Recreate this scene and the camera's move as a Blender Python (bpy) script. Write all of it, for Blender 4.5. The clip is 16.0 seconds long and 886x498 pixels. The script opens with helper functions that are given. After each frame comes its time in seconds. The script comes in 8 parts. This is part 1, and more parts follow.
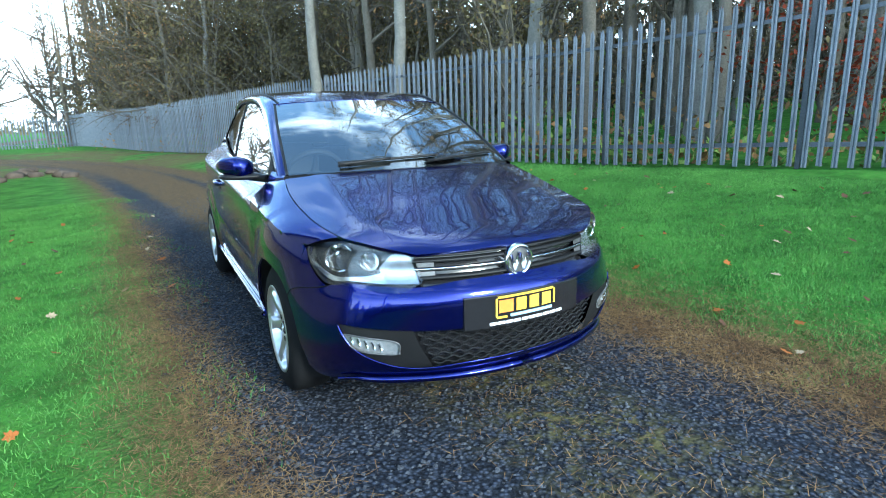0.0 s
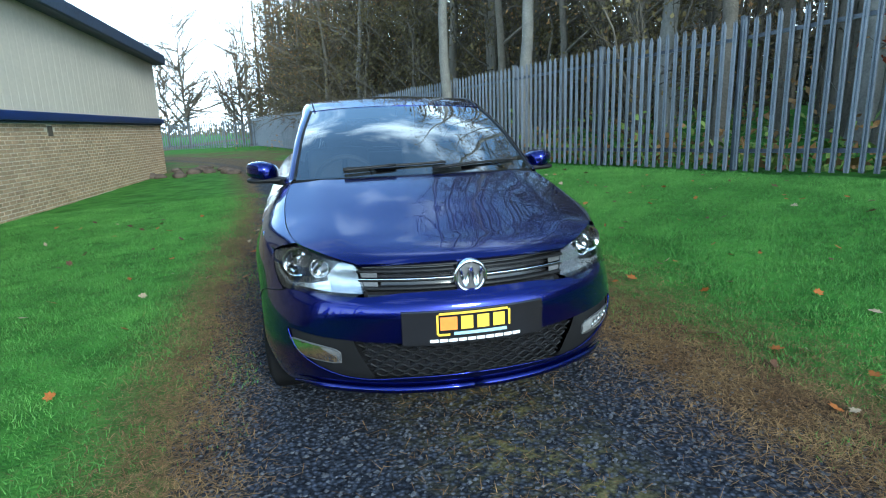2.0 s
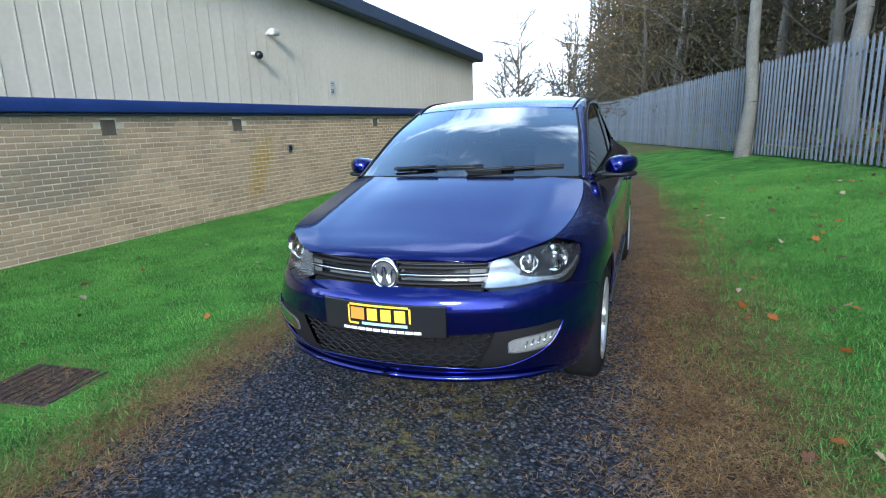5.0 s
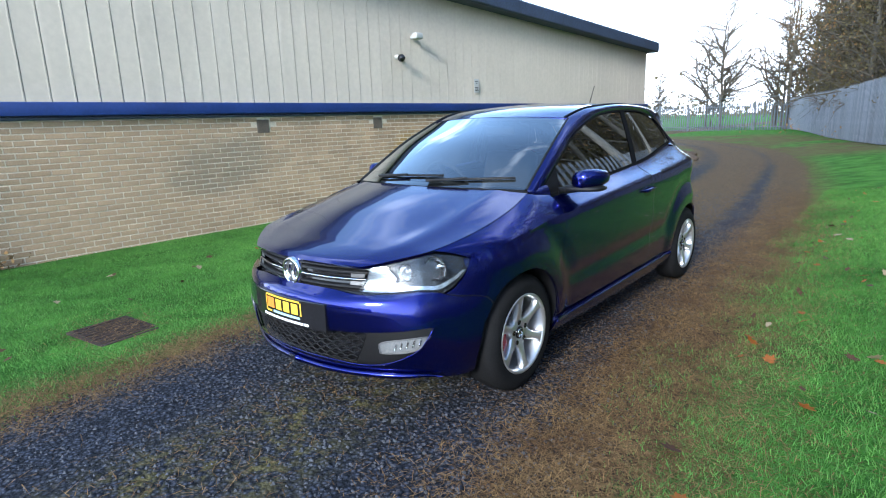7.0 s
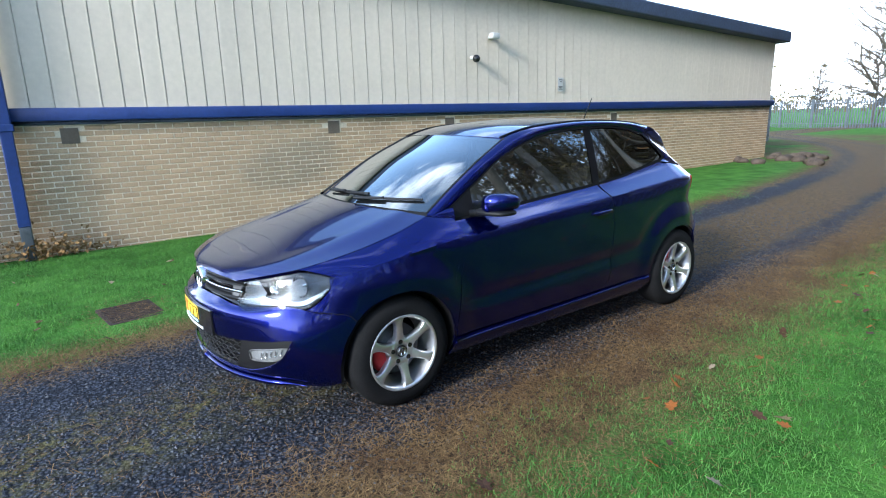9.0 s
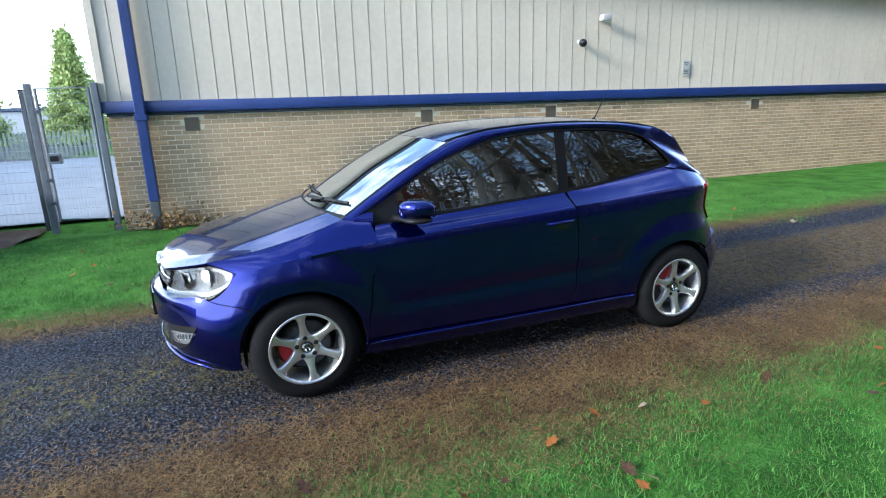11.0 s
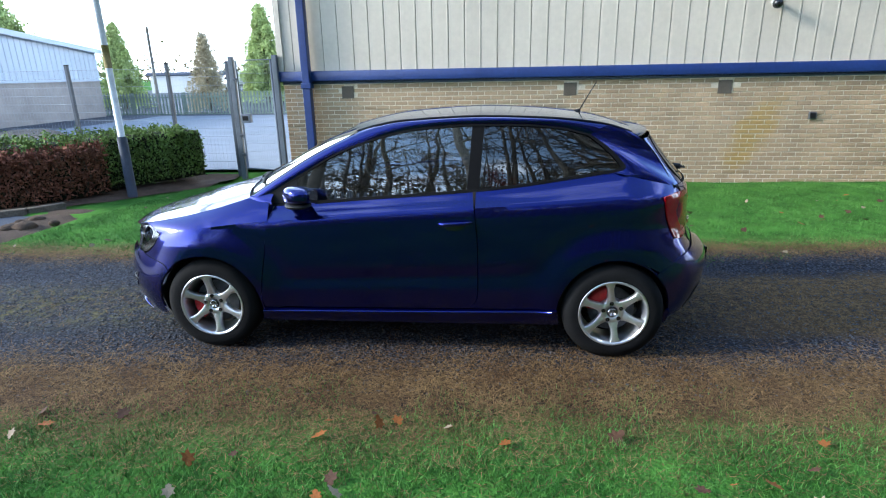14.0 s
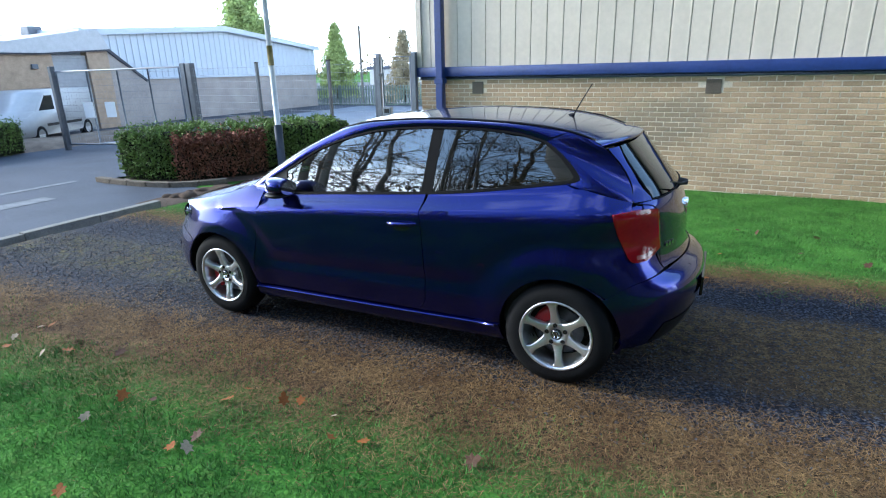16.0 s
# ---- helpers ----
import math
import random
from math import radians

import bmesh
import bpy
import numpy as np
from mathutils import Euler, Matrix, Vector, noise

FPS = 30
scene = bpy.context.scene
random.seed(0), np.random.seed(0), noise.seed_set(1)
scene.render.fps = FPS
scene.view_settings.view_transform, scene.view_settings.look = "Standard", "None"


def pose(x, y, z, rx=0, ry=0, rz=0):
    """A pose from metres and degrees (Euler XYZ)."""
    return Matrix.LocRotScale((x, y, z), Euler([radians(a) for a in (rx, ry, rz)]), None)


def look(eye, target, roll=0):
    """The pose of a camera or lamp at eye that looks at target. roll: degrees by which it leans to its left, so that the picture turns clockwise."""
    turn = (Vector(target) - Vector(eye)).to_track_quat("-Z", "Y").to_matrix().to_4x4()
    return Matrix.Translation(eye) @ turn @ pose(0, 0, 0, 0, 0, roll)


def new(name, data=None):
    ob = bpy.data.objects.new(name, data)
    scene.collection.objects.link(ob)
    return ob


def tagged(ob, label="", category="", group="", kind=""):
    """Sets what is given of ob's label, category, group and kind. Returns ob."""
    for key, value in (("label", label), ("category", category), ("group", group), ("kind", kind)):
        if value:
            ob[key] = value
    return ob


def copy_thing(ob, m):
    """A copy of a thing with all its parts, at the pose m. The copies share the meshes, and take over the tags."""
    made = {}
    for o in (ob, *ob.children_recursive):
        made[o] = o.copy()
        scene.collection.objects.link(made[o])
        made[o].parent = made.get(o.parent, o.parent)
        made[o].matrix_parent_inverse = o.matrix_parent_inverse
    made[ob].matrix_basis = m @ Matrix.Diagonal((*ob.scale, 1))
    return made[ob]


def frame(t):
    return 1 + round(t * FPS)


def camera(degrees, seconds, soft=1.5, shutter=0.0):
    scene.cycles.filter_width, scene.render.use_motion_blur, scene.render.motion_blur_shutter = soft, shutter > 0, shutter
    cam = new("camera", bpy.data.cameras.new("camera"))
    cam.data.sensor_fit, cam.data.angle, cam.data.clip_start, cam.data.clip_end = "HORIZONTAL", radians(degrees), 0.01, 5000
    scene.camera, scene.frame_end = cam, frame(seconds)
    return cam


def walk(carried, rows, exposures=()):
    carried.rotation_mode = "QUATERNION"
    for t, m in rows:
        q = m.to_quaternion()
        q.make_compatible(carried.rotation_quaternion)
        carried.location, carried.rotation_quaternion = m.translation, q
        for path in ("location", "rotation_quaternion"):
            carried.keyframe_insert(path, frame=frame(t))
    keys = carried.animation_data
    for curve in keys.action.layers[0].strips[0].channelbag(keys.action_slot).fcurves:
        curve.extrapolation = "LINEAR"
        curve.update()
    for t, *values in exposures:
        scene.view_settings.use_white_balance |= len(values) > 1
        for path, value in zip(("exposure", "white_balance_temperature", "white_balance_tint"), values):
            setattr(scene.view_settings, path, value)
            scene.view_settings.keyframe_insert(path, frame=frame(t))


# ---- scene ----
cam = camera(76.9, 16.0, soft=1.1)
PATH = [
    (0, (-1.278, -2.521, 1.225), (-0.365, -0.8, 0.774), -1.5),
    (0.5, (-1.102, -2.507, 1.211), (-0.274, -0.742, 0.764), -1.6),
    (1, (-0.953, -2.539, 1.219), (-0.274, -0.711, 0.775), -1.6),
    (1.5, (-0.732, -2.644, 1.23), (-0.176, -0.774, 0.79), -1.8),
    (2, (-0.534, -2.718, 1.232), (-0.115, -0.811, 0.798), -1.9),
    (2.5, (-0.325, -2.72, 1.213), (-0.076, -0.783, 0.783), -1.9),
    (3, (-0.095, -2.729, 1.224), (-0.044, -0.776, 0.796), -2.0),
    (3.5, (0.213, -2.809, 1.245), (0.091, -0.86, 0.816), -2.0),
    (4, (0.476, -2.824, 1.25), (0.16, -0.897, 0.817), -2.0),
    (4.5, (0.754, -2.774, 1.258), (0.247, -0.889, 0.822), -1.9),
    (4.7, (0.858, -2.766, 1.263), (0.272, -0.904, 0.825), -1.9),
    (6.8, (2.106, -2.291, 1.304), (0.882, -0.77, 0.87), -1.9),
    (7, (2.219, -2.236, 1.339), (0.95, -0.755, 0.896), -1.9),
    (7.5, (2.437, -2.06, 1.336), (1.087, -0.653, 0.893), -1.7),
    (8, (2.627, -1.844, 1.399), (1.189, -0.528, 0.952), -1.6),
    (8.5, (2.881, -1.618, 1.437), (1.385, -0.369, 0.988), -1.7),
    (9, (3.095, -1.406, 1.47), (1.524, -0.256, 1.013), -1.6),
    (9.2, (3.173, -1.304, 1.471), (1.567, -0.203, 1.013), -1.6),
    (11.5, (3.794, 0.09, 1.594), (1.928, 0.585, 1.07), -1.6),
    (12, (3.87, 0.419, 1.627), (1.974, 0.743, 1.079), -1.4),
    (12.5, (3.861, 0.767, 1.634), (1.951, 0.949, 1.069), -1.3),
    (13, (3.882, 1.108, 1.646), (1.969, 1.169, 1.064), -1.4),
    (13.5, (3.932, 1.464, 1.675), (2.023, 1.39, 1.081), -1.3),
    (14, (3.914, 1.777, 1.675), (2.016, 1.589, 1.072), -1.1),
    (14.5, (3.867, 2.099, 1.691), (1.988, 1.791, 1.08), -1.1),
    (15, (3.794, 2.501, 1.686), (1.949, 2.033, 1.072), -1.3),
    (15.5, (3.687, 2.843, 1.699), (1.902, 2.184, 1.083), -1.3),
    (16, (3.547, 3.145, 1.701), (1.839, 2.304, 1.088), -1.3),
]
EXPOSURES = [(0, 2.52, 5550, -8), (1.5, 2.0, 5550, -8), (3.5, 1.95, 5650, -2), (7, 2.2, 5800, 5), (12.5, 2.35, 5900, 5), (16, 2.35, 5850, 4)]
walk(cam, [(t, look(eye, target, roll)) for t, eye, target, roll in PATH], EXPOSURES)

# ---- light ----
SUN_ELEV, SUN_ROT = 24.0, 168.0
world = bpy.data.worlds.new("sky")
scene.world = world
world.use_nodes = True
wt = world.node_tree
wt.nodes.clear()
w_out = wt.nodes.new("ShaderNodeOutputWorld")
w_bg = wt.nodes.new("ShaderNodeBackground")
w_sky = wt.nodes.new("ShaderNodeTexSky")
w_sky.sky_type = "NISHITA"
w_sky.sun_disc = False
w_sky.sun_elevation, w_sky.sun_rotation = radians(SUN_ELEV), radians(SUN_ROT)
w_sky.air_density, w_sky.dust_density, w_sky.ozone_density = 1.0, 0.6, 1.0
w_co = wt.nodes.new("ShaderNodeTexCoord")
w_map = wt.nodes.new("ShaderNodeMapping")
w_map.inputs["Scale"].default_value = (1.0, 1.0, 2.6)
w_no = wt.nodes.new("ShaderNodeTexNoise")
w_no.inputs["Scale"].default_value = 2.2
w_no.inputs["Detail"].default_value = 7.0
w_no.inputs["Roughness"].default_value = 0.55
w_rm = wt.nodes.new("ShaderNodeMapRange")
w_rm.inputs["From Min"].default_value, w_rm.inputs["From Max"].default_value = 0.54, 0.68
w_rm.inputs["To Min"].default_value, w_rm.inputs["To Max"].default_value = 0.0, 0.50
w_mx = wt.nodes.new("ShaderNodeMix")
w_mx.data_type = "RGBA"
w_mx.inputs["B"].default_value = (10.2, 11.0, 12.2, 1)
wt.links.new(w_co.outputs["Generated"], w_map.inputs["Vector"])
wt.links.new(w_map.outputs["Vector"], w_no.inputs["Vector"])
wt.links.new(w_no.outputs["Fac"], w_rm.inputs["Value"])
# haze: the cloud closes towards the horizon
w_sep = wt.nodes.new("ShaderNodeSeparateXYZ")
wt.links.new(w_co.outputs["Generated"], w_sep.inputs[0])
w_hz = wt.nodes.new("ShaderNodeMapRange")
w_hz.interpolation_type = "SMOOTHSTEP"
w_hz.inputs["From Min"].default_value, w_hz.inputs["From Max"].default_value = 0.40, 0.08
# thinner on the wood's side
w_tl = wt.nodes.new("ShaderNodeMath")
w_tl.operation = "MULTIPLY_ADD"
w_tl.inputs[1].default_value = 0.0
wt.links.new(w_sep.outputs["X"], w_tl.inputs[0])
wt.links.new(w_sep.outputs["Z"], w_tl.inputs[2])
wt.links.new(w_tl.outputs[0], w_hz.inputs["Value"])
w_add = wt.nodes.new("ShaderNodeMath")
w_add.operation, w_add.use_clamp = "ADD", True
wt.links.new(w_rm.outputs["Result"], w_add.inputs[0])
wt.links.new(w_hz.outputs["Result"], w_add.inputs[1])
wt.links.new(w_add.outputs[0], w_mx.inputs["Factor"])
wt.links.new(w_sky.outputs["Color"], w_mx.inputs["A"])
wt.links.new(w_mx.outputs["Result"], w_bg.inputs["Color"])
wt.links.new(w_bg.outputs["Background"], w_out.inputs["Surface"])
w_bg.inputs["Strength"].default_value = 0.125
sun = new("sun", bpy.data.lights.new("sun", "SUN"))
sun.data.energy, sun.data.angle, sun.data.color = 1.3, radians(12), (1.0, 0.94, 0.86)
# the sky's rotation runs clockwise from north (+y)
_a, _e = radians(SUN_ROT), radians(SUN_ELEV)
_sd = Vector((math.sin(_a) * math.cos(_e), math.cos(_a) * math.cos(_e), math.sin(_e)))
sun.matrix_world = look(_sd * 60, (0, 0, 0))

# ---- materials ----
TONE = 1.0  # car first; outdoor surfaces are duller, set below


def mat(name, color, rough=0.6, metal=0.0, vary=0.15, scale=6.0, fine=60.0, bump=0.0, coat=0.0, spec=0.5, dark=None, rand=0.0, rough_vary=0.08):
    """A surface with broad stains, fine grain and relief, in object space."""
    m = bpy.data.materials.new(name)
    m.use_nodes = True
    t = m.node_tree
    b = t.nodes["Principled BSDF"]
    co = t.nodes.new("ShaderNodeTexCoord")
    n1 = t.nodes.new("ShaderNodeTexNoise")
    n1.inputs["Scale"].default_value, n1.inputs["Detail"].default_value = scale, 6
    n2 = t.nodes.new("ShaderNodeTexNoise")
    n2.inputs["Scale"].default_value, n2.inputs["Detail"].default_value = fine, 4
    for n in (n1, n2):
        t.links.new(co.outputs["Object"], n.inputs["Vector"])
    add = t.nodes.new("ShaderNodeMath")
    add.operation = "MULTIPLY_ADD"
    add.inputs[1].default_value = 0.5
    t.links.new(n2.outputs["Fac"], add.inputs[0])
    hlf = t.nodes.new("ShaderNodeMath")
    hlf.operation = "MULTIPLY"
    hlf.inputs[1].default_value = 0.5
    t.links.new(n1.outputs["Fac"], hlf.inputs[0])
    t.links.new(hlf.outputs[0], add.inputs[2])
    last = add.outputs[0]
    if rand:
        oi = t.nodes.new("ShaderNodeObjectInfo")
        r = t.nodes.new("ShaderNodeMath")
        r.operation = "MULTIPLY_ADD"
        r.inputs[1].default_value = rand
        t.links.new(oi.outputs["Random"], r.inputs[0])
        t.links.new(last, r.inputs[2])
        last = r.outputs[0]
    ramp = t.nodes.new("ShaderNodeMapRange")
    ramp.inputs["From Min"].default_value, ramp.inputs["From Max"].default_value = 0.36, 0.64 + rand
    t.links.new(last, ramp.inputs["Value"])
    mix = t.nodes.new("ShaderNodeMix")
    mix.data_type = "RGBA"
    c = Vector(color) * TONE
    d = Vector(dark) * TONE if dark else c * (1 - vary)
    e = c * (1 + vary) if not dark else c
    mix.inputs["A"].default_value = (*d, 1)
    mix.inputs["B"].default_value = (*[min(0.95, v) for v in e], 1)
    t.links.new(ramp.outputs["Result"], mix.inputs["Factor"])
    t.links.new(mix.outputs["Result"], b.inputs["Base Color"])
    rr = t.nodes.new("ShaderNodeMapRange")
    rr.inputs["To Min"].default_value, rr.inputs["To Max"].default_value = max(0.0, rough - rough_vary), min(1, rough + rough_vary)
    t.links.new(n1.outputs["Fac"], rr.inputs["Value"])
    t.links.new(rr.outputs["Result"], b.inputs["Roughness"])
    b.inputs["Metallic"].default_value = metal
    b.inputs["Specular IOR Level"].default_value = spec if rough < 0.6 or metal > 0.3 else spec * 0.35
    b.inputs["Coat Weight"].default_value = coat
    b.inputs["Coat Roughness"].default_value = 0.015
    b.inputs["Coat IOR"].default_value = 1.46
    if bump:
        bp = t.nodes.new("ShaderNodeBump")
        bp.inputs["Strength"].default_value, bp.inputs["Distance"].default_value = 1.0, bump
        t.links.new(n2.outputs["Fac"], bp.inputs["Height"])
        t.links.new(bp.outputs["Normal"], b.inputs["Normal"])
    return m


def glass(name, tint, rough=0.0, gloss=2.7):
    """Thin tinted glass: part see-through, part glossy."""
    m = bpy.data.materials.new(name)
    m.use_nodes = True
    t = m.node_tree
    t.nodes.clear()
    o = t.nodes.new("ShaderNodeOutputMaterial")
    tr = t.nodes.new("ShaderNodeBsdfTransparent")
    tr.inputs["Color"].default_value = (*tint, 1)
    gl = t.nodes.new("ShaderNodeBsdfGlossy")
    gl.inputs["Roughness"].default_value = rough
    fr = t.nodes.new("ShaderNodeFresnel")
    fr.inputs["IOR"].default_value = 1.52
    dbl = t.nodes.new("ShaderNodeMath")
    dbl.operation = "MULTIPLY"
    dbl.use_clamp = True
    dbl.inputs[1].default_value = gloss
    mx = t.nodes.new("ShaderNodeMixShader")
    t.links.new(fr.outputs[0], dbl.inputs[0])
    t.links.new(dbl.outputs[0], mx.inputs["Fac"])
    t.links.new(tr.outputs[0], mx.inputs[1])
    t.links.new(gl.outputs[0], mx.inputs[2])
    t.links.new(mx.outputs[0], o.inputs["Surface"])
    return m


PAINT = mat("blue_car_paint", (0.0022, 0.0060, 0.125), rough=0.20, metal=0.92, vary=0.06, scale=3, fine=900, coat=1.0, rough_vary=0.02)
PAINT.node_tree.nodes["Principled BSDF"].inputs["Coat IOR"].default_value = 1.39
BLACK_TRIM = mat("black_plastic_trim", (0.008, 0.008, 0.009), spec=0.25, rough=0.5, vary=0.2, fine=400, bump=0.0003)
GLOSS_BLACK = mat("gloss_black", (0.012, 0.012, 0.014), rough=0.12, vary=0.1)
RUBBER = mat("tyre_rubber", (0.011, 0.011, 0.012), rough=0.8, vary=0.25, scale=8, fine=150, bump=0.0008, spec=0.2)
ALLOY = mat("silver_alloy", (0.62, 0.63, 0.66), rough=0.3, metal=0.85, vary=0.06, scale=10, fine=300)
LAMP_GREY = mat("satin_lamp_grey", (0.60, 0.63, 0.67), rough=0.12, metal=0.9, vary=0.08)
LAMP_MID = mat("grey_lamp_panel", (0.34, 0.37, 0.42), rough=0.22, metal=0.8, vary=0.1)
FOG_SILVER = mat("fog_lamp_silver", (0.30, 0.31, 0.33), rough=0.25, metal=0.35, vary=0.2, fine=90)
LAMP_DARK = mat("dark_lamp_grey", (0.045, 0.048, 0.055), rough=0.25, metal=0.6, vary=0.1)
CHROME = mat("chrome", (0.85, 0.86, 0.88), rough=0.06, metal=1.0, vary=0.03)
DARK_METAL = mat("dark_metal", (0.12, 0.12, 0.125), rough=0.5, metal=0.7, vary=0.25)
CALIPER = mat("red_caliper", (0.42, 0.015, 0.02), rough=0.4, vary=0.15)
RED_LENS = mat("red_lamp_lens", (0.24, 0.001, 0.006), rough=0.06, vary=0.1, coat=0.7, spec=0.2)
SMOKE_LENS = mat("smoked_lamp_lens", (0.30, 0.06, 0.06), rough=0.08, vary=0.1, coat=1.0)
SEAL = mat("window_rubber", (0.006, 0.006, 0.007), rough=0.75, vary=0.1, spec=0.25)
SEAT = mat("grey_seat_cloth", (0.045, 0.047, 0.052), rough=0.9, vary=0.2, fine=300, bump=0.001)
TRIM_GREY = mat("dash_plastic", (0.04, 0.04, 0.043), rough=0.6, vary=0.15, fine=300)
GLASS_CLEAR = glass("windscreen_glass", (0.50, 0.58, 0.60), gloss=4.4)
GLASS_SIDE = glass("side_window_glass", (0.20, 0.24, 0.24), gloss=5.5)
GLASS_PRIV = glass("privacy_glass", (0.07, 0.08, 0.08), gloss=4.0)
GLASS_REAR = glass("rear_window_glass", (0.06, 0.07, 0.07), gloss=1.5)
LENS = glass("lamp_lens", (0.93, 0.95, 0.96), gloss=1.5)
YELLOW = mat("plate_yellow", (0.80, 0.50, 0.04), rough=0.5, vary=0.08)
ORANGE = mat("plate_orange", (0.75, 0.22, 0.03), rough=0.5, vary=0.08)
WHITE_INK = mat("white_lettering", (0.8, 0.8, 0.8), rough=0.5, vary=0.05)
CYAN_INK = mat("pale_blue_strip", (0.35, 0.55, 0.68), rough=0.5, vary=0.05)
TONE = 0.58
BRICK = mat("buff_brick", (0.66, 0.46, 0.285), rough=0.9, vary=0.22, scale=2.0, fine=45, bump=0.004, rand=0.22)


def island_vary(m, amount):
    """Joined pieces differ in tone, piece by piece."""
    t = m.node_tree
    b = t.nodes["Principled BSDF"]
    old = b.inputs["Base Color"].links[0].from_socket
    g = t.nodes.new("ShaderNodeNewGeometry")
    mr = t.nodes.new("ShaderNodeMapRange")
    mr.inputs["To Min"].default_value, mr.inputs["To Max"].default_value = 1 - amount, 1 + amount
    t.links.new(g.outputs["Random Per Island"], mr.inputs["Value"])
    hs = t.nodes.new("ShaderNodeHueSaturation")
    t.links.new(mr.outputs["Result"], hs.inputs["Value"])
    t.links.new(old, hs.inputs["Color"])
    t.links.new(hs.outputs["Color"], b.inputs["Base Color"])


BRICK_FAR = mat("buff_brickwork", (0.66, 0.46, 0.285), rough=0.9, vary=0.22, scale=2.0, fine=45, bump=0.004)
island_vary(BRICK_FAR, 0.17)


def stain(m, color, centre, size, slant=0.0):
    """Adds a stain of its own shape to a material, in world space."""
    t = m.node_tree
    b = t.nodes["Principled BSDF"]
    old = b.inputs["Base Color"].links[0].from_socket
    geo = t.nodes.new("ShaderNodeNewGeometry")
    sep = t.nodes.new("ShaderNodeSeparateXYZ")
    t.links.new(geo.outputs["Position"], sep.inputs[0])

    def mth(op, a, c, d=None):
        n = t.nodes.new("ShaderNodeMath")
        n.operation = op
        for i, v in enumerate((a, c, d)):
            if v is None:
                continue
            if isinstance(v, (int, float)):
                n.inputs[i].default_value = v
            else:
                t.links.new(v, n.inputs[i])
        return n.outputs[0]

    ny = t.nodes.new("ShaderNodeTexNoise")
    ny.inputs["Scale"].default_value = 3.0
    ny.inputs["Detail"].default_value = 5
    t.links.new(geo.outputs["Position"], ny.inputs["Vector"])
    dy = mth("SUBTRACT", sep.outputs["Y"], centre[0])
    dz = mth("SUBTRACT", sep.outputs["Z"], centre[1])
    dy = mth("MULTIPLY_ADD", dz, -slant, dy)
    r = mth("ADD", mth("POWER", mth("ABSOLUTE", mth("DIVIDE", dy, size[0]), 0), 2), mth("POWER", mth("ABSOLUTE", mth("DIVIDE", dz, size[1]), 0), 2))
    r = mth("ADD", r, mth("MULTIPLY_ADD", ny.outputs["Fac"], 2.4, -1.2))
    mr = t.nodes.new("ShaderNodeMapRange")
    mr.interpolation_type = "SMOOTHSTEP"
    mr.inputs["From Min"].default_value, mr.inputs["From Max"].default_value = 1.3, 0.1
    mr.inputs["To Max"].default_value = 0.75
    t.links.new(r, mr.inputs["Value"])
    mx = t.nodes.new("ShaderNodeMix")
    mx.data_type = "RGBA"
    mx.inputs["B"].default_value = (*[v * TONE for v in color], 1)
    t.links.new(mr.outputs["Result"], mx.inputs["Factor"])
    t.links.new(old, mx.inputs["A"])
    t.links.new(mx.outputs["Result"], b.inputs["Base Color"])


stain(BRICK, (0.58, 0.36, 0.08), (6.0, 0.62), (0.34, 0.62), 0.38)
stain(BRICK, (0.38, 0.30, 0.21), (2.3, 0.85), (1.0, 0.5), 0.4)
stain(BRICK, (0.42, 0.37, 0.30), (2.9, 0.3), (0.5, 0.4))
for _m in (BRICK_FAR,):
    stain(_m, (0.58, 0.36, 0.08), (6.0, 0.62), (0.34, 0.62), 0.38)
    stain(_m, (0.38, 0.30, 0.21), (2.3, 0.85), (1.0, 0.5), 0.4)
MORTAR = mat("mortar", (1.15, 1.0, 0.79), rough=0.95, vary=0.2, scale=3, fine=60, bump=0.003)
CLAD = mat("cream_cladding", (0.97, 0.855, 0.70), rough=0.7, vary=0.08, scale=0.8, fine=14, rand=0.1)
BLUE_TRIM = mat("blue_flashing", (0.022, 0.055, 0.24), rough=0.4, vary=0.2, scale=1.5, fine=20)
ROOF_TRIM = mat("weathered_blue_fascia", (0.06, 0.085, 0.15), rough=0.55, vary=0.3, scale=2, fine=25)
GALV = mat("galvanised_steel", (0.235, 0.262, 0.31), rough=0.55, metal=0.3, vary=0.35, scale=5, fine=70, rand=0.25)
GALV_DARK = mat("weathered_steel_post", (0.15, 0.17, 0.20), rough=0.55, metal=0.6, vary=0.35, scale=4, fine=60, rand=0.2)
BARK = mat("bark", (0.17, 0.152, 0.124), rough=0.95, vary=0.4, scale=3, fine=30, bump=0.02, rand=0.2)
BARK_PALE = mat("pale_bark", (0.27, 0.26, 0.235), rough=0.9, vary=0.35, scale=4, fine=30, bump=0.012, rand=0.2)
TWIG = mat("twigs", (0.125, 0.105, 0.08), rough=0.95, vary=0.4, rand=0.2)
LEAF_DRY = mat("russet_leaves", (0.34, 0.20, 0.085), rough=0.8, vary=0.5, scale=2, rand=0.3)
LEAF_OLIVE = mat("olive_leaves", (0.165, 0.135, 0.06), rough=0.8, vary=0.45, scale=2, rand=0.3)
LEAF_DIM = mat("dim_wood_foliage", (0.12, 0.105, 0.06), rough=0.85, vary=0.45, scale=2, rand=0.3)
LEAF_RED = mat("beech_leaves", (0.25, 0.045, 0.018), rough=0.8, vary=0.4, scale=3)
LEAF_GREEN = mat("hedge_leaves", (0.21, 0.31, 0.075), rough=0.65, vary=0.45, scale=4)
CYPRESS = mat("cypress_foliage", (0.58, 0.70, 0.26), rough=0.8, vary=0.45, scale=1.5)
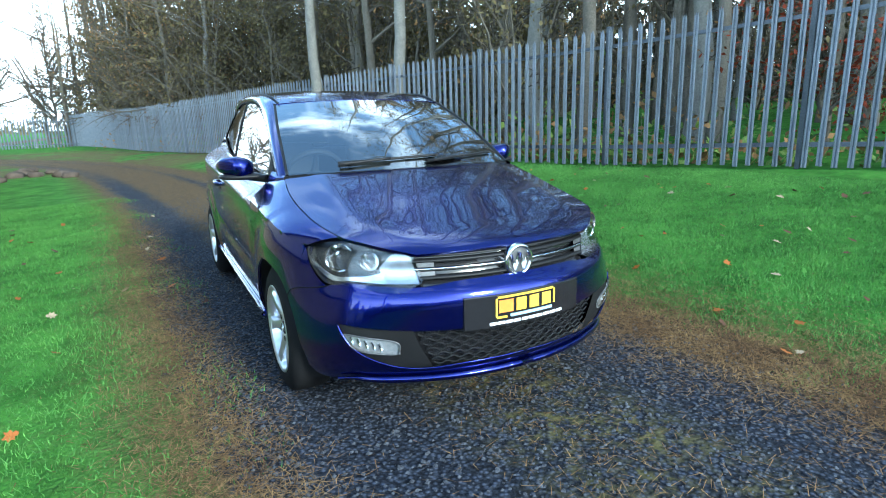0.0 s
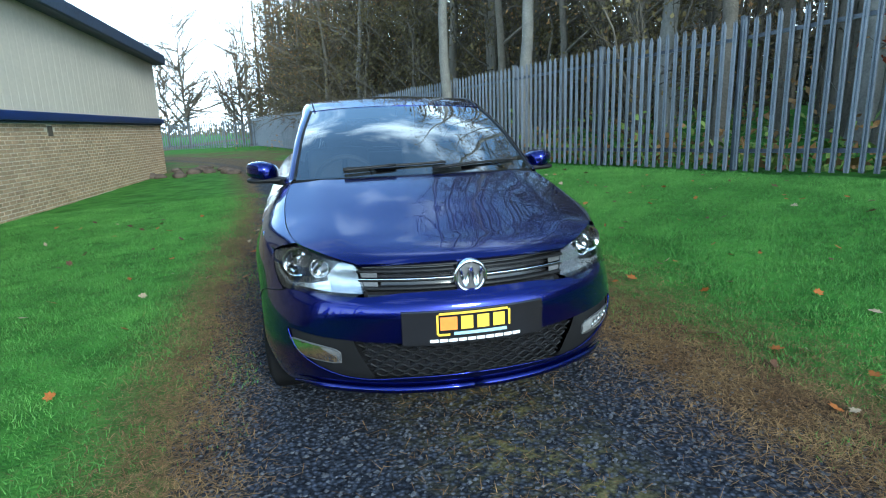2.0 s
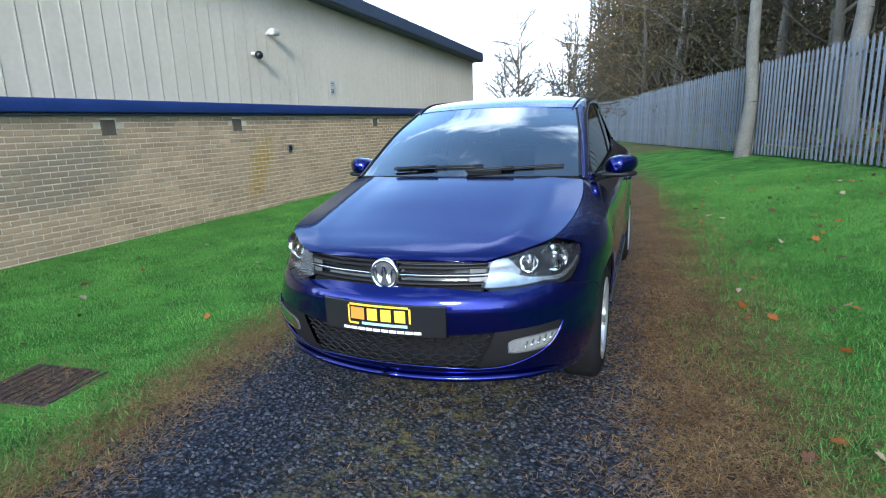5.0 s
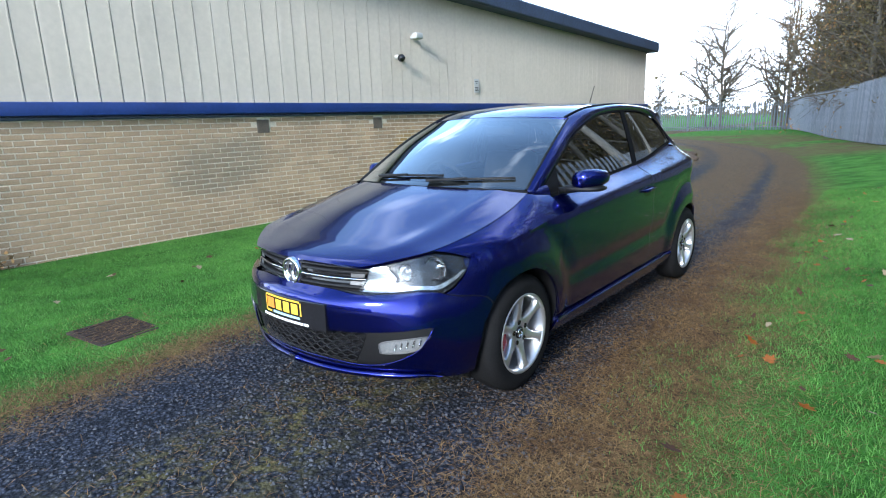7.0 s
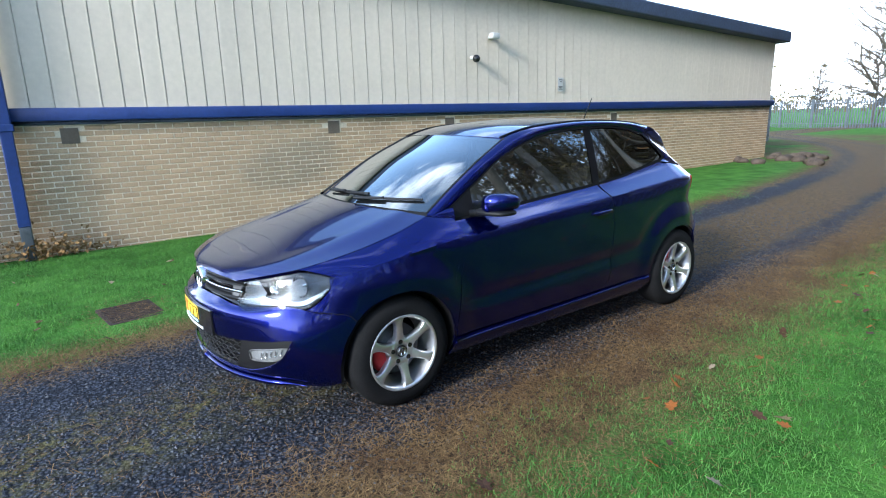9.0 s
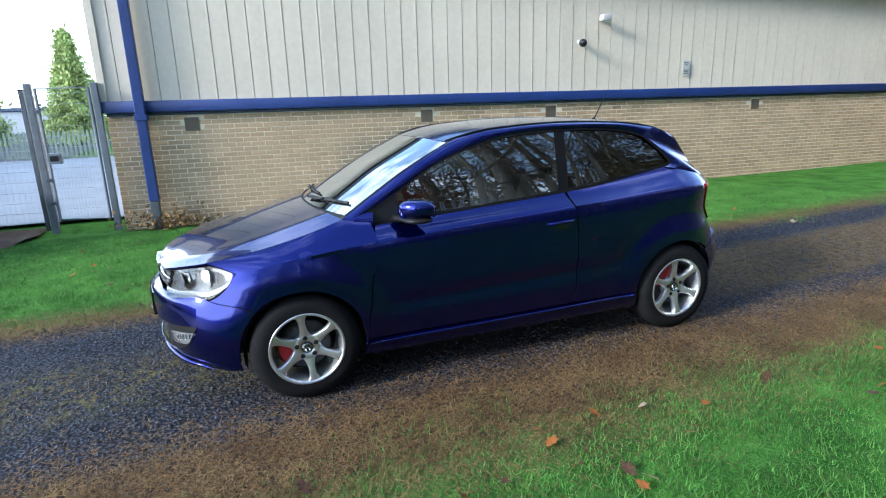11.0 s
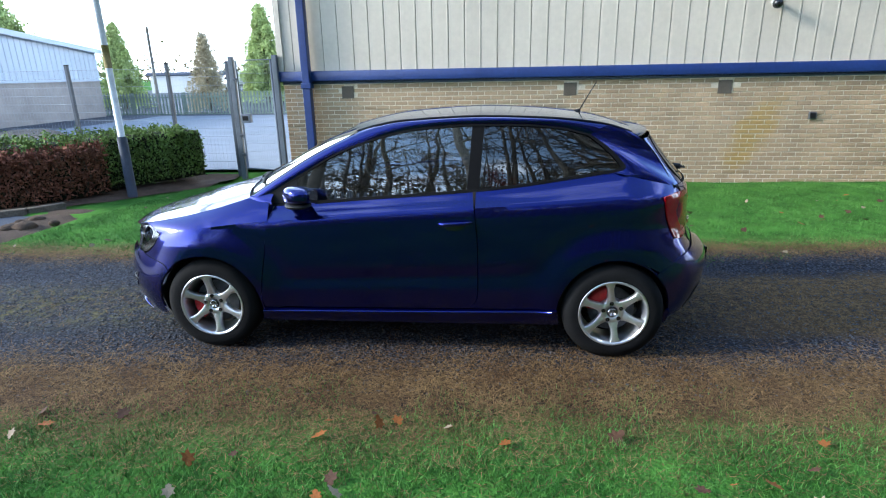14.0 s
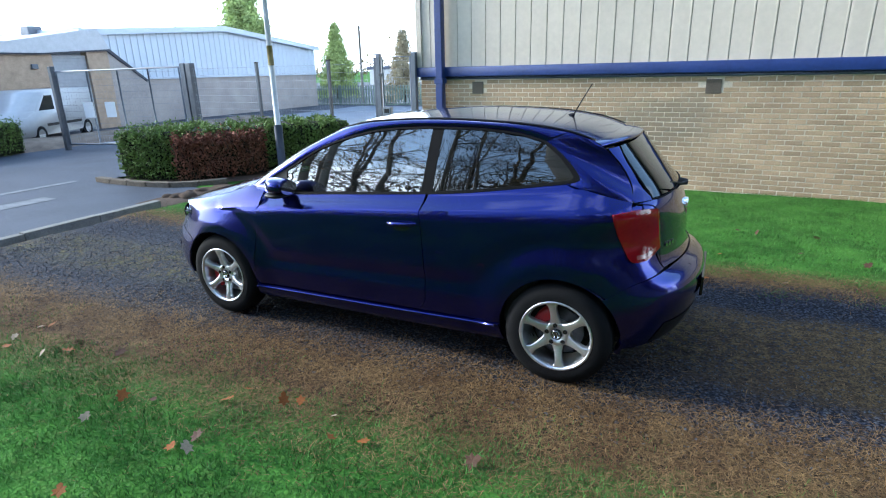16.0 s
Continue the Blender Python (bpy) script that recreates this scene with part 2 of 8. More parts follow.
CONCRETE = mat("kerb_concrete", (0.33, 0.31, 0.28), rough=0.9, vary=0.3, scale=4, fine=70, bump=0.004)


# ---- mesh helpers ----
def part(name, bm, material, parent=None, label="", smooth=True):
    me = bpy.data.meshes.new(name)
    bm.normal_update()
    bm.to_mesh(me)
    bm.free()
    for mm in (material if isinstance(material, (list, tuple)) else [material]):
        me.materials.append(mm)
    if smooth:
        me.shade_smooth()
    ob = new(name, me)
    ob.parent = parent
    if label:
        ob["label"] = label
    return ob


def raw(name, verts, faces, material, parent=None, smooth=False):
    """A mesh object straight from arrays."""
    me = bpy.data.meshes.new(name)
    verts = np.asarray(verts, dtype=np.float32).reshape(-1, 3)
    faces = np.asarray(faces, dtype=np.int32)
    k = faces.shape[1]
    me.vertices.add(len(verts))
    me.vertices.foreach_set("co", verts.ravel())
    me.loops.add(faces.size)
    me.loops.foreach_set("vertex_index", faces.ravel())
    me.polygons.add(len(faces))
    me.polygons.foreach_set("loop_start", np.arange(len(faces), dtype=np.int32) * k)
    me.update(calc_edges=True)
    me.validate()
    for mm in (material if isinstance(material, (list, tuple)) else [material]):
        me.materials.append(mm)
    if smooth:
        me.shade_smooth()
    else:
        me.shade_flat()
    ob = new(name, me)
    ob.parent = parent
    return ob


def thing(name, label, category, group="", m=None, kind=""):
    e = new(name)
    e.empty_display_size = 0.1
    if m is not None:
        e.matrix_basis = m
    return tagged(e, label, category, group, kind)


def box(bm, x0, y0, z0, x1, y1, z1, bevel=0.0, m=None):
    r = bmesh.ops.create_cube(bm, size=1.0)
    vs = r["verts"]
    for v in vs:
        v.co = Vector(((x0 + x1) / 2 + v.co.x * (x1 - x0), (y0 + y1) / 2 + v.co.y * (y1 - y0), (z0 + z1) / 2 + v.co.z * (z1 - z0)))
    if bevel:
        es = list({e for v in vs for e in v.link_edges})
        r2 = bmesh.ops.bevel(bm, geom=es, offset=bevel, segments=2, affect="EDGES", profile=0.5)
        vs = list({v for v in r2["verts"]} | {v for v in vs if v.is_valid})
    if m is not None:
        bmesh.ops.transform(bm, matrix=m, verts=[v for v in vs if v.is_valid])
    return bm


def boxbm(*a, bevel=0.0):
    return box(bmesh.new(), *a, bevel=bevel)


def tube(bm, pts, radii, sides=8, cap=True):
    """A tube along points, with a radius at each."""
    pts = [Vector(p) for p in pts]
    rings = []
    for i, p in enumerate(pts):
        d = (pts[min(i + 1, len(pts) - 1)] - pts[max(i - 1, 0)])
        d = d.normalized() if d.length > 1e-9 else Vector((0, 0, 1))
        a = d.cross(Vector((0, 0, 1)) if abs(d.z) < 0.9 else Vector((1, 0, 0))).normalized()
        b = d.cross(a)
        r = radii[i] if isinstance(radii, (list, tuple)) else radii
        rings.append([bm.verts.new(p + (a * math.cos(k * math.tau / sides) + b * math.sin(k * math.tau / sides)) * r) for k in range(sides)])
    for q, w in zip(rings, rings[1:]):
        for k in range(sides):
            bm.faces.new((q[k], q[(k + 1) % sides], w[(k + 1) % sides], w[k]))
    if cap:
        bm.faces.new(rings[0])
        bm.faces.new(rings[-1][::-1])
    return bm


def fn(xs, ys):
    """A smooth function through the given places."""
    xs, ys = np.array(xs, float), np.array(ys, float)
    m = np.gradient(ys, xs)

    def g(x):
        x = min(max(x, xs[0]), xs[-1])
        i = min(max(int(np.searchsorted(xs, x)) - 1, 0), len(xs) - 2)
        h = xs[i + 1] - xs[i]
        t = (x - xs[i]) / h
        return float((2 * t**3 - 3 * t**2 + 1) * ys[i] + (t**3 - 2 * t**2 + t) * h * m[i] + (-2 * t**3 + 3 * t**2) * ys[i + 1] + (t**3 - t**2) * h * m[i + 1])

    return g


def spline(pts, n):
    """n + 1 places evenly along a smooth line through pts."""
    p = [np.array(q, float) for q in pts]
    if len(p) == 2:
        return [p[0] + (p[1] - p[0]) * i / n for i in range(n + 1)]
    p = [2 * p[0] - p[1]] + p + [2 * p[-1] - p[-2]]
    fine = []
    for a, b, c, d in zip(p, p[1:], p[2:], p[3:]):
        for k in range(24):
            t = k / 24
            fine.append(0.5 * (2 * b + (c - a) * t + (2 * a - 5 * b + 4 * c - d) * t * t + (3 * b - a - 3 * c + d) * t**3))
    fine.append(p[-2])
    fine = np.array(fine)
    s = np.concatenate([[0], np.cumsum(np.linalg.norm(np.diff(fine, axis=0), axis=1))])
    return [np.array([np.interp(s[-1] * i / n, s, fine[:, k]) for k in range(fine.shape[1])]) for i in range(n + 1)]


def sheet(bm, rows, flip=False, mirror=False):
    """Faces between rows of places; mirror: at -x too."""
    for sgn in ((1, -1) if mirror else (1,)):
        vs = [[bm.verts.new((q[0] * sgn, q[1], q[2])) for q in r] for r in rows]
        for a, b in zip(vs, vs[1:]):
            for i in range(len(a) - 1):
                f = (a[i], a[i + 1], b[i + 1], b[i])
                if len({v.co.to_tuple(5) for v in f}) < 3:
                    continue
                bm.faces.new(f[::-1] if (flip != (sgn < 0)) else f)
    return bm


def smooth01(a, b, x):
    t = min(max((x - a) / (b - a), 0.0), 1.0)
    return t * t * (3 - 2 * t)


# ---- ground ----
TRACK = fn([-60, -6.0, -1.0, 0.0, 2.0, 4.0, 6.7, 9.2, 11.6, 14.0, 17.0, 20.0, 24.0, 28.0, 34.0], [0.2, 0.20, 0.15, 0.06, -0.06, -0.15, -0.34, -0.64, -0.98, -1.36, -2.05, -3.0, -4.9, -7.6, -13.0])


def track_mid(y):
    """Middle line of the gravel track, which bends away behind the hall."""
    return TRACK(y)


WALL_P, WALL_S = -6.15, 0.034


def ground_z(x, y):
    """Height of the ground: the track is level, the verge rises to the fence and falls to the wall."""
    c = track_mid(y)
    far = smooth01(12.0, 30.0, y)
    front = smooth01(-3.5, -4.1, y) if x > -3.0 else smooth01(-6.2, -6.9, y)
    z = 0.0
    if x > c + 1.5:
        d = x - c - 1.5
        z = (0.105 * d + 0.02 * min(d, 1.0)) * (1 - 0.85 * far)
        z = min(z, 0.62 + 0.05 * d)
    elif x < c - 1.35:
        d = c - 1.35 - x
        z = -0.048 * d * (1 - far)
        z = max(z, -0.25)
    if x < -6.3 and y < 0:
        front = max(front, smooth01(-6.3, -6.7, x))
    z = z * (1 - front) - 0.15 * front
    dip = 0.010 * (smooth01(0.9, 0.62, abs(x - c)) * smooth01(0.25, 0.62, abs(x - c)))
    return z - dip * smooth01(-6, -3, y) + (1 - front) * (0.012 * noise.noise((x * 1.3, y * 1.3, 0.0)) + 0.03 * noise.noise((x * 0.25, y * 0.25, 4.0)) * smooth01(1.2, 3.0, abs(x - c)))


def build_ground():
    def axis(lo, hi, fine_lo, fine_hi, step):
        a = list(np.arange(fine_lo, fine_hi + 1e-6, step))
        s, v = step, fine_hi
        while v < hi:
            s *= 1.22
            v += s
            a.append(v)
        s, v = step, fine_lo
        while v > lo:
            s *= 1.22
            v -= s
            a.insert(0, v)
        return a

    xs, ys = axis(-900, 900, -7.0, 7.0, 0.11), axis(-900, 900, -7.0, 14.0, 0.13)
    verts = [(x, y, ground_z(x, y)) for y in ys for x in xs]
    n = len(xs)
    faces = [(j * n + i, j * n + i + 1, (j + 1) * n + i + 1, (j + 1) * n + i) for j in range(len(ys) - 1) for i in range(n - 1)]
    ob = raw("ground", verts, faces, GROUND, smooth=True)
    # how far each place lies from the middle of the track, for the soil's kinds
    at = ob.data.attributes.new("off", "FLOAT", "POINT")
    at.data.foreach_set("value", np.array([x - track_mid(y) for x, y, z in verts], dtype=np.float32))
    return tagged(ob, "mown green lawn with a worn dark gravel track through it", "ground", kind="structure")


def ground_material():
    m = bpy.data.materials.new("lawn_and_gravel")
    m.use_nodes = True
    t = m.node_tree
    b = t.nodes["Principled BSDF"]
    L = t.links.new

    def node(kind, **kw):
        n = t.nodes.new(kind)
        for k, v in kw.items():
            n.inputs[k].default_value = v
        return n

    def math_(op, a, c=None, clamp=False):
        n = t.nodes.new("ShaderNodeMath")
        n.operation, n.use_clamp = op, clamp
        for i, v in enumerate((a, c)):
            if v is None:
                continue
            if isinstance(v, (int, float)):
                n.inputs[i].default_value = v
            else:
                L(v, n.inputs[i])
        return n.outputs[0]

    def rng(v, a, c, lo=0.0, hi=1.0):
        n = t.nodes.new("ShaderNodeMapRange")
        n.interpolation_type = "SMOOTHSTEP"
        n.inputs["From Min"].default_value, n.inputs["From Max"].default_value = a, c
        n.inputs["To Min"].default_value, n.inputs["To Max"].default_value = lo, hi
        L(v, n.inputs["Value"])
        return n.outputs["Result"]

    def mixc(f, a, c):
        n = t.nodes.new("ShaderNodeMix")
        n.data_type = "RGBA"
        if isinstance(f, (int, float)):
            n.inputs["Factor"].default_value = f
        else:
            L(f, n.inputs["Factor"])
        for s, v in (("A", a), ("B", c)):
            if isinstance(v, tuple):
                n.inputs[s].default_value = (*v, 1)
            else:
                L(v, n.inputs[s])
        return n.outputs["Result"]

    co = t.nodes.new("ShaderNodeTexCoord").outputs["Object"]

    def noise_(scale, detail=5, rough=0.6):
        n = node("ShaderNodeTexNoise", Scale=scale, Detail=detail, Roughness=rough)
        L(co, n.inputs["Vector"])
        return n.outputs["Fac"]

    big, mid, fine, tiny = noise_(0.35), noise_(2.2, 7, 0.68), noise_(14, 8, 0.74), noise_(70, 5, 0.7)
    vor = node("ShaderNodeTexVoronoi", Scale=48.0)
    L(co, vor.inputs["Vector"])
    at = t.nodes.new("ShaderNodeAttribute")
    at.attribute_name = "off"
    off = at.outputs["Fac"]
    sep = t.nodes.new("ShaderNodeSeparateXYZ")
    L(co, sep.inputs[0])
    y = sep.outputs["Y"]
    wob = math_("MULTIPLY_ADD", mid, 0.46)
    t.nodes[-1].inputs[2].default_value = -0.23
    wob2 = math_("MULTIPLY_ADD", fine, 0.55)
    t.nodes[-1].inputs[2].default_value = -0.275
    dist = math_("ABSOLUTE", off)
    dist = math_("ADD", math_("ADD", dist, wob), wob2)
    # lawn
    grass = mixc(rng(mid, 0.3, 0.7), (0.042, 0.140, 0.021), (0.130, 0.34, 0.054))
    grass = mixc(rng(fine, 0.45, 0.75, 0, 0.55), grass, (0.15, 0.20, 0.06))
    # dead needles and straw along the edges
    straw = mixc(rng(fine, 0.35, 0.65), (0.055, 0.032, 0.022), (0.150, 0.092, 0.044))
    straw = mixc(rng(mid, 0.42, 0.62), straw, mixc(rng(fine, 0.4, 0.6), (0.050, 0.028, 0.023), (0.130, 0.066, 0.038)))
    straw = mixc(rng(tiny, 0.38, 0.56), (0.026, 0.022, 0.024), straw)
    # paler and more golden on the hall's side and further along
    gold = mixc(rng(fine, 0.35, 0.65), (0.100, 0.062, 0.030), (0.300, 0.200, 0.085))
    gold = mixc(rng(tiny, 0.38, 0.56), (0.045, 0.036, 0.028), gold)
    gold_f = math_("MAXIMUM", math_("MAXIMUM", rng(off, 0.3, -0.3), rng(y, 2.0, 4.5)), rng(mid, 0.48, 0.62, 0.0, 0.4))
    straw = mixc(gold_f, straw, gold)
    # gravel; the shade in the gaps between stones is coloured in, near-black
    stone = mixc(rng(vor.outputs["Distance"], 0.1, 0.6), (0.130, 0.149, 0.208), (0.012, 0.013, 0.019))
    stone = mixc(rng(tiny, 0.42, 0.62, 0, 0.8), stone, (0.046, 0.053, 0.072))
    stone = mixc(rng(mid, 0.55, 0.75, 0, 0.35), stone, (0.045, 0.035, 0.026))
    # mossy middle strip
    moss = mixc(rng(fine, 0.4, 0.65), (0.065, 0.064, 0.030), (0.20, 0.175, 0.070))
    moss_f = math_("MULTIPLY", math_("MULTIPLY", rng(dist, 0.58, 0.22), rng(fine, 0.42, 0.58)), rng(mid, 0.42, 0.58, 0.3, 0.95))
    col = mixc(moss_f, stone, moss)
    mid_f = math_("MULTIPLY", math_("MULTIPLY", rng(dist, 0.70, 0.46), rng(y, 2.2, 4.0)), rng(fine, 0.22, 0.42, 0.3, 1.0))
    col = mixc(mid_f, col, straw)
    # the litter lies wider on the fence's side
    dist_e = math_("ADD", math_("ADD", math_("ADD", math_("ABSOLUTE", math_("ADD", off, 0.14)), wob), wob2), rng(y, 4.0, 9.0, 0.0, 0.22))
    edge_f = math_("MULTIPLY", rng(dist_e, 1.02, 1.26), rng(fine, 0.28, 0.5, 0.40, 1.0))
    col = mixc(edge_f, col, straw)
    dist_l = math_("ADD", math_("ADD", math_("ABSOLUTE", math_("ADD", off, -0.08)), wob), wob2)
    lawn_f = rng(dist_l, 1.30, 1.46)
    # thin dry grass before the full lawn
    dry = mixc(rng(fine, 0.35, 0.65), (0.075, 0.095, 0.03), (0.22, 0.19, 0.075))
    grass = mixc(rng(dist_l, 2.0, 1.35, 0.0, 0.75), grass, dry)
    far_f = math_("MULTIPLY", math_("MULTIPLY", rng(y, 10.5, 16.0), rng(fine, 0.38, 0.58, 0.25, 1.0)), rng(mid, 0.25, 0.6, 0.35, 0.9))
    col = mixc(far_f, col, straw)
    # muddy open ground far behind the car
    mud = mixc(rng(mid, 0.35, 0.65), (0.15, 0.11, 0.06), (0.16, 0.18, 0.06))
    mud_f = math_("MULTIPLY", math_("MULTIPLY", rng(y, 15.0, 18.5), rng(y, 36.0, 31.0)), rng(dist, 12.0, 6.0))
    lawn = mixc(math_("MULTIPLY", mud_f, rng(big, 0.3, 0.55)), grass, mud)
    col = mixc(lawn_f, col, lawn)
    hs = node("ShaderNodeHueSaturation", Value=TONE)
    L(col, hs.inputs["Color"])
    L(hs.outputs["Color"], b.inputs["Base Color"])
    rough = mixc(lawn_f, (0.82, 0.82, 0.82), (0.92, 0.92, 0.92))
    L(rough, b.inputs["Roughness"])
    L(mixc(lawn_f, (0.10, 0.10, 0.10), (0.05, 0.05, 0.05)), b.inputs["Specular IOR Level"])
    bp = node("ShaderNodeBump", Strength=1.0, Distance=0.010)
    h = math_("ADD", math_("MULTIPLY", vor.outputs["Distance"], -0.8), math_("MULTIPLY", fine, 1.2))
    L(h, bp.inputs["Height"])
    L(bp.outputs["Normal"], b.inputs["Normal"])
    return m


GROUND = ground_material()
ground = build_ground()


# ---- the long building beside the track ----
HALL = Matrix(((0.034, -1, 0, -6.22), (1, 0.034, 0, -2.04), (0, 0, 1, 0), (0, 0, 0, 1)))
HALL_L, BAND_Z0, BAND_Z1 = 20.15, 1.57, 1.74
EAVE_A, EAVE_B = 4.42, 3.66


def eave_z(u):
    return EAVE_A + (EAVE_B - EAVE_A) * u / HALL_L


def build_hall():
    hall = thing("industrial_building", "low industrial hall with buff brick base and cream ribbed cladding", "building", m=HALL)
    # local x runs along the wall, y into the building
    part("wall_core", boxbm(0.0, 0.007, -0.6, HALL_L, 0.30, BAND_Z0, bevel=0.0), MORTAR, hall, "pale mortar behind the bricks", smooth=False)
    bm = bmesh.new()
    box(bm, 0.0, 0.30, -0.6, 0.3, 14.0, BAND_Z0)
    box(bm, HALL_L - 0.3, 0.30, -0.6, HALL_L, 14.0, BAND_Z0)
    box(bm, 0.0, 13.7, -0.6, HALL_L, 14.0, BAND_Z0)
    part("rear_wall", bm, MORTAR, hall, "plain brick return walls", smooth=False)
    # blue flashing band
    band = part("band_flashing", boxbm(-0.09, -0.10, BAND_Z0, HALL_L + 0.09, 0.10, BAND_Z1, bevel=0.012), BLUE_TRIM, hall, "blue metal flashing band")
    # a dark solid strip imitates the shadow below the band
    part("soffit_shadow_gap", boxbm(0.0, -0.03, BAND_Z0 - 0.05, HALL_L, 0.10, BAND_Z0 - 0.002), ROOF_TRIM, hall, "dark strip standing in for the shadow under the band")
    # cladding sheets, four panels each with a sunk seam
    pitch, depth = 0.275, 0.020
    n = int(HALL_L / pitch)
    for s in range(0, n, 4):
        vs, fs = [], []
        for r in range(s, min(s + 4, n) + 0):
            u = r * pitch
            prof = ((0.0, 0.0), (0.212, 0.0), (0.217, -0.003), (0.226, -0.003), (0.231, depth), (0.246, depth), (0.250, 0.0), (pitch, 0.0))
            for a, (du, dv) in enumerate(prof):
                x = u + du
                vs += [(x, dv - 0.02, BAND_Z1 - 0.02), (x, dv - 0.02, eave_z(x))]
        k = len(vs) // 2
        for i in range(k - 1):
            fs.append((2 * i, 2 * i + 2, 2 * i + 3, 2 * i + 1))
        ob = raw("cladding_sheet", vs, fs, CLAD, hall)
        so = ob.modifiers.new("thick", "SOLIDIFY")
        so.thickness, so.offset = 0.012, 1
    bm = bmesh.new()
    box(bm, 0.0, 0.03, BAND_Z1 - 0.05, HALL_L, 0.16, EAVE_B - 0.1)
    box(bm, 0.0, 0.16, BAND_Z1, 0.05, 14.0, EAVE_B)
    box(bm, HALL_L - 0.05, 0.16, BAND_Z1, HALL_L, 14.0, EAVE_B)
    box(bm, 0.0, 13.9, BAND_Z1, HALL_L, 14.0, EAVE_B)
    part("inner_wall", bm, CLAD, hall, "plain cladding returns", smooth=False)
    # corner trim
    part("corner_trim", boxbm(-0.05, -0.07, BAND_Z1, 0.06, 0.10, EAVE_A, bevel=0.005), CLAD, hall, smooth=False)
    # fascia, sloping with the roof
    bm = bmesh.new()
    prof = [(-0.34, -0.20), (-0.38, -0.17), (-0.38, 0.10), (-0.34, 0.14), (0.2, 0.20), (0.2, -0.20)]
    rows = []
    for u in (-0.25, HALL_L * 0.5, HALL_L + 0.12):
        rows.append([(u, v, eave_z(u) + w) for v, w in prof + prof[:1]])
    sheet(bm, rows)
    bm.faces.new([v for v in bm.verts][:6])
    bmesh.ops.recalc_face_normals(bm, faces=bm.faces)
    part("fascia", bm, ROOF_TRIM, hall, "weathered dark blue roof fascia", smooth=False)
    bm = bmesh.new()
    sheet(bm, [[(u, v, eave_z(u) + 0.19 + 0.01 * v) for v in (0.15, 14.2)] for u in (-0.25, HALL_L + 0.12)])
    part("roof", bm, ROOF_TRIM, hall, "flat sheet roof", smooth=False)
    # downpipe near the corner
    bm = bmesh.new()
    box(bm, 0.42, -0.22, 0.22, 0.56, -0.085, EAVE_A - 0.1, bevel=0.012)
    pipe = part("downpipe", bm, BLUE_TRIM, hall, "blue square downpipe", smooth=False)
    part("pipe_shoe", boxbm(0.425, -0.215, -0.35, 0.555, -0.09, 0.215, bevel=0.01), GALV_DARK, pipe, "grey worn foot of the downpipe", smooth=False)
    part("pipe_collar", boxbm(0.40, -0.235, BAND_Z0 - 0.12, 0.58, -0.07, BAND_Z0 - 0.03, bevel=0.01), BLUE_TRIM, pipe, smooth=False)
    return hall


hall = build_hall()


# ---- palisade fence along the wood ----
F_ANG, F_PITCH = -0.2568, 2.75
F_DIR = Vector((math.sin(F_ANG), math.cos(F_ANG), 0))
F_P0 = Vector((5.34, 4.29, 0))


def fence_base(i):
    """Height of the ground at post i."""
    p = F_P0 + F_DIR * F_PITCH * i
    return ground_z(p.x, p.y)


def pale_mesh(h=2.1):
    """A W-section steel pale with a three-pointed top."""
    w, d = 0.068, 0.022
    prof = [(-w / 2, 0.0), (-w / 2 + 0.008, -d), (-w / 6, -d), (0, -0.006), (w / 6, -d), (w / 2 - 0.008, -d), (w / 2, 0.0)]
    verts, faces = [], []
    tops = [h - 0.09, h - 0.02, h - 0.06, h, h - 0.06, h - 0.02, h - 0.09]
    for (a, b), t in zip(prof, tops):
        verts += [(a, b, 0.03), (a, b, h - 0.10), (a * 0.9, b, t)]
    n = len(prof)
    for i in range(n - 1):
        p, q = 3 * i, 3 * i + 3
        faces += [(p, q, q + 1, p + 1), (p + 1, q + 1, q + 2, p + 2)]
    return verts, faces


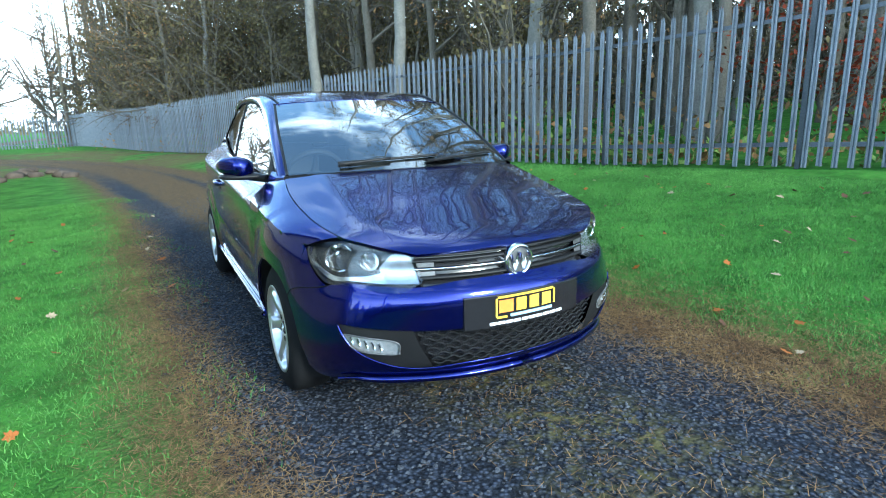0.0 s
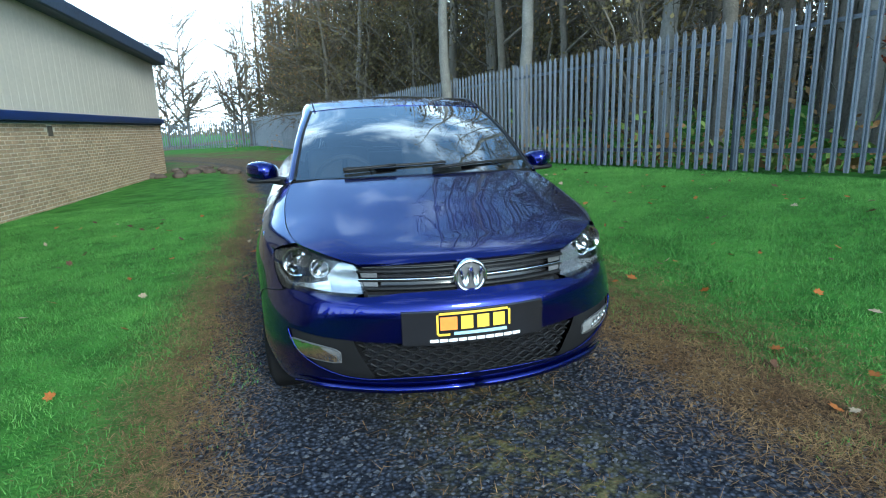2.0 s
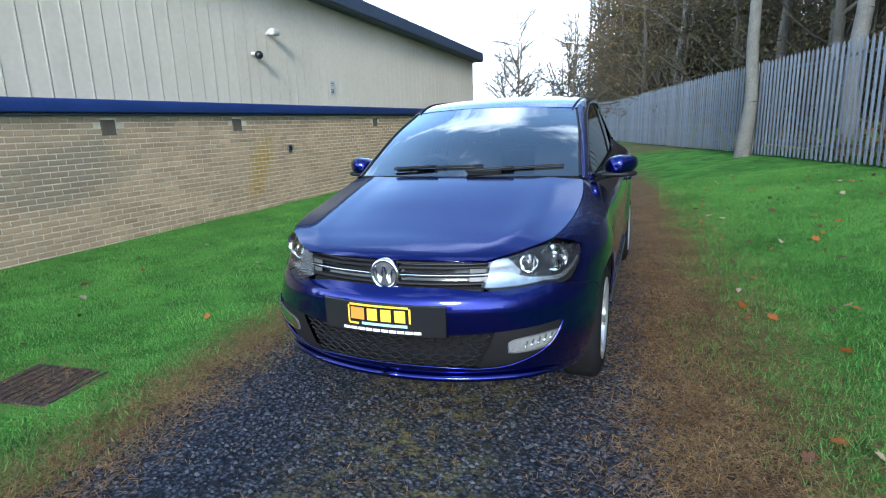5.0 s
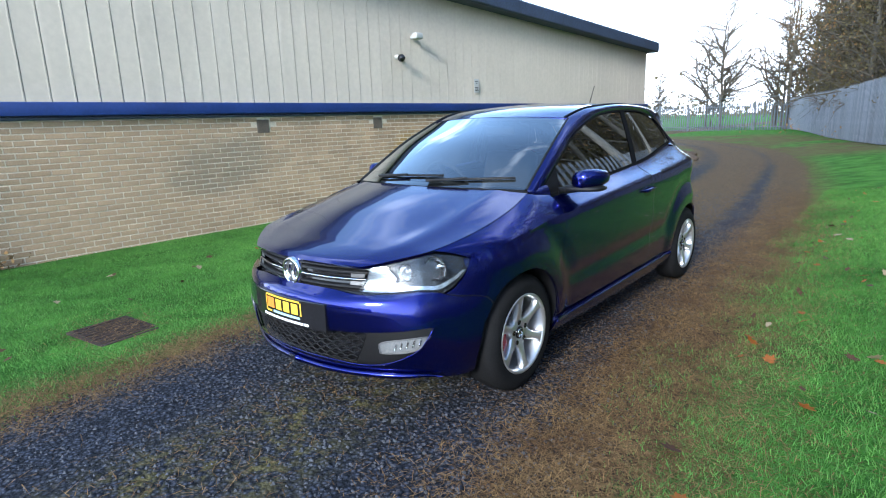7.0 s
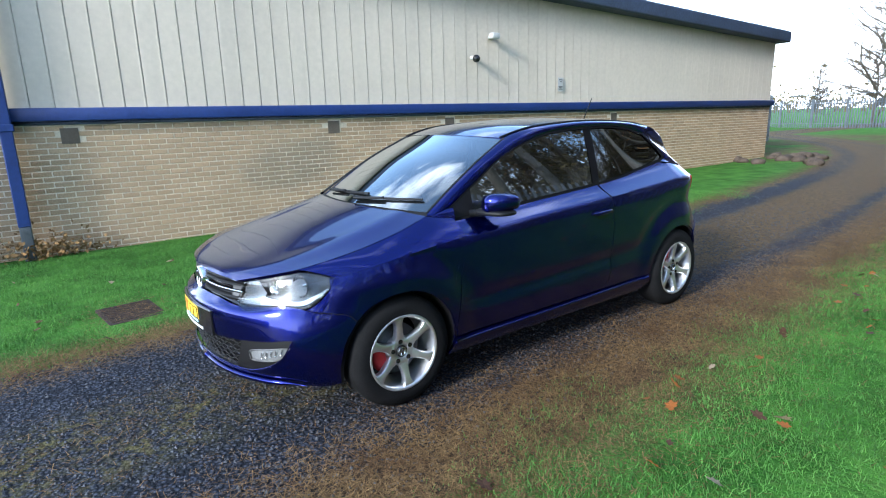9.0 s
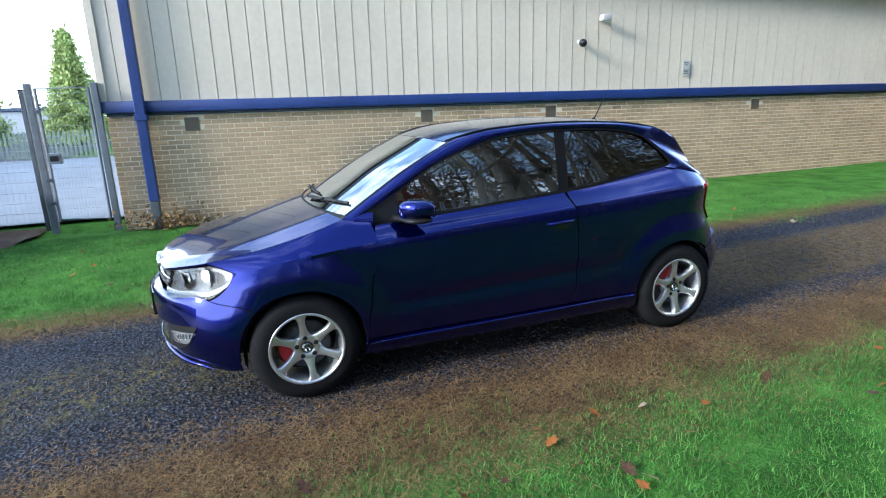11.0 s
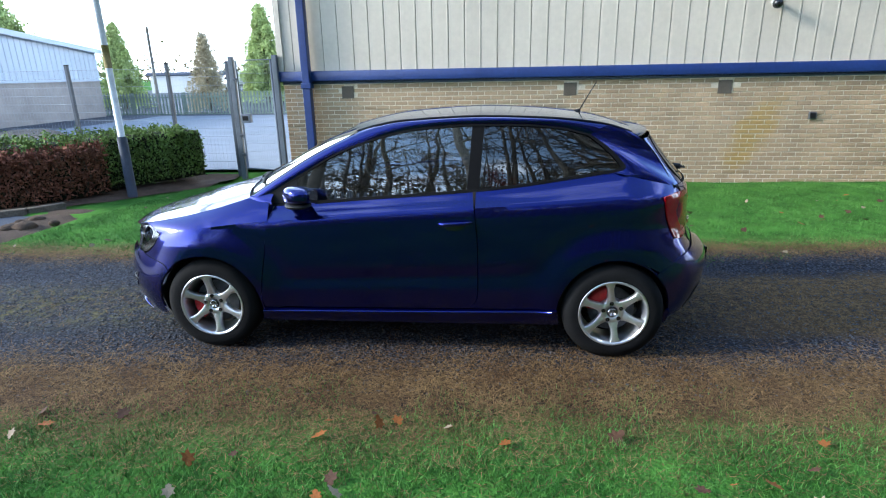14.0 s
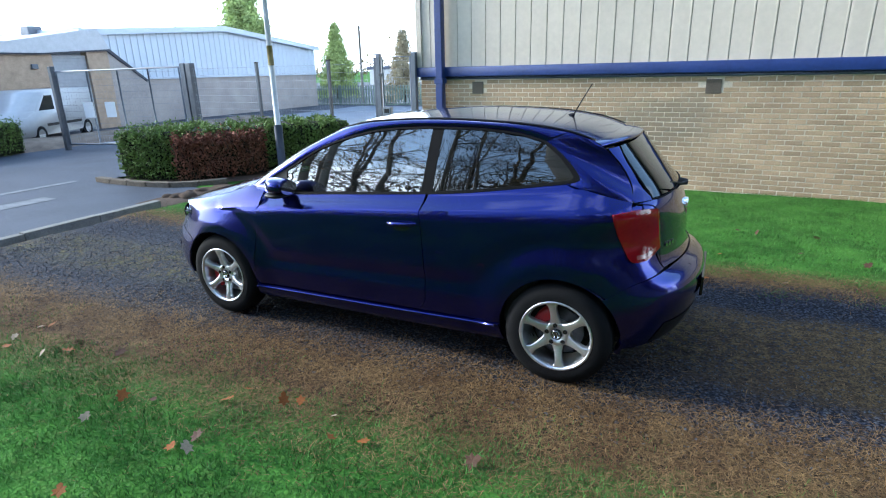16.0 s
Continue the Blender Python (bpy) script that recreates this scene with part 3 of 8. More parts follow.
def build_fence(first=-5, last=15, near=(-5, 11)):
    fence = thing("palisade_fence", "galvanised steel palisade fence with pointed pales", "fence", m=Matrix.Translation(F_P0) @ Matrix.Rotation(-F_ANG + math.pi / 2, 4, "Z"))
    # local x runs along the fence, -y faces the wood, so pales stand on the track's side
    v, f = pale_mesh()
    me = bpy.data.meshes.new("pale")
    me.from_pydata([(a, -b, c) for a, b, c in v], [], [q[::-1] for q in f])
    me.materials.append(GALV)
    rng = random.Random(4)
    far_v, far_f = [], []
    count = 0
    for i in range(first, last):
        x0 = i * F_PITCH
        z0, z1 = fence_base(i), fence_base(i + 1)
        ipe = bmesh.new()
        hp = 2.12
        box(ipe, x0 - 0.03, -0.06, z0 - 0.3, x0 + 0.03, -0.052, z0 + hp)
        box(ipe, x0 - 0.03, 0.032, z0 - 0.3, x0 + 0.03, 0.04, z0 + hp)
        box(ipe, x0 - 0.004, -0.052, z0 - 0.3, x0 + 0.004, 0.032, z0 + hp)
        part("post", ipe, GALV_DARK, fence, smooth=False)
        for hz in (0.28, 1.80):
            rl = bmesh.new()
            for a, b in ((-0.002, 0.004), (0.004, 0.045)):
                vs = [rl.verts.new(p) for p in ((x0 + 0.05, 0.042 + a - 0.0, z0 + hz + (0.05 if b < 0.01 else 0.0)), (x0 + F_PITCH - 0.05, 0.042 + a, z1 + hz + (0.05 if b < 0.01 else 0.0)))]
                ws = [rl.verts.new(p) for p in ((x0 + 0.05, 0.042 + b, z0 + hz), (x0 + F_PITCH - 0.05, 0.042 + b, z1 + hz))]
                rl.faces.new((vs[0], vs[1], ws[1], ws[0]))
            ob = part("rail", rl, GALV_DARK, fence, smooth=False)
            so = ob.modifiers.new("thick", "SOLIDIFY")
            so.thickness = 0.006
        for k in range(17):
            x = x0 + (k + 0.5) * F_PITCH / 17
            z = z0 + (z1 - z0) * (k + 0.5) / 17
            lean = rng.uniform(-0.006, 0.006)
            if near[0] <= i < near[1]:
                ob = new("pale", me)
                ob.parent = fence
                ob.matrix_basis = Matrix.Translation((x, 0.075, z + rng.uniform(-0.012, 0.012))) @ Matrix.Rotation(lean, 4, "Y")
            else:
                n0 = len(far_v)
                far_v += [(a + x, -b + 0.075, c + z) for a, b, c in v]
                far_f += [tuple(n0 + j for j in q[::-1]) for q in f]
    ob = raw("far_paling", far_v, far_f, GALV, fence)
    tagged(ob, kind="stuff")
    return fence


build_fence()


# ---- the car: its skin is one master surface, cut into panels ----
XQ = fn([0.0, 0.06, 0.13, 0.22, 0.34, 0.48, 0.62, 0.78, 0.90, 0.97, 1.0], [0.765, 0.790, 0.800, 0.808, 0.818, 0.824, 0.829, 0.832, 0.830, 0.824, 0.816])
YF = fn([0.15, 0.20, 0.25, 0.33, 0.45, 0.525, 0.555, 0.585, 0.62, 0.69, 0.75, 0.85], [-0.71, -0.755, -0.785, -0.795, -0.812, -0.812, -0.800, -0.762, -0.748, -0.735, -0.69, -0.55])
YR = fn([0.15, 0.25, 0.35, 0.45, 0.55, 0.60, 0.64, 0.68, 0.80, 0.95, 1.02, 1.10, 1.20, 1.30, 1.36], [3.00, 3.07, 3.12, 3.15, 3.155, 3.135, 3.08, 3.045, 3.035, 3.005, 2.975, 2.91, 2.825, 2.74, 2.69])
# the same without the bumper's ledge, for the corners
YS = fn([0.15, 0.25, 0.45, 0.52, 0.60, 0.69, 0.75, 0.85], [-0.755, -0.805, -0.826, -0.818, -0.782, -0.73, -0.68, -0.55])
# the rear without the bumper's ledge, for the corners
YRS = fn([0.15, 0.25, 0.35, 0.45, 0.55, 0.62, 0.70, 0.80, 0.95, 1.02, 1.10, 1.36], [3.00, 3.07, 3.12, 3.15, 3.145, 3.12, 3.075, 3.035, 3.005, 2.975, 2.91, 2.69])
CREASE = fn([-0.45, -0.30, -0.10, 0.15, 0.43, 1.0, 1.45, 2.3, 2.8], [0.712, 0.742, 0.785, 0.822, 0.852, 0.896, 0.924, 0.970, 0.996])
BELT = fn([0.25, 0.46, 0.71, 1.0, 1.29, 1.61, 1.96, 2.44, 2.6, 2.9], [0.908, 0.922, 0.938, 0.961, 0.982, 1.006, 1.042, 1.114, 1.138, 1.17])
CR = 2.50
SF = -0.30  # ahead of this the skin is measured by angle


def side_x(y, z):
    """Half width of the car's side: a full flank, a shoulder above the crease, glass leaning in above the belt."""
    zc, zb = CREASE(y), BELT(y)
    if z <= zc:
        x = XQ((z - 0.19) / (zc - 0.19))
        # hollow along the doors, above the sill
        x -= 0.013 * math.exp(-(((z - 0.50 - 0.03 * (y - 1.0)) / 0.045) ** 2)) * smooth01(0.36, 0.60, y) * smooth01(2.15, 1.85, y)
    elif z <= zb:
        r = (z - zc) / (zb - zc)
        x = 0.816 - 0.118 * r - 0.010 * math.sin(math.pi * r)
    else:
        g = (z - zb) / max(0.2, 1.40 - zb)
        x = 0.698 - 0.100 * g - 0.034 * g * g
    # flared edge over each wheel
    for cy in (0.0, 2.47):
        d = math.hypot(y - cy, z - 0.305)
        x += 0.019 * smooth01(0.49, 0.37, d) * smooth01(0.20, 0.36, z) - 0.010 * math.exp(-(((d - 0.52) / 0.05) ** 2)) * smooth01(0.45, 0.6, z) * (z < zc)
    t = (y - 1.2) / 1.6
    x *= 1 - (0.014 if t < 0 else 0.032) * t * t
    return x * (1 - 0.085 * smooth01(1.7, 2.65, y) * smooth01(zc, zb, z))


def front_c(z):
    return -0.16 + 0.22 * smooth01(0.34, 0.72, z)


def nose_lift(s):
    return 0.038 * smooth01(-0.36, -0.62, s)


def rear_e(z):
    """How boxy the rear corner is at a height."""
    return 1.0 - 0.16 * smooth01(0.85, 1.05, z) - 0.17 * smooth01(0.80, 0.45, z)


def skin(s, z, out=0.0):
    """A place on the car's skin: s is y along the side, and runs on round the corners to the middle at -1.30 and 3.50."""
    CF = front_c(z)
    up = 0.0
    if s < CF:
        full = CF - YF(z)
        th0 = math.acos((CF - SF) / full)
        th = math.acos((CF - s) / full) if s > SF else th0 * (s + 1.30) / (SF + 1.30)
        w = side_x(CF, z)
        full += (YF(z) - YS(z)) * smooth01(0.55, 1.0, th)
        sn, cs = math.sin(th), math.cos(th)
        x, y = w * sn ** 0.94, CF - full * cs ** 0.94
        nx, ny = sn * full, -cs * w
        l = math.hypot(nx, ny)
        nx, ny = nx / l, ny / l
        up = nose_lift(s)
    elif s > CR:
        th = max(0.0, (1 - (s - CR)) * math.pi / 2)
        e = rear_e(z)
        x, y = side_x(CR, z) * math.sin(th) ** e, CR + (YR(z) + (YRS(z) - YR(z)) * smooth01(0.45, 0.95, th) * (z < 1.0) - CR) * max(0.0, math.cos(th)) ** e
        nx, ny = math.sin(th), math.cos(th)
    else:
        x, y, nx, ny = side_x(s, z), s, 1.0, 0.0
    return (x + nx * out, y + ny * out, z + up)


def sx(x, z=0.5):
    """s on the front corner at which the skin is x wide."""
    CF = front_c(z)
    th0 = math.acos((CF - SF) / (CF - YF(z)))
    return -1.30 + (SF + 1.30) * math.asin(min(1, (x / side_x(CF, z)) ** (1 / 0.94))) / th0


def F(x, z):
    return (sx(x, z), z)


def rx(x, z=0.8):
    """s on the rear corner at which the skin is x wide."""
    e = rear_e(z)
    return CR + 1 - math.asin(min(1, (x / side_x(CR, z)) ** (1 / e))) / (math.pi / 2)


def R(y, z):
    """(s, z) on the rear corner at a given y."""
    e = rear_e(z)
    return (CR + 1 - math.acos(min(1, (max(0.0, y - CR) / ((YRS(z) if z < 1.0 else YR(z)) - CR)) ** (1 / e))) / (math.pi / 2), z)


def patch(bm, a, b, n=24, m=12, out=0.0, mirror=True, flip=False):
    """Skin between two lines of (s, z)."""
    a, b = spline(a, n), spline(b, n)
    rows = []
    for j in range(m + 1):
        t = j / m
        rows.append([skin(*(p + (q - p) * t), out) for p, q in zip(a, b)])
    return sheet(bm, rows, flip=flip, mirror=mirror)


def arc(cy, cz, r, a0, a1, n=14):
    return [(cy + r * math.cos(radians(a0 + (a1 - a0) * i / n)), cz + r * math.sin(radians(a0 + (a1 - a0) * i / n))) for i in range(n + 1)]


def one_side(name, bm, material, parent, side, label="", thick=0.0, join=0.0006):
    """Links a half-body mesh built at +x on the given side, faces outward."""
    bmesh.ops.remove_doubles(bm, verts=bm.verts, dist=join)
    if side < 0:
        for v in bm.verts:
            v.co.x *= -1
    bmesh.ops.recalc_face_normals(bm, faces=bm.faces)
    mid = Vector((0, 1.2, 0.6))
    if sum((f.calc_center_median() - mid).dot(f.normal) * f.calc_area() for f in bm.faces) < 0:
        bmesh.ops.reverse_faces(bm, faces=bm.faces)
    ob = part(name, bm, material, parent, label)
    if thick:
        so = ob.modifiers.new("thick", "SOLIDIFY")
        so.thickness, so.offset = thick, -1
    return ob


def half_part(name, pieces, material, parent, side, label="", thick=0.0):
    """A panel of the skin on one side (side: 1 or -1); each piece: two lines of (s, z), steps along and across, distance out."""
    bm = bmesh.new()
    for a, b, n, m, out in pieces:
        patch(bm, a, b, n, m, out, mirror=False)
    return one_side(name, bm, material, parent, side, label, thick)


def bulged(a, b, push, n, m=8):
    """Rows between two 3D lines, rounded outward by push at the middle."""
    a, b = spline(a, n), spline(b, n)
    rows = []
    for p, q in zip(a, b):
        mid = (p + q) / 2 + np.array(push)
        c = 2 * mid - (p + q) / 2
        rows.append([tuple(p * (1 - t) ** 2 + 2 * c * t * (1 - t) + q * t * t) for t in [k / m for k in range(m + 1)]])
    return rows


def cross(edge, n, bulge, lift, m=16):
    """Rows across the car from an edge line (x, y, z) to its mirror; the middle lies bulge ahead and lift higher."""
    rows = []
    e = spline(edge, n)
    for i, (x, y, z) in enumerate(e):
        t = i / n
        bu = bulge[0] + (bulge[1] - bulge[0]) * t
        li = lift[0] + (lift[1] - lift[0]) * t
        r = []
        for k in range(-m, m + 1):
            u = k / m
            r.append((x * u, y - bu * (1 - u * u), z + li * (1 - abs(u) ** 2.4)))
        rows.append(r)
    return rows


ARC_R = 0.330
G = 0.0025  # half a shut line
BONNET_EDGE = [(0.415, -0.678, 0.735), (0.50, -0.612, 0.755), (0.58, -0.530, 0.776), (0.635, -0.455, 0.793), (0.672, -0.30, 0.822), (0.688, -0.12, 0.858), (0.690, 0.08, 0.908), (0.668, 0.265, 0.962)]
BONNET_MID = [(0, -0.742, 0.737), (0, -0.712, 0.757), (0, -0.62, 0.784), (0, -0.52, 0.808), (0, -0.36, 0.852), (0, -0.18, 0.906), (0, 0.0, 0.955), (0, 0.125, 0.985)]
WS_LINE = [(0.655, 0.285, 0.978), (0.628, 0.47, 1.094), (0.596, 0.68, 1.216), (0.545, 0.94, 1.340)]
RAIL_LINE = [(0.545, 0.94, 1.340), (0.552, 1.08, 1.377), (0.556, 1.25, 1.402), (0.558, 1.65, 1.421), (0.550, 2.10, 1.406), (0.535, 2.39, 1.371), (0.518, 2.565, 1.320)]
RAIL = [(y, z) for x, y, z in RAIL_LINE]
WIN_TOP = [(0.325, 0.940), (0.46, 1.022), (0.612, 1.108), (0.813, 1.221), (1.013, 1.296), (1.244, 1.352), (1.477, 1.375), (1.70, 1.381), (1.952, 1.377), (2.161, 1.355), (2.31, 1.318)]
WIN_BOT = [(0.325, 0.922), (0.464, 0.930), (0.708, 0.945), (1.00, 0.968), (1.29, 0.989), (1.606, 1.013), (1.961, 1.049), (2.44, 1.116)]
WIN_REAR = [(2.44, 1.116), (2.495, 1.130), (2.488, 1.160), (2.412, 1.240), (2.31, 1.318)]
DOOR_F = [(0.435, 0.922), (0.415, 0.855), (0.380, 0.634), (0.345, 0.42), (0.335, 0.36), (0.350, 0.300)]
DOOR_R = [(1.640, 1.010), (1.655, 0.90), (1.672, 0.70), (1.672, 0.42), (1.655, 0.35), (1.61, 0.312)]


def cut(line, a, b, n=30):
    """The stretch of a line of (y, z) between two values of y."""
    p = spline(line, 200)
    ys, zs = [q[0] for q in p], [q[1] for q in p]
    return [(a + (b - a) * i / n, float(np.interp(a + (b - a) * i / n, ys, zs))) for i in range(n + 1)]


def on_arc(cy, a):
    return (cy + ARC_R * math.cos(radians(a)), 0.305 + ARC_R * math.sin(radians(a)))


def build_car():
    car = thing("hatchback_car", "dark metallic blue three-door hatchback with silver alloy wheels, parked", "car")
    # bonnet
    bm = bmesh.new()
    n, m = 48, 20
    e, c = spline(BONNET_EDGE, n), spline(BONNET_MID, n)
    rows = []
    for p, q in zip(e, c):
        r = []
        for k in range(m + 1):
            u = k / m
            w = 1 - (1 - u) ** 2.2
            crease = 0.006 * math.exp(-(((u - 0.24) / 0.09) ** 2)) * smooth01(-0.70, -0.3, p[1])
            r.append((p[0] * (1 - u), p[1] + (q[1] - p[1]) * (1 - (1 - u) ** 2), p[2] + (q[2] - p[2]) * w + crease))
        rows.append(r)
    sheet(bm, rows, mirror=True)
    bmesh.ops.remove_doubles(bm, verts=bm.verts, dist=0.0006)
    bmesh.ops.recalc_face_normals(bm, faces=bm.faces)
    ob = part("bonnet", bm, PAINT, car, "glossy dark blue bonnet")
    so = ob.modifiers.new("thick", "SOLIDIFY")
    so.thickness, so.offset = 0.012, -1
    be = spline([tuple(np.array(q) + np.array((0.004, 0.0, -0.002))) for q in BONNET_EDGE[3:]], 28)
    for side in (1, -1):
        # wing: the flank above the arch, and the shoulder that rises from the crease to the bonnet
        bm = bmesh.new()
        y_end = 0.425
        ang = [150 - 118 * i / 40 for i in range(41)]
        cols = []
        for a in ang:
            yl, zl = on_arc(0, a)
            yt = -0.30 + (y_end - G + 0.30) * (150 - a) / 118
            zt = CREASE(yt)
            cols.append([skin(yl + (yt - yl) * k / 14, zl + (zt - zl) * k / 14) for k in range(15)])
        sheet(bm, cols)
        patch(bm, arc(0, 0.305, ARC_R, 32, -14), [(y_end - G, CREASE(y_end)), (0.380 - G, 0.634), (0.345 - G, 0.42), (0.335 - G, 0.36), (0.350 - G, 0.22)], 22, 8, 0.0, mirror=False)
        # the nose of the wing under the lamp's tail
        patch(bm, [(-0.465, 0.592), (-0.408, 0.628), (-0.362, 0.675), (-0.325, 0.722), (-0.30, CREASE(-0.30))], [(-0.455, 0.572), (-0.38, 0.565), (-0.335, 0.545), on_arc(0, 152), on_arc(0, 150)], 16, 6, 0.0, mirror=False)
        # shoulder
        low = [np.array(skin(-0.30 + (y_end - G + 0.30) * i / 28, CREASE(-0.30 + (y_end - G + 0.30) * i / 28))) for i in range(29)]
        top = spline([tuple(q) for q in be[::4]] + [(0.690, 0.40, 0.958)], 28)
        rows = []
        for a, t in zip(low, top):
            b = a + (t - a) * 0.5 + np.array((0.006, 0.0, 0.012))
            rows.append([tuple(a * (1 - k) ** 2 + 2 * b * k * (1 - k) + t * k * k) for k in [j / 10 for j in range(11)]])
        sheet(bm, rows)
        # the shoulder's tail between crease, pillar foot and sail
        t0 = top[-1]
        tail = [np.array(skin(y_end - G, CREASE(y_end) + (0.922 - CREASE(y_end)) * k / 8)) for k in range(9)]
        sheet(bm, [[tuple(q) for q in tail], [tuple(low[-1] + (t0 - low[-1]) * k / 8) for k in range(9)]])
        wing = one_side("front_wing", bm, PAINT, car, side, join=0.002)
        half_part("wing_corner", [([(-0.345, 0.60), (-0.20, 0.63)], [(-0.345, 0.740), (-0.20, 0.765)], 8, 8, -0.012)], PAINT, wing, side)
        # pillar foot: closes the corner between bonnet, windscreen and door
        bm = bmesh.new()
        sheet(bm, bulged([(0.672, 0.262, 0.958), (0.700, 0.33, 0.945), (0.722, 0.42, 0.925)], [(0.655, 0.285, 0.976), (0.672, 0.35, 0.985), (0.690, 0.43, 0.99)], (0.006, -0.004, 0.004), 10, 5))
        one_side("pillar_foot", bm, PAINT, wing, side)
        # door
        dr_bm = bmesh.new()
        la, lb = spline([(y + G, z) for y, z in DOOR_F], 44), spline([(y - G, z) for y, z in DOOR_R], 44)
        wb = spline(WIN_BOT, 120)
        wy, wz = [q[0] for q in wb], [q[1] for q in wb]
        rows = []
        for i, (a, b) in enumerate(zip(la, lb)):
            r = []
            for k in range(45):
                t = k / 44
                y, z = a + (b - a) * t
                # rows keep to the belt above and bend down to the sill
                zt = float(np.interp(y, wy, wz)) - 0.004
                f = (z - (0.300 + 0.012 * t)) / ((a[1] if i == 0 else la[0][1]) + (lb[0][1] - la[0][1]) * t - (0.300 + 0.012 * t))
                zl = 0.300 + 0.012 * t
                r.append(skin(y, zl + (zt - zl) * min(1.0, max(0.0, f))))
            rows.append(r)
        sheet(dr_bm, rows)
        dr = one_side("door", dr_bm, PAINT, car, side, thick=0.02)
        hb = bmesh.new()
        hx = [skin(y, 0.850 + 0.05 * (y - 1.54), 0.024 if 1.46 < y < 1.62 else 0.004) for y in (1.445, 1.458, 1.475, 1.52, 1.56, 1.605, 1.622, 1.635)]
        tube(hb, [(x * side, y, z) for x, y, z in hx], [0.006, 0.011, 0.013, 0.014, 0.014, 0.013, 0.011, 0.006], 8)
        part("door_handle", hb, PAINT, dr, "body-coloured pull handle")
        # no hollow here: a flat black oval paints the shade behind the handle
        hb = bmesh.new()
        cup = []
        for j in range(6):
            cup.append([(side * (skin(1.54, 0.828)[0] + 0.0025), 1.54 + 0.058 * math.cos(a) * j / 5, 0.828 + 0.024 * math.sin(a) * j / 5) for a in [k * math.tau / 16 for k in range(17)]])
        sheet(hb, cup)
        bmesh.ops.remove_doubles(hb, verts=hb.verts, dist=0.0005)
        part("handle_recess", hb, GLOSS_BLACK, dr, "flat black oval painted as shade behind the handle")
        # sill
        half_part("sill", [([(0.31, 0.195), (1.2, 0.20), (2.16, 0.205)], [(0.34, 0.288), (1.2, 0.298), (2.14, 0.308)], 30, 6, 0.010)], PAINT, car, side, "body-coloured sill", thick=0.02)
        sb = bmesh.new()
        tube(sb, [(side * skin(y, 0.276, 0.016)[0], y, 0.272 + 0.014 * (y - 0.34)) for y in [0.335 + 1.78 * k / 16 for k in range(17)]], 0.010, 8)
        part("sill_edge", sb, PAINT, car)
        # rear quarter: columns from the sill and the arch up to the crease, then a shoulder up to the belt
        bm = bmesh.new()
        sr = R(2.713, 0.988)[0]
        foot = [(1.615 + 0.525 * i / 14, 0.312) for i in range(14)] + [on_arc(2.47, 180 - 134 * i / 40) for i in range(41)]
        head = [1.658 + 0.40 * i / 14 for i in range(14)] + [2.058 + (sr - 2.058) * i / 40 for i in range(41)]
        dl = spline([(y + G, z) for y, z in DOOR_R], 60)
        dz, dy = [q[1] for q in dl][::-1], [q[0] for q in dl][::-1]
        cols, sho = [], []
        for i, ((yl, zl), st) in enumerate(zip(foot, head)):
            zc = CREASE(min(2.5, st)) + (0.988 - CREASE(2.5)) * smooth01(2.4, sr, st)
            col = []
            for k in range(21):
                t = k / 20
                y, z = yl + (st - yl) * t, zl + (zc - zl) * t
                y += (float(np.interp(z, dz, dy)) - (1.615 + 0.043 * t)) * max(0.0, 1 - i / 8)
                col.append(skin(y, z))
            cols.append(col)
            # top of the shoulder: the belt, turning down behind the window
            yt = min(st, 2.44) if st < 2.44 else 2.44 + 0.09 * (st - 2.44) / (sr - 2.44)
            zt = BELT(yt) + 0.004 if yt < 2.44 else 1.116 - 0.026 * (yt - 2.44) / 0.09
            sho.append([skin(st + (yt - st) * k / 7, zc + (zt - zc) * k / 7) for k in range(8)])
        sheet(bm, cols)
        sheet(bm, sho)
        patch(bm, [on_arc(2.47, 46), (2.60, 0.75), (sr, 0.988)], [R(2.82, 0.60), R(2.79, 0.78), (sr, 0.988)], 16, 6, 0.0, mirror=False)
        one_side("rear_quarter", bm, PAINT, car, side, join=0.0012)
        # pillars and cantrail: rounded between the roof's edge and the glass
        bm = bmesh.new()
        n = 64
        top_l = WS_LINE + RAIL_LINE[1:-1] + [(0.533, 2.42, 1.366)]
        win = [skin(y, z) for y, z in WIN_TOP]
        sheet(bm, bulged(top_l, win, (0.014, 0.0, 0.006), n, 8))
        # rear pillar
        pa = [skin(y, z) for y, z in [(2.44, 1.108), (2.508, 1.128), (2.50, 1.162), (2.422, 1.244), (2.31, 1.322)]] + [(0.533, 2.42, 1.366)]
        pb = [skin(2.53, 1.088), skin(*R(2.79, 1.03)), skin(*R(2.765, 1.10)), skin(*R(2.70, 1.20)), skin(*R(2.625, 1.28)), (0.518, 2.565, 1.320)]
        sheet(bm, bulged(pa, pb, (0.010, 0.004, 0.004), 26, 10))
        patch(bm, [(2.53, 1.09), (sr, 0.988)], [R(2.79, 1.03), (R(2.79, 1.0)[0], 0.992)], 8, 6, 0.0, mirror=False)
        one_side("side_frame", bm, PAINT, car, side, "painted pillars and cantrail", join=0.001)
        # windows
        fw = half_part("side_window", [(cut(WIN_BOT, 0.56, 1.615), cut(WIN_TOP, 0.56, 1.645), 30, 12, -0.006)], GLASS_SIDE, car, side, "tinted front side window")
        rw = half_part("side_window", [(cut(WIN_BOT, 1.665, 2.44) + WIN_REAR[1:3], cut(WIN_TOP, 1.695, 2.31) + [WIN_REAR[3]], 30, 12, -0.006)], GLASS_PRIV, car, side, "dark privacy glass rear side window")
        for gl in (fw, rw):
            gl.visible_shadow = False
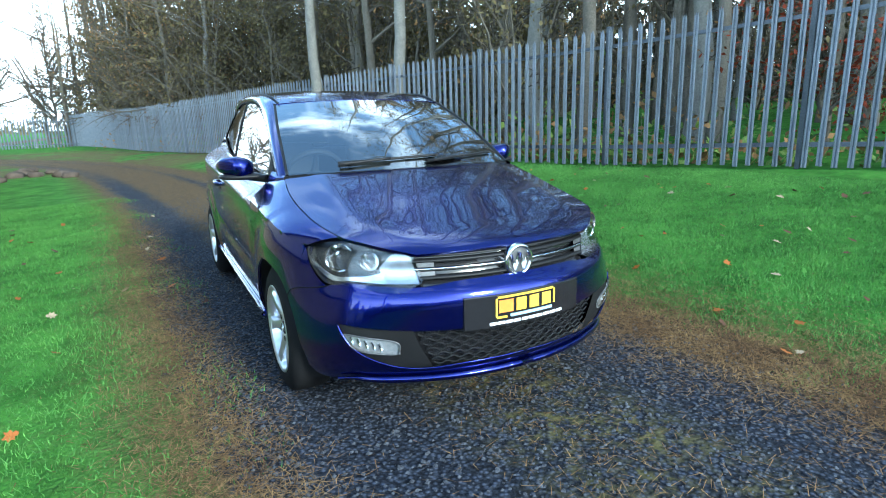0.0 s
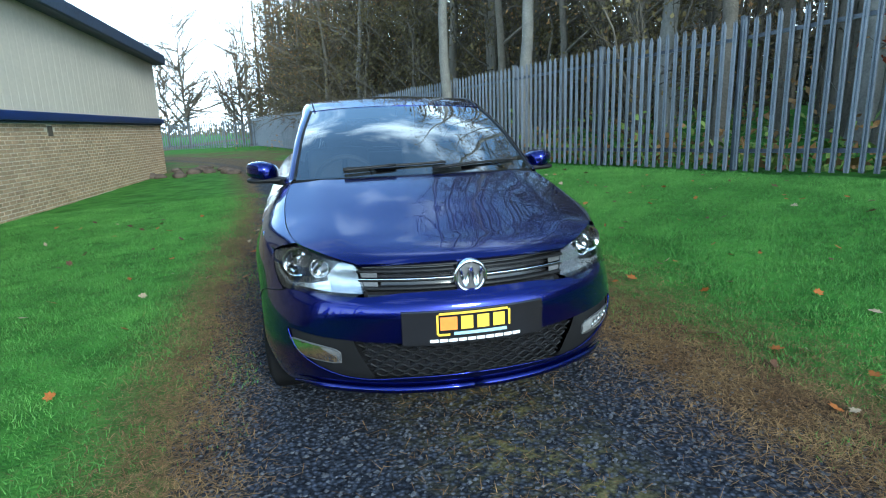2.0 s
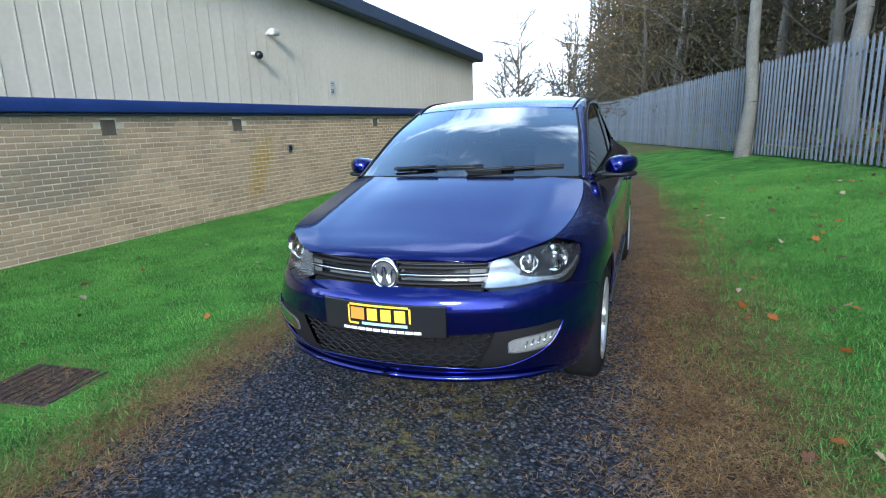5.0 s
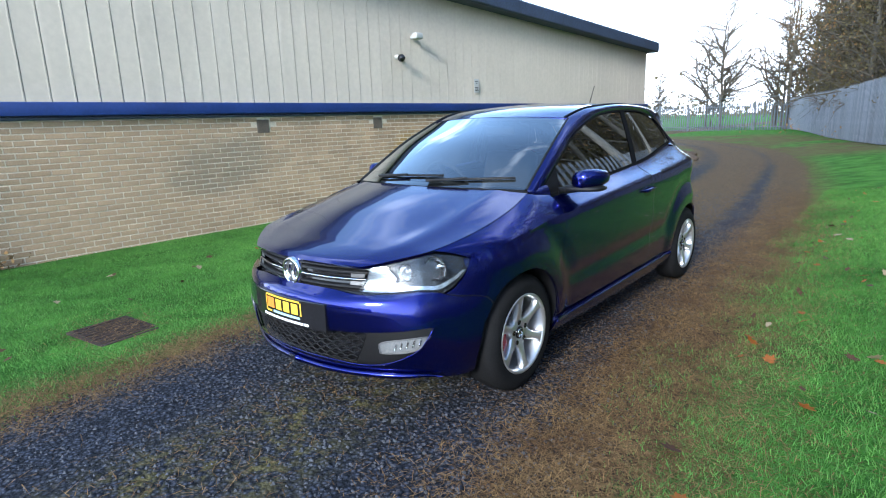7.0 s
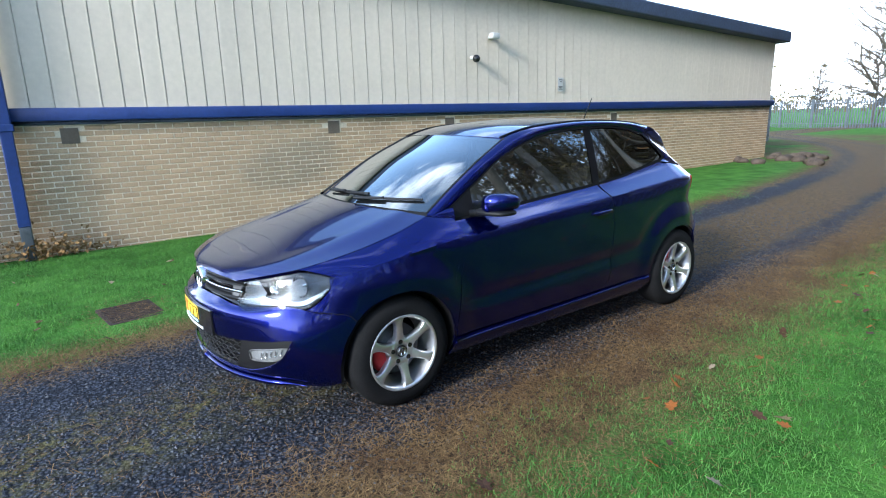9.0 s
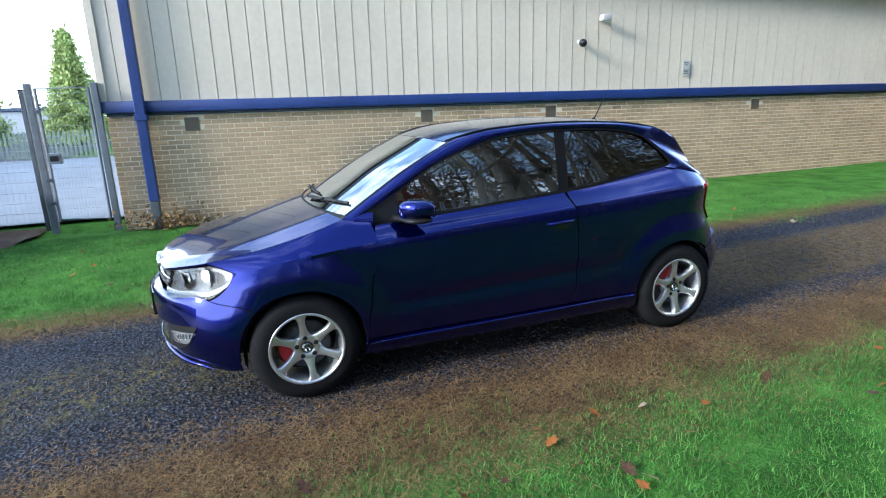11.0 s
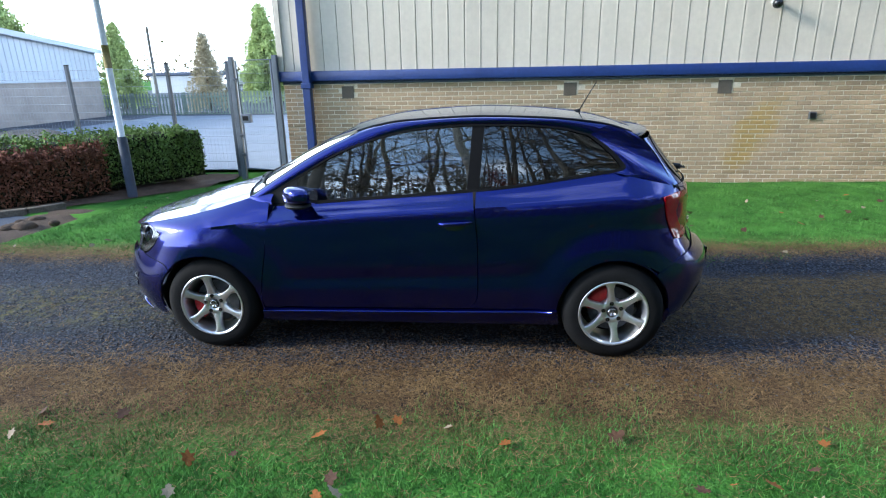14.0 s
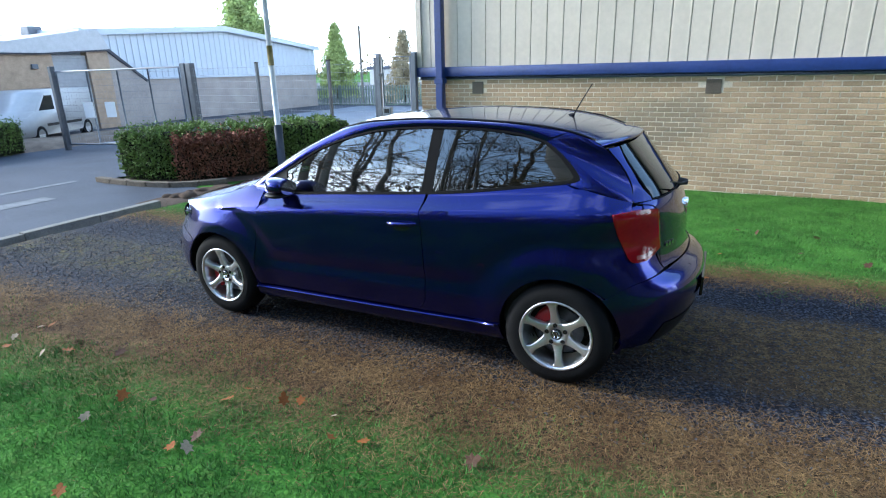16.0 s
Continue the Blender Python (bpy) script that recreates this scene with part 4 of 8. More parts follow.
        half_part("quarter_sail", [(cut(WIN_BOT, 0.328, 0.575), cut(WIN_TOP, 0.328, 0.575), 12, 6, -0.002)], BLACK_TRIM, car, side, "black sail panel at the mirror")
        half_part("middle_pillar", [(cut(WIN_BOT, 1.605, 1.675, 4), cut(WIN_TOP, 1.635, 1.705, 4), 4, 12, -0.003)], SEAL, car, side, "black middle pillar")
        lo = cut(WIN_BOT, 0.33, 2.44) + [(2.485, 1.127)]
        hi = cut(WIN_TOP, 0.33, 2.31)
        half_part("window_seal", [
            ([(y, z - 0.010) for y, z in lo], [(y, z + 0.006) for y, z in lo], 60, 1, 0.004),
            ([(y, z - 0.008) for y, z in hi], [(y, z + 0.003) for y, z in hi], 60, 1, 0.004),
            ([(2.42, 1.115), (2.482, 1.135), (2.474, 1.160), (2.402, 1.236), (2.305, 1.312)], [(2.425, 1.104), (2.510, 1.127), (2.502, 1.164), (2.422, 1.246), (2.315, 1.322)], 20, 1, 0.004),
        ], SEAL, car, side, "black rubber window seal")
        # wheel arch linings and lips
        for cy in (0.0, 2.47):
            lb2 = bmesh.new()
            ra = [(cy + 0.327 * math.cos(radians(a)), 0.305 + 0.327 * math.sin(radians(a))) for a in range(-18, 199, 9)]
            edge = []
            for y, z in ra:
                s = R(y, max(z, 0.2))[0] if y > CR else y
                q = skin(max(s, -0.34), max(z, 0.2))
                edge.append((side * (q[0] - 0.004), y, z))
            sheet(lb2, [edge, [(side * 0.50, y, z) for y, z in ra]])
            part("arch_liner", lb2, BLACK_TRIM, car, "black wheel arch lining")
            lb2 = bmesh.new()
            rim_a = [(cy + (ARC_R + 0.002) * math.cos(radians(a)), 0.305 + (ARC_R + 0.002) * math.sin(radians(a))) for a in range(-6, 190, 6)]
            rr = [skin(R(y, z)[0] if y > CR else max(y, -0.345), z, -0.004) for y, z in rim_a]
            tube(lb2, [(x * side - side * 0.006, y, z) for x, y, z in rr], 0.007, 6)
            part("arch_lip", lb2, PAINT, car)
        # mirror
        mir = bmesh.new()
        bmesh.ops.create_uvsphere(mir, u_segments=28, v_segments=16, radius=1.0)
        for v in mir.verts:
            x, y, z = v.co
            q = (abs(x) ** 3.0 + abs(y) ** 3.0 + abs(z) ** 3.0) ** (1 / 3.0)
            x, y, z = x / q, y / q, z / q
            taper = 1 - 0.20 * max(0, x)
            hgt = 0.060 if z > 0 else 0.052
            v.co = Vector(((0.838 + 0.090 * x) * side, 0.640 + 0.085 * y * taper - 0.014 * (1 - x * x) + 0.035 * max(0, x), 1.005 + hgt * z * taper + 0.010 * x))
        bmesh.ops.recalc_face_normals(mir, faces=mir.faces)
        mo = part("door_mirror", mir, PAINT, car, "body-coloured door mirror")
        st = bmesh.new()
        bmesh.ops.create_uvsphere(st, u_segments=24, v_segments=10, radius=1.0)
        for v in st.verts:
            x, y, z = v.co
            q = (abs(x) ** 3.0 + abs(y) ** 3.0 + abs(z) ** 3.0) ** (1 / 3.0)
            v.co = Vector(((0.815 + 0.112 * x / q) * side, 0.628 + 0.078 * y / q + 0.02 * x, 0.958 + 0.018 * z / q))
        tube(st, [(0.70 * side, 0.54, 0.945), (0.75 * side, 0.58, 0.950), (0.80 * side, 0.62, 0.955)], [0.022, 0.020, 0.016], 10)
        part("mirror_foot", st, BLACK_TRIM, mo, "black mirror base")
        mg = bmesh.new()
        bmesh.ops.create_circle(mg, cap_ends=True, segments=20, radius=1.0)
        for v in mg.verts:
            v.co = Vector(((0.834 + 0.072 * v.co.x) * side, 0.7275, 1.005 + 0.044 * v.co.y))
        part("mirror_glass", mg, CHROME, mo, "mirror glass", smooth=False)
    return car


car = build_car()


def lathe(bm, prof, n=32, axis="X"):
    """A turned shape: prof of (along the axis, radius)."""
    rows = []
    for a, r in prof:
        rows.append([(a, r * math.cos(k * math.tau / n), r * math.sin(k * math.tau / n)) if axis == "X" else (r * math.cos(k * math.tau / n), a, r * math.sin(k * math.tau / n)) for k in range(n + 1)])
    sheet(bm, rows)
    bmesh.ops.remove_doubles(bm, verts=bm.verts, dist=0.0002)
    bmesh.ops.recalc_face_normals(bm, faces=bm.faces)
    return bm


def car_front(car):
    A = -0.56
    up_bot = [(-1.30, 0.405), F(0.25, 0.406), F(0.43, 0.412), F(0.60, 0.424), (A, 0.438)]
    lip_top = [(-1.30, 0.258), F(0.25, 0.255), F(0.40, 0.246), F(0.52, 0.262), F(0.64, 0.325), (A, 0.436)]
    lip_bot = [(-1.30, 0.192), F(0.30, 0.190), F(0.55, 0.186), (A, 0.186)]
    top = [(-1.30, 0.588), F(0.25, 0.586), F(0.40, 0.573), F(0.55, 0.578), F(0.68, 0.588), (-0.475, 0.594)]
    bm = bmesh.new()
    patch(bm, up_bot, [(-1.30, 0.588), F(0.25, 0.586), F(0.40, 0.573), F(0.55, 0.578), (A, 0.590)], 36, 12)
    patch(bm, lip_bot, lip_top, 36, 10)
    patch(bm, [(A, 0.186), (A, 0.30), (A, 0.438), (A, 0.590)], [on_arc(0, 196), on_arc(0, 181), on_arc(0, 158), on_arc(0, 136.6)], 22, 10)
    patch(bm, [(A, 0.590), (-0.475, 0.592), (-0.36, 0.587), (-0.27, 0.568), on_arc(0, 136.6)], [(A, 0.590), (-0.45, 0.569), (-0.34, 0.547), (-0.28, 0.535), on_arc(0, 136.6)], 16, 3)
    bmesh.ops.remove_doubles(bm, verts=bm.verts, dist=0.0006)
    bmesh.ops.recalc_face_normals(bm, faces=bm.faces)
    bump = part("front_bumper", bm, PAINT, car, "body-coloured front bumper")
    # splitter edge
    bm = bmesh.new()
    for sg in (1, -1):
        tube(bm, [tuple(np.array(skin(s, 0.200, 0.016)) * np.array((sg, 1, 1))) for s in [-1.30 + 0.80 * k / 15 for k in range(16)]], [0.015] * 11 + [0.014, 0.012, 0.009, 0.006, 0.003], 8)
    part("splitter", bm, PAINT, bump)
    # joint between bumper and wing
    for sg in (1, -1):
        bm = tube(bmesh.new(), [tuple(np.array(skin(y, z, 0.0005)) * np.array((sg, 1, 1))) for y, z in spline([(-0.475, 0.592), (-0.36, 0.587), (-0.27, 0.568), on_arc(0, 136.6)], 14)], 0.0025, 5)
        part("bumper_joint", bm, SEAL, bump, "dark panel joint")
    # dark lower insert, set back
    bm = bmesh.new()
    patch(bm, [(-1.30, 0.25), F(0.40, 0.238), F(0.52, 0.255), F(0.64, 0.318), (A, 0.43)], [(-1.30, 0.412), F(0.43, 0.418), F(0.6, 0.43), (A, 0.445)], 30, 6, -0.045)
    part("grille_backing", bm, GLOSS_BLACK, bump, "dark space behind the lower grille")
    for sg in (1, -1):
        bm = bmesh.new()
        patch(bm, [F(0.375, 0.243), F(0.52, 0.262), F(0.64, 0.325), (A, 0.434)], [F(0.455, 0.412), F(0.52, 0.417), F(0.64, 0.428), (A, 0.438)], 24, 8, -0.010, mirror=False)
        for v in bm.verts:
            v.co.x *= sg
        part("fog_surround", bm, BLACK_TRIM, bump, "matt black fog lamp surround")
    # honeycomb: wavy bars with short links
    bm = bmesh.new()
    rows = 7
    for sg in (1, -1):
        for r in range(rows + 1):
            z = 0.262 + (0.405 - 0.262) * r / rows
            w = 0.375 + 0.075 * r / rows
            n = 26
            tube(bm, [tuple(np.array(skin(sx(w * k / n, z), z + (0.0045 if (k // 2 + r) % 2 else -0.0045), -0.020)) * np.array((sg, 1, 1))) for k in range(n + 1)], 0.0028, 4)
            if r < rows:
                z1 = 0.262 + (0.405 - 0.262) * (r + 1) / rows
                for k in range(0 if r % 2 else 2, n, 4):
                    a, b = skin(sx(w * (k + 1) / n, z), z, -0.020), skin(sx(w * (k + 1) / n, z1), z1, -0.020)
                    tube(bm, [(a[0] * sg, a[1], a[2]), (b[0] * sg, b[1], b[2])], 0.003, 4)
    part("lower_grille", bm, BLACK_TRIM, bump, "black honeycomb lower grille", smooth=False)
    bm = bmesh.new()
    for sg in (1, -1):
        tube(bm, [tuple(np.array(skin(s, z + 0.002, 0.001)) * np.array((sg, 1, 1))) for s, z in spline(lip_top, 40)], 0.004, 6)
    part("grille_trim", bm, PAINT, bump)
    # fog lamps
    for sg in (1, -1):
        fo = [F(0.500, 0.318), F(0.512, 0.368), F(0.64, 0.392), F(0.685, 0.396)]
        lowf = [F(0.500, 0.318), F(0.54, 0.316), F(0.64, 0.334), F(0.685, 0.396)]
        bm = bmesh.new()
        patch(bm, lowf, fo, 14, 5, 0.003, mirror=False)
        for v in bm.verts:
            v.co.x *= sg
        fl = part("fog_lamp", bm, LENS, car, "clear fog lamp lens")
        fl.visible_shadow = False
        bm = bmesh.new()
        patch(bm, lowf, fo, 14, 5, -0.006, mirror=False)
        for v in bm.verts:
            v.co.x *= sg
        part("fog_reflector", bm, FOG_SILVER, fl, "silver reflector")
        for k in range(5):
            q = 0.560 + 0.022 * k
            bm = tube(bmesh.new(), [tuple(np.array(skin(sx(q + 0.004 * j, 0.33), 0.332 + 0.006 * k + 0.016 * j, -0.003)) * np.array((sg, 1, 1))) for j in range(3)], 0.005, 6)
            part("reflector_rib", bm, CHROME, fl)
        bm = bmesh.new()
        tube(bm, [tuple(np.array(skin(s, z, 0.001)) * np.array((sg, 1, 1))) for s, z in spline(lowf + fo[::-1], 40)], 0.003, 6)
        part("fog_bezel", bm, DARK_METAL, fl, "grey lamp bezel")
    # upper grille
    bm = bmesh.new()
    patch(bm, [(-1.30, 0.580), F(0.25, 0.578), F(0.41, 0.566)], [(-1.30, 0.690), F(0.25, 0.690), F(0.43, 0.690)], 20, 6, -0.030)
    gr = part("upper_grille", bm, GLOSS_BLACK, car, "black upper grille")
    for z0, h, w0, w1, mt in ((0.600, 0.012, 0.0, 0.405, BLACK_TRIM), (0.635, 0.011, 0.0, 0.415, CHROME), (0.630, 0.012, 0.0, 0.414, BLACK_TRIM), (0.664, 0.012, 0.0, 0.42, BLACK_TRIM), (0.684, 0.010, 0.0, 0.425, BLACK_TRIM)):
        bm = bmesh.new()
        for sg in (1, -1):
            rows = []
            for k in range(17):
                s = sx(w0 + (w1 - w0) * k / 16, z0)
                hh = 0.0025 if mt is CHROME else h / 2
                ot = 0.004 if mt is CHROME else 0.0
                rows.append([tuple(np.array(skin(s, z0 + dz, o + ot)) * np.array((sg, 1, 1))) for dz, o in ((-hh, -0.03), (-hh, -0.004), (0, 0.0), (hh, -0.006), (hh, -0.03))])
            sheet(bm, rows, flip=sg < 0)
        part("grille_bar", bm, mt, gr, "thin chrome strip" if mt is CHROME else "")
    for sg in (1, -1):
        for z in (0.6175, 0.650):
            bm = bmesh.new()
            patch(bm, [F(0.345, z - 0.009), F(0.405, z - 0.009)], [F(0.345, z + 0.009), F(0.41, z + 0.009)], 6, 2, -0.004, mirror=False)
            for v in bm.verts:
                v.co.x *= sg
            part("grille_blank", bm, DARK_METAL, gr)
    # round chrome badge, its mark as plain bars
    bm = lathe(bmesh.new(), [(-0.70, 0.066), (-0.757, 0.066), (-0.764, 0.062), (-0.764, 0.053), (-0.756, 0.050)], 36, "Y")
    for v in bm.verts:
        v.co.z += 0.674
    badge = part("front_badge", bm, CHROME, car, "round chrome badge ring")
    bm = lathe(bmesh.new(), [(-0.754, 0.052), (-0.756, 0.0005)], 30, "Y")
    for v in bm.verts:
        v.co.z += 0.674
    part("badge_disc", bm, DARK_METAL, badge, "dark badge centre")
    for pts in (((-0.040, 0.028), (-0.020, -0.036)), ((-0.020, -0.036), (-0.002, 0.034)), ((0.002, 0.034), (0.020, -0.036)), ((0.040, 0.028), (0.020, -0.036))):
        bm = tube(bmesh.new(), [(x, -0.760, 0.674 + z) for x, z in pts], 0.0065, 6)
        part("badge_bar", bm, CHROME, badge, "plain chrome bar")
    # headlamps
    hl_low = [F(0.392, 0.588), F(0.49, 0.556), F(0.62, 0.575), (-0.48, 0.597), (-0.41, 0.638), (-0.335, 0.714)]
    hl_top = [F(0.415, 0.692), F(0.50, 0.713), F(0.585, 0.736), (-0.515, 0.752), (-0.40, 0.758), (-0.318, 0.742)]
    for sg in (1, -1):
        def hl(a, b, out, name, mt, parent, label, n=26, m=12):
            bm = bmesh.new()
            patch(bm, a, b, n, m, out, mirror=False)
            for v in bm.verts:
                v.co.x *= sg
            bmesh.ops.recalc_face_normals(bm, faces=bm.faces)
            return part(name, bm, mt, parent, label)

        lens = hl(hl_low, hl_top, 0.001, "headlamp", LENS, car, "clear wrap-round headlamp")
        lens.visible_shadow = False
        hl(hl_low, hl_top, -0.045, "headlamp_housing", LAMP_DARK, lens, "dark grey lamp housing")
        a, b = spline(hl_low, 24), spline(hl_top, 24)
        bm = bmesh.new()
        for ln in (a, b):
            sheet(bm, [[tuple(np.array(skin(*p, o)) * np.array((sg, 1, 1))) for p in ln] for o in (0.0, -0.045)])
        for p, q in ((a[0], b[0]), (a[-1], b[-1])):
            sheet(bm, [[tuple(np.array(skin(*(p + (q - p) * t), o)) * np.array((sg, 1, 1))) for t in (0, 0.5, 1)] for o in (0.0, -0.045)])
        part("headlamp_rim", bm, LAMP_DARK, lens, "satin lamp surround")
        # chrome sweep inside the inner half
        hl([F(0.408, 0.581), F(0.47, 0.580), F(0.53, 0.582)], [F(0.427, 0.680), F(0.475, 0.697), F(0.535, 0.640)], -0.014, "inner_panel", LAMP_MID, lens, "satin grey inner panel", 12, 8)
        hl([F(0.52, 0.582), F(0.62, 0.592), (-0.50, 0.604), (-0.42, 0.645), (-0.352, 0.695)], [F(0.525, 0.622), F(0.60, 0.608), (-0.515, 0.617), (-0.44, 0.653), (-0.365, 0.698)], -0.010, "chrome_sweep", LAMP_GREY, lens, "bright sweep along the lamp's foot", 20, 3)
        hl([F(0.475, 0.690), F(0.55, 0.702), F(0.62, 0.722)], [F(0.475, 0.698), F(0.55, 0.716), F(0.62, 0.735)], -0.008, "lamp_brow", LAMP_DARK, lens, "dark upper edge", 16, 2)
        for s, z, r in ((-0.495, 0.690, 0.054), (sx(0.575, 0.665), 0.664, 0.036)):
            c, o = np.array(skin(s, z, -0.012)), np.array(skin(s, z, -0.075))
            ax = Vector((c - o) * np.array((sg, 1, 1)))
            fwd = (Vector((0, -1, 0)) * 0.8 + ax.normalized() * 0.35).normalized()
            bm = lathe(bmesh.new(), [(0.030, r * 1.06), (0.030, r), (0.012, r * 0.86), (-0.006, r * 0.5), (-0.012, r * 0.16), (0.014, r * 0.16), (0.018, 0.0008)], 28, "X")
            rot = fwd.to_track_quat("X", "Z").to_matrix().to_4x4()
            bmesh.ops.transform(bm, matrix=Matrix.Translation(Vector((o + (c - o) * 0.55) * np.array((sg, 1, 1)))) @ rot, verts=bm.verts)
            part("lamp_bowl", bm, CHROME, lens, "chrome reflector bowl")
    # plate holder with the dealer's plate
    Y = -0.8285

    def bend(bm):
        # lay it round the bumper's curve
        for v in bm.verts:
            v.co.y += skin(sx(abs(v.co.x), 0.47), 0.47)[1] - 0.0095 - Y
            v.co.z += 0.022
        return bm

    pl = bmesh.new()
    sheet(pl, [[(-0.275 + 0.055 * k, y, z) for k in range(11)] for y, z in ((Y + 0.03, 0.414), (Y + 0.004, 0.412), (Y + 0.0015, 0.416), (Y + 0.0015, 0.541), (Y + 0.004, 0.545), (Y + 0.03, 0.543))])
    for x in (-0.275, 0.275):
        sheet(pl, [[(x, Y + 0.003, 0.412), (x, Y + 0.003, 0.545)], [(x, Y + 0.03, 0.412), (x, Y + 0.03, 0.545)]])
    bmesh.ops.recalc_face_normals(pl, faces=pl.faces)
    plate = part("number_plate_panel", bend(pl), GLOSS_BLACK, car, "black dealer plate with yellow mark", smooth=False)

    def bars(name, rects, mt, label, y=Y):
        bm = bmesh.new()
        for x0, z0, x1, z1 in rects:
            n = max(1, math.ceil((x1 - x0) / 0.04))
            xs = [x0 + (x1 - x0) * k / n for k in range(n + 1)]
            sheet(bm, [[(x, q, z) for x in xs] for q, z in ((y + 0.003, z0), (y - 0.001, z0), (y - 0.001, z1), (y + 0.003, z1))])
        bmesh.ops.recalc_face_normals(bm, faces=bm.faces)
        part(name, bend(bm), mt, plate, label, smooth=False)

    fx0, fx1, fz0, fz1 = -0.15, 0.135, 0.448, 0.537
    bars("mark_frame", [(fx0 + 0.01, fz1 - 0.008, fx1 - 0.01, fz1), (fx0, fz0 + 0.006, fx0 + 0.008, fz1 - 0.008), (fx1 - 0.008, fz0 + 0.02, fx1, fz1 - 0.008), (fx0 + 0.006, fz0, fx0 + 0.05, fz0 + 0.008)], YELLOW, "yellow frame")
    blk = []
    for k, x in enumerate((-0.118, -0.058, 0.004, 0.066)):
        blk += [(x - (0.018 if k == 0 else 0.0), 0.470, x + 0.046, 0.520)]
    for k, r in enumerate(blk):
        bars("mark_block", [r], ORANGE if k == 0 else YELLOW, "yellow block shape")
    bars("mark_strip", [(-0.085, 0.449, 0.12, 0.460)], CYAN_INK, "pale blue strip")
    for k in range(10):
        bars("mark_bar", [(-0.175 + k * 0.0355, 0.424, -0.175 + k * 0.0355 + 0.031, 0.435)], WHITE_INK, "white bar of unreadable writing")


def car_glass_roof(car):
    ws = [(x - 0.010, y, z - 0.002) for x, y, z in WS_LINE]
    bm = sheet(bmesh.new(), cross(ws, 24, (0.145, 0.095), (0.010, 0.020)))
    bmesh.ops.recalc_face_normals(bm, faces=bm.faces)
    g = part("windscreen", bm, GLASS_CLEAR, car, "clear sloping windscreen")
    g.visible_shadow = False
    # black border and seal
    for sg in (1, -1):
        bm = tube(bmesh.new(), [((x + 0.006) * sg, y, z - 0.002) for x, y, z in spline(ws, 24)], 0.009, 6)
        part("windscreen_seal", bm, BLACK_TRIM, g, "black windscreen seal")
    # cowl under the wipers
    n = 20
    rows = []
    for k in range(-n, n + 1):
        u = k / n
        w = 1 - u * u
        front = (0.668 * u, 0.265 - 0.14 * w - 0.01, 0.950 + 0.023 * (1 - abs(u) ** 2.3))
        back = (0.648 * u, 0.290 - 0.145 * w + 0.012, 0.979 + 0.010 * (1 - abs(u) ** 2.4) + 0.004)
        rows.append([front, ((front[0] + back[0]) / 2, (front[1] + back[1]) / 2, (front[2] + back[2]) / 2 - 0.008), back])
    bm = sheet(bmesh.new(), rows)
    part("cowl", bm, BLACK_TRIM, car, "black plastic scuttle")
    # roof
    rl = RAIL_LINE
    rows = []
    e = spline(rl, 40)
    for i, (x, y, z) in enumerate(e):
        t = i / 40
        rows.append([(x * k / 16, y - 0.095 * (1 - (k / 16) ** 2) * (1 - t) ** 3 + 0.045 * (1 - (k / 16) ** 2) * t ** 3, z + (0.020 + 0.010 * math.sin(math.pi * t)) * (1 - abs(k / 16) ** 2.4)) for k in range(-16, 17)])
    bm = sheet(bmesh.new(), rows)
    bmesh.ops.recalc_face_normals(bm, faces=bm.faces)
    roof = part("roof", bm, PAINT, car, "dark blue roof panel")
    so = roof.modifiers.new("thick", "SOLIDIFY")
    so.thickness, so.offset = 0.012, -1
    for sg in (1, -1):
        bm = tube(bmesh.new(), [(sg * (x * 0.955), y - 0.012 * (1 - i / 40) ** 3, z + 0.0065) for i, (x, y, z) in enumerate(e)], 0.005, 5)
        part("roof_seam", bm, BLACK_TRIM, roof, "black roof seam")
    # rear spoiler
    rows = []
    for k in range(-14, 15):
        u = k / 14
        x = 0.520 * u
        y0 = 2.560 + 0.045 * (1 - u * u)
        z0 = 1.320 + 0.020 * (1 - abs(u) ** 2.4)
        w = 0.040 + 0.090 * (1 - abs(u) ** 2.6)
        rows.append([(x, y0 - 0.006, z0 + 0.001), (x, y0 + 0.35 * w, z0 - 0.003), (x, y0 + 0.7 * w, z0 - 0.009), (x, y0 + 0.95 * w, z0 - 0.014), (x, y0 + w, z0 - 0.022), (x, y0 + 0.96 * w, z0 - 0.036), (x, y0 + 0.6 * w, z0 - 0.044), (x, y0 + 0.1 * w, z0 - 0.058)])
    bm = sheet(bmesh.new(), rows)
    bmesh.ops.recalc_face_normals(bm, faces=bm.faces)
    part("rear_spoiler", bm, PAINT, car, "body-coloured roof spoiler")
    # aerial
    bm = tube(bmesh.new(), [(0, 2.300, 1.398), (0, 2.312, 1.412), (0, 2.330, 1.424)], [0.022, 0.016, 0.006], 10)
    tube(bm, [(0, 2.325, 1.420), (0, 2.372, 1.505), (0, 2.428, 1.600)], [0.0045, 0.004, 0.003], 6)
    part("aerial", bm, BLACK_TRIM, roof, "black rod aerial")
    # wipers lie a little above the glass
    def on_glass(x, up, out):
        u = x / ws[0][0]
        y = 0.285 - 0.145 * (1 - u * u) + up
        return (x, y - out * 0.5, 0.976 + 0.62 * up + 0.010 * (1 - abs(u) ** 2.4) + out)

    for x0, x1, u0, u1 in ((-0.40, 0.14, 0.055, 0.075), (0.06, 0.56, 0.035, 0.075)):
        pts = [(x0 + (x1 - x0) * k / 10, u0 + (u1 - u0) * k / 10) for k in range(11)]
        bm = tube(bmesh.new(), [on_glass(x, u, 0.008) for x, u in pts], 0.0075, 6)
        tube(bm, [on_glass(x, u * (0.62 + 0.06 * k), 0.016) for k, (x, u) in enumerate(pts[:6])], 0.0085, 6)
        part("wiper", bm, BLACK_TRIM, car, "black windscreen wiper")


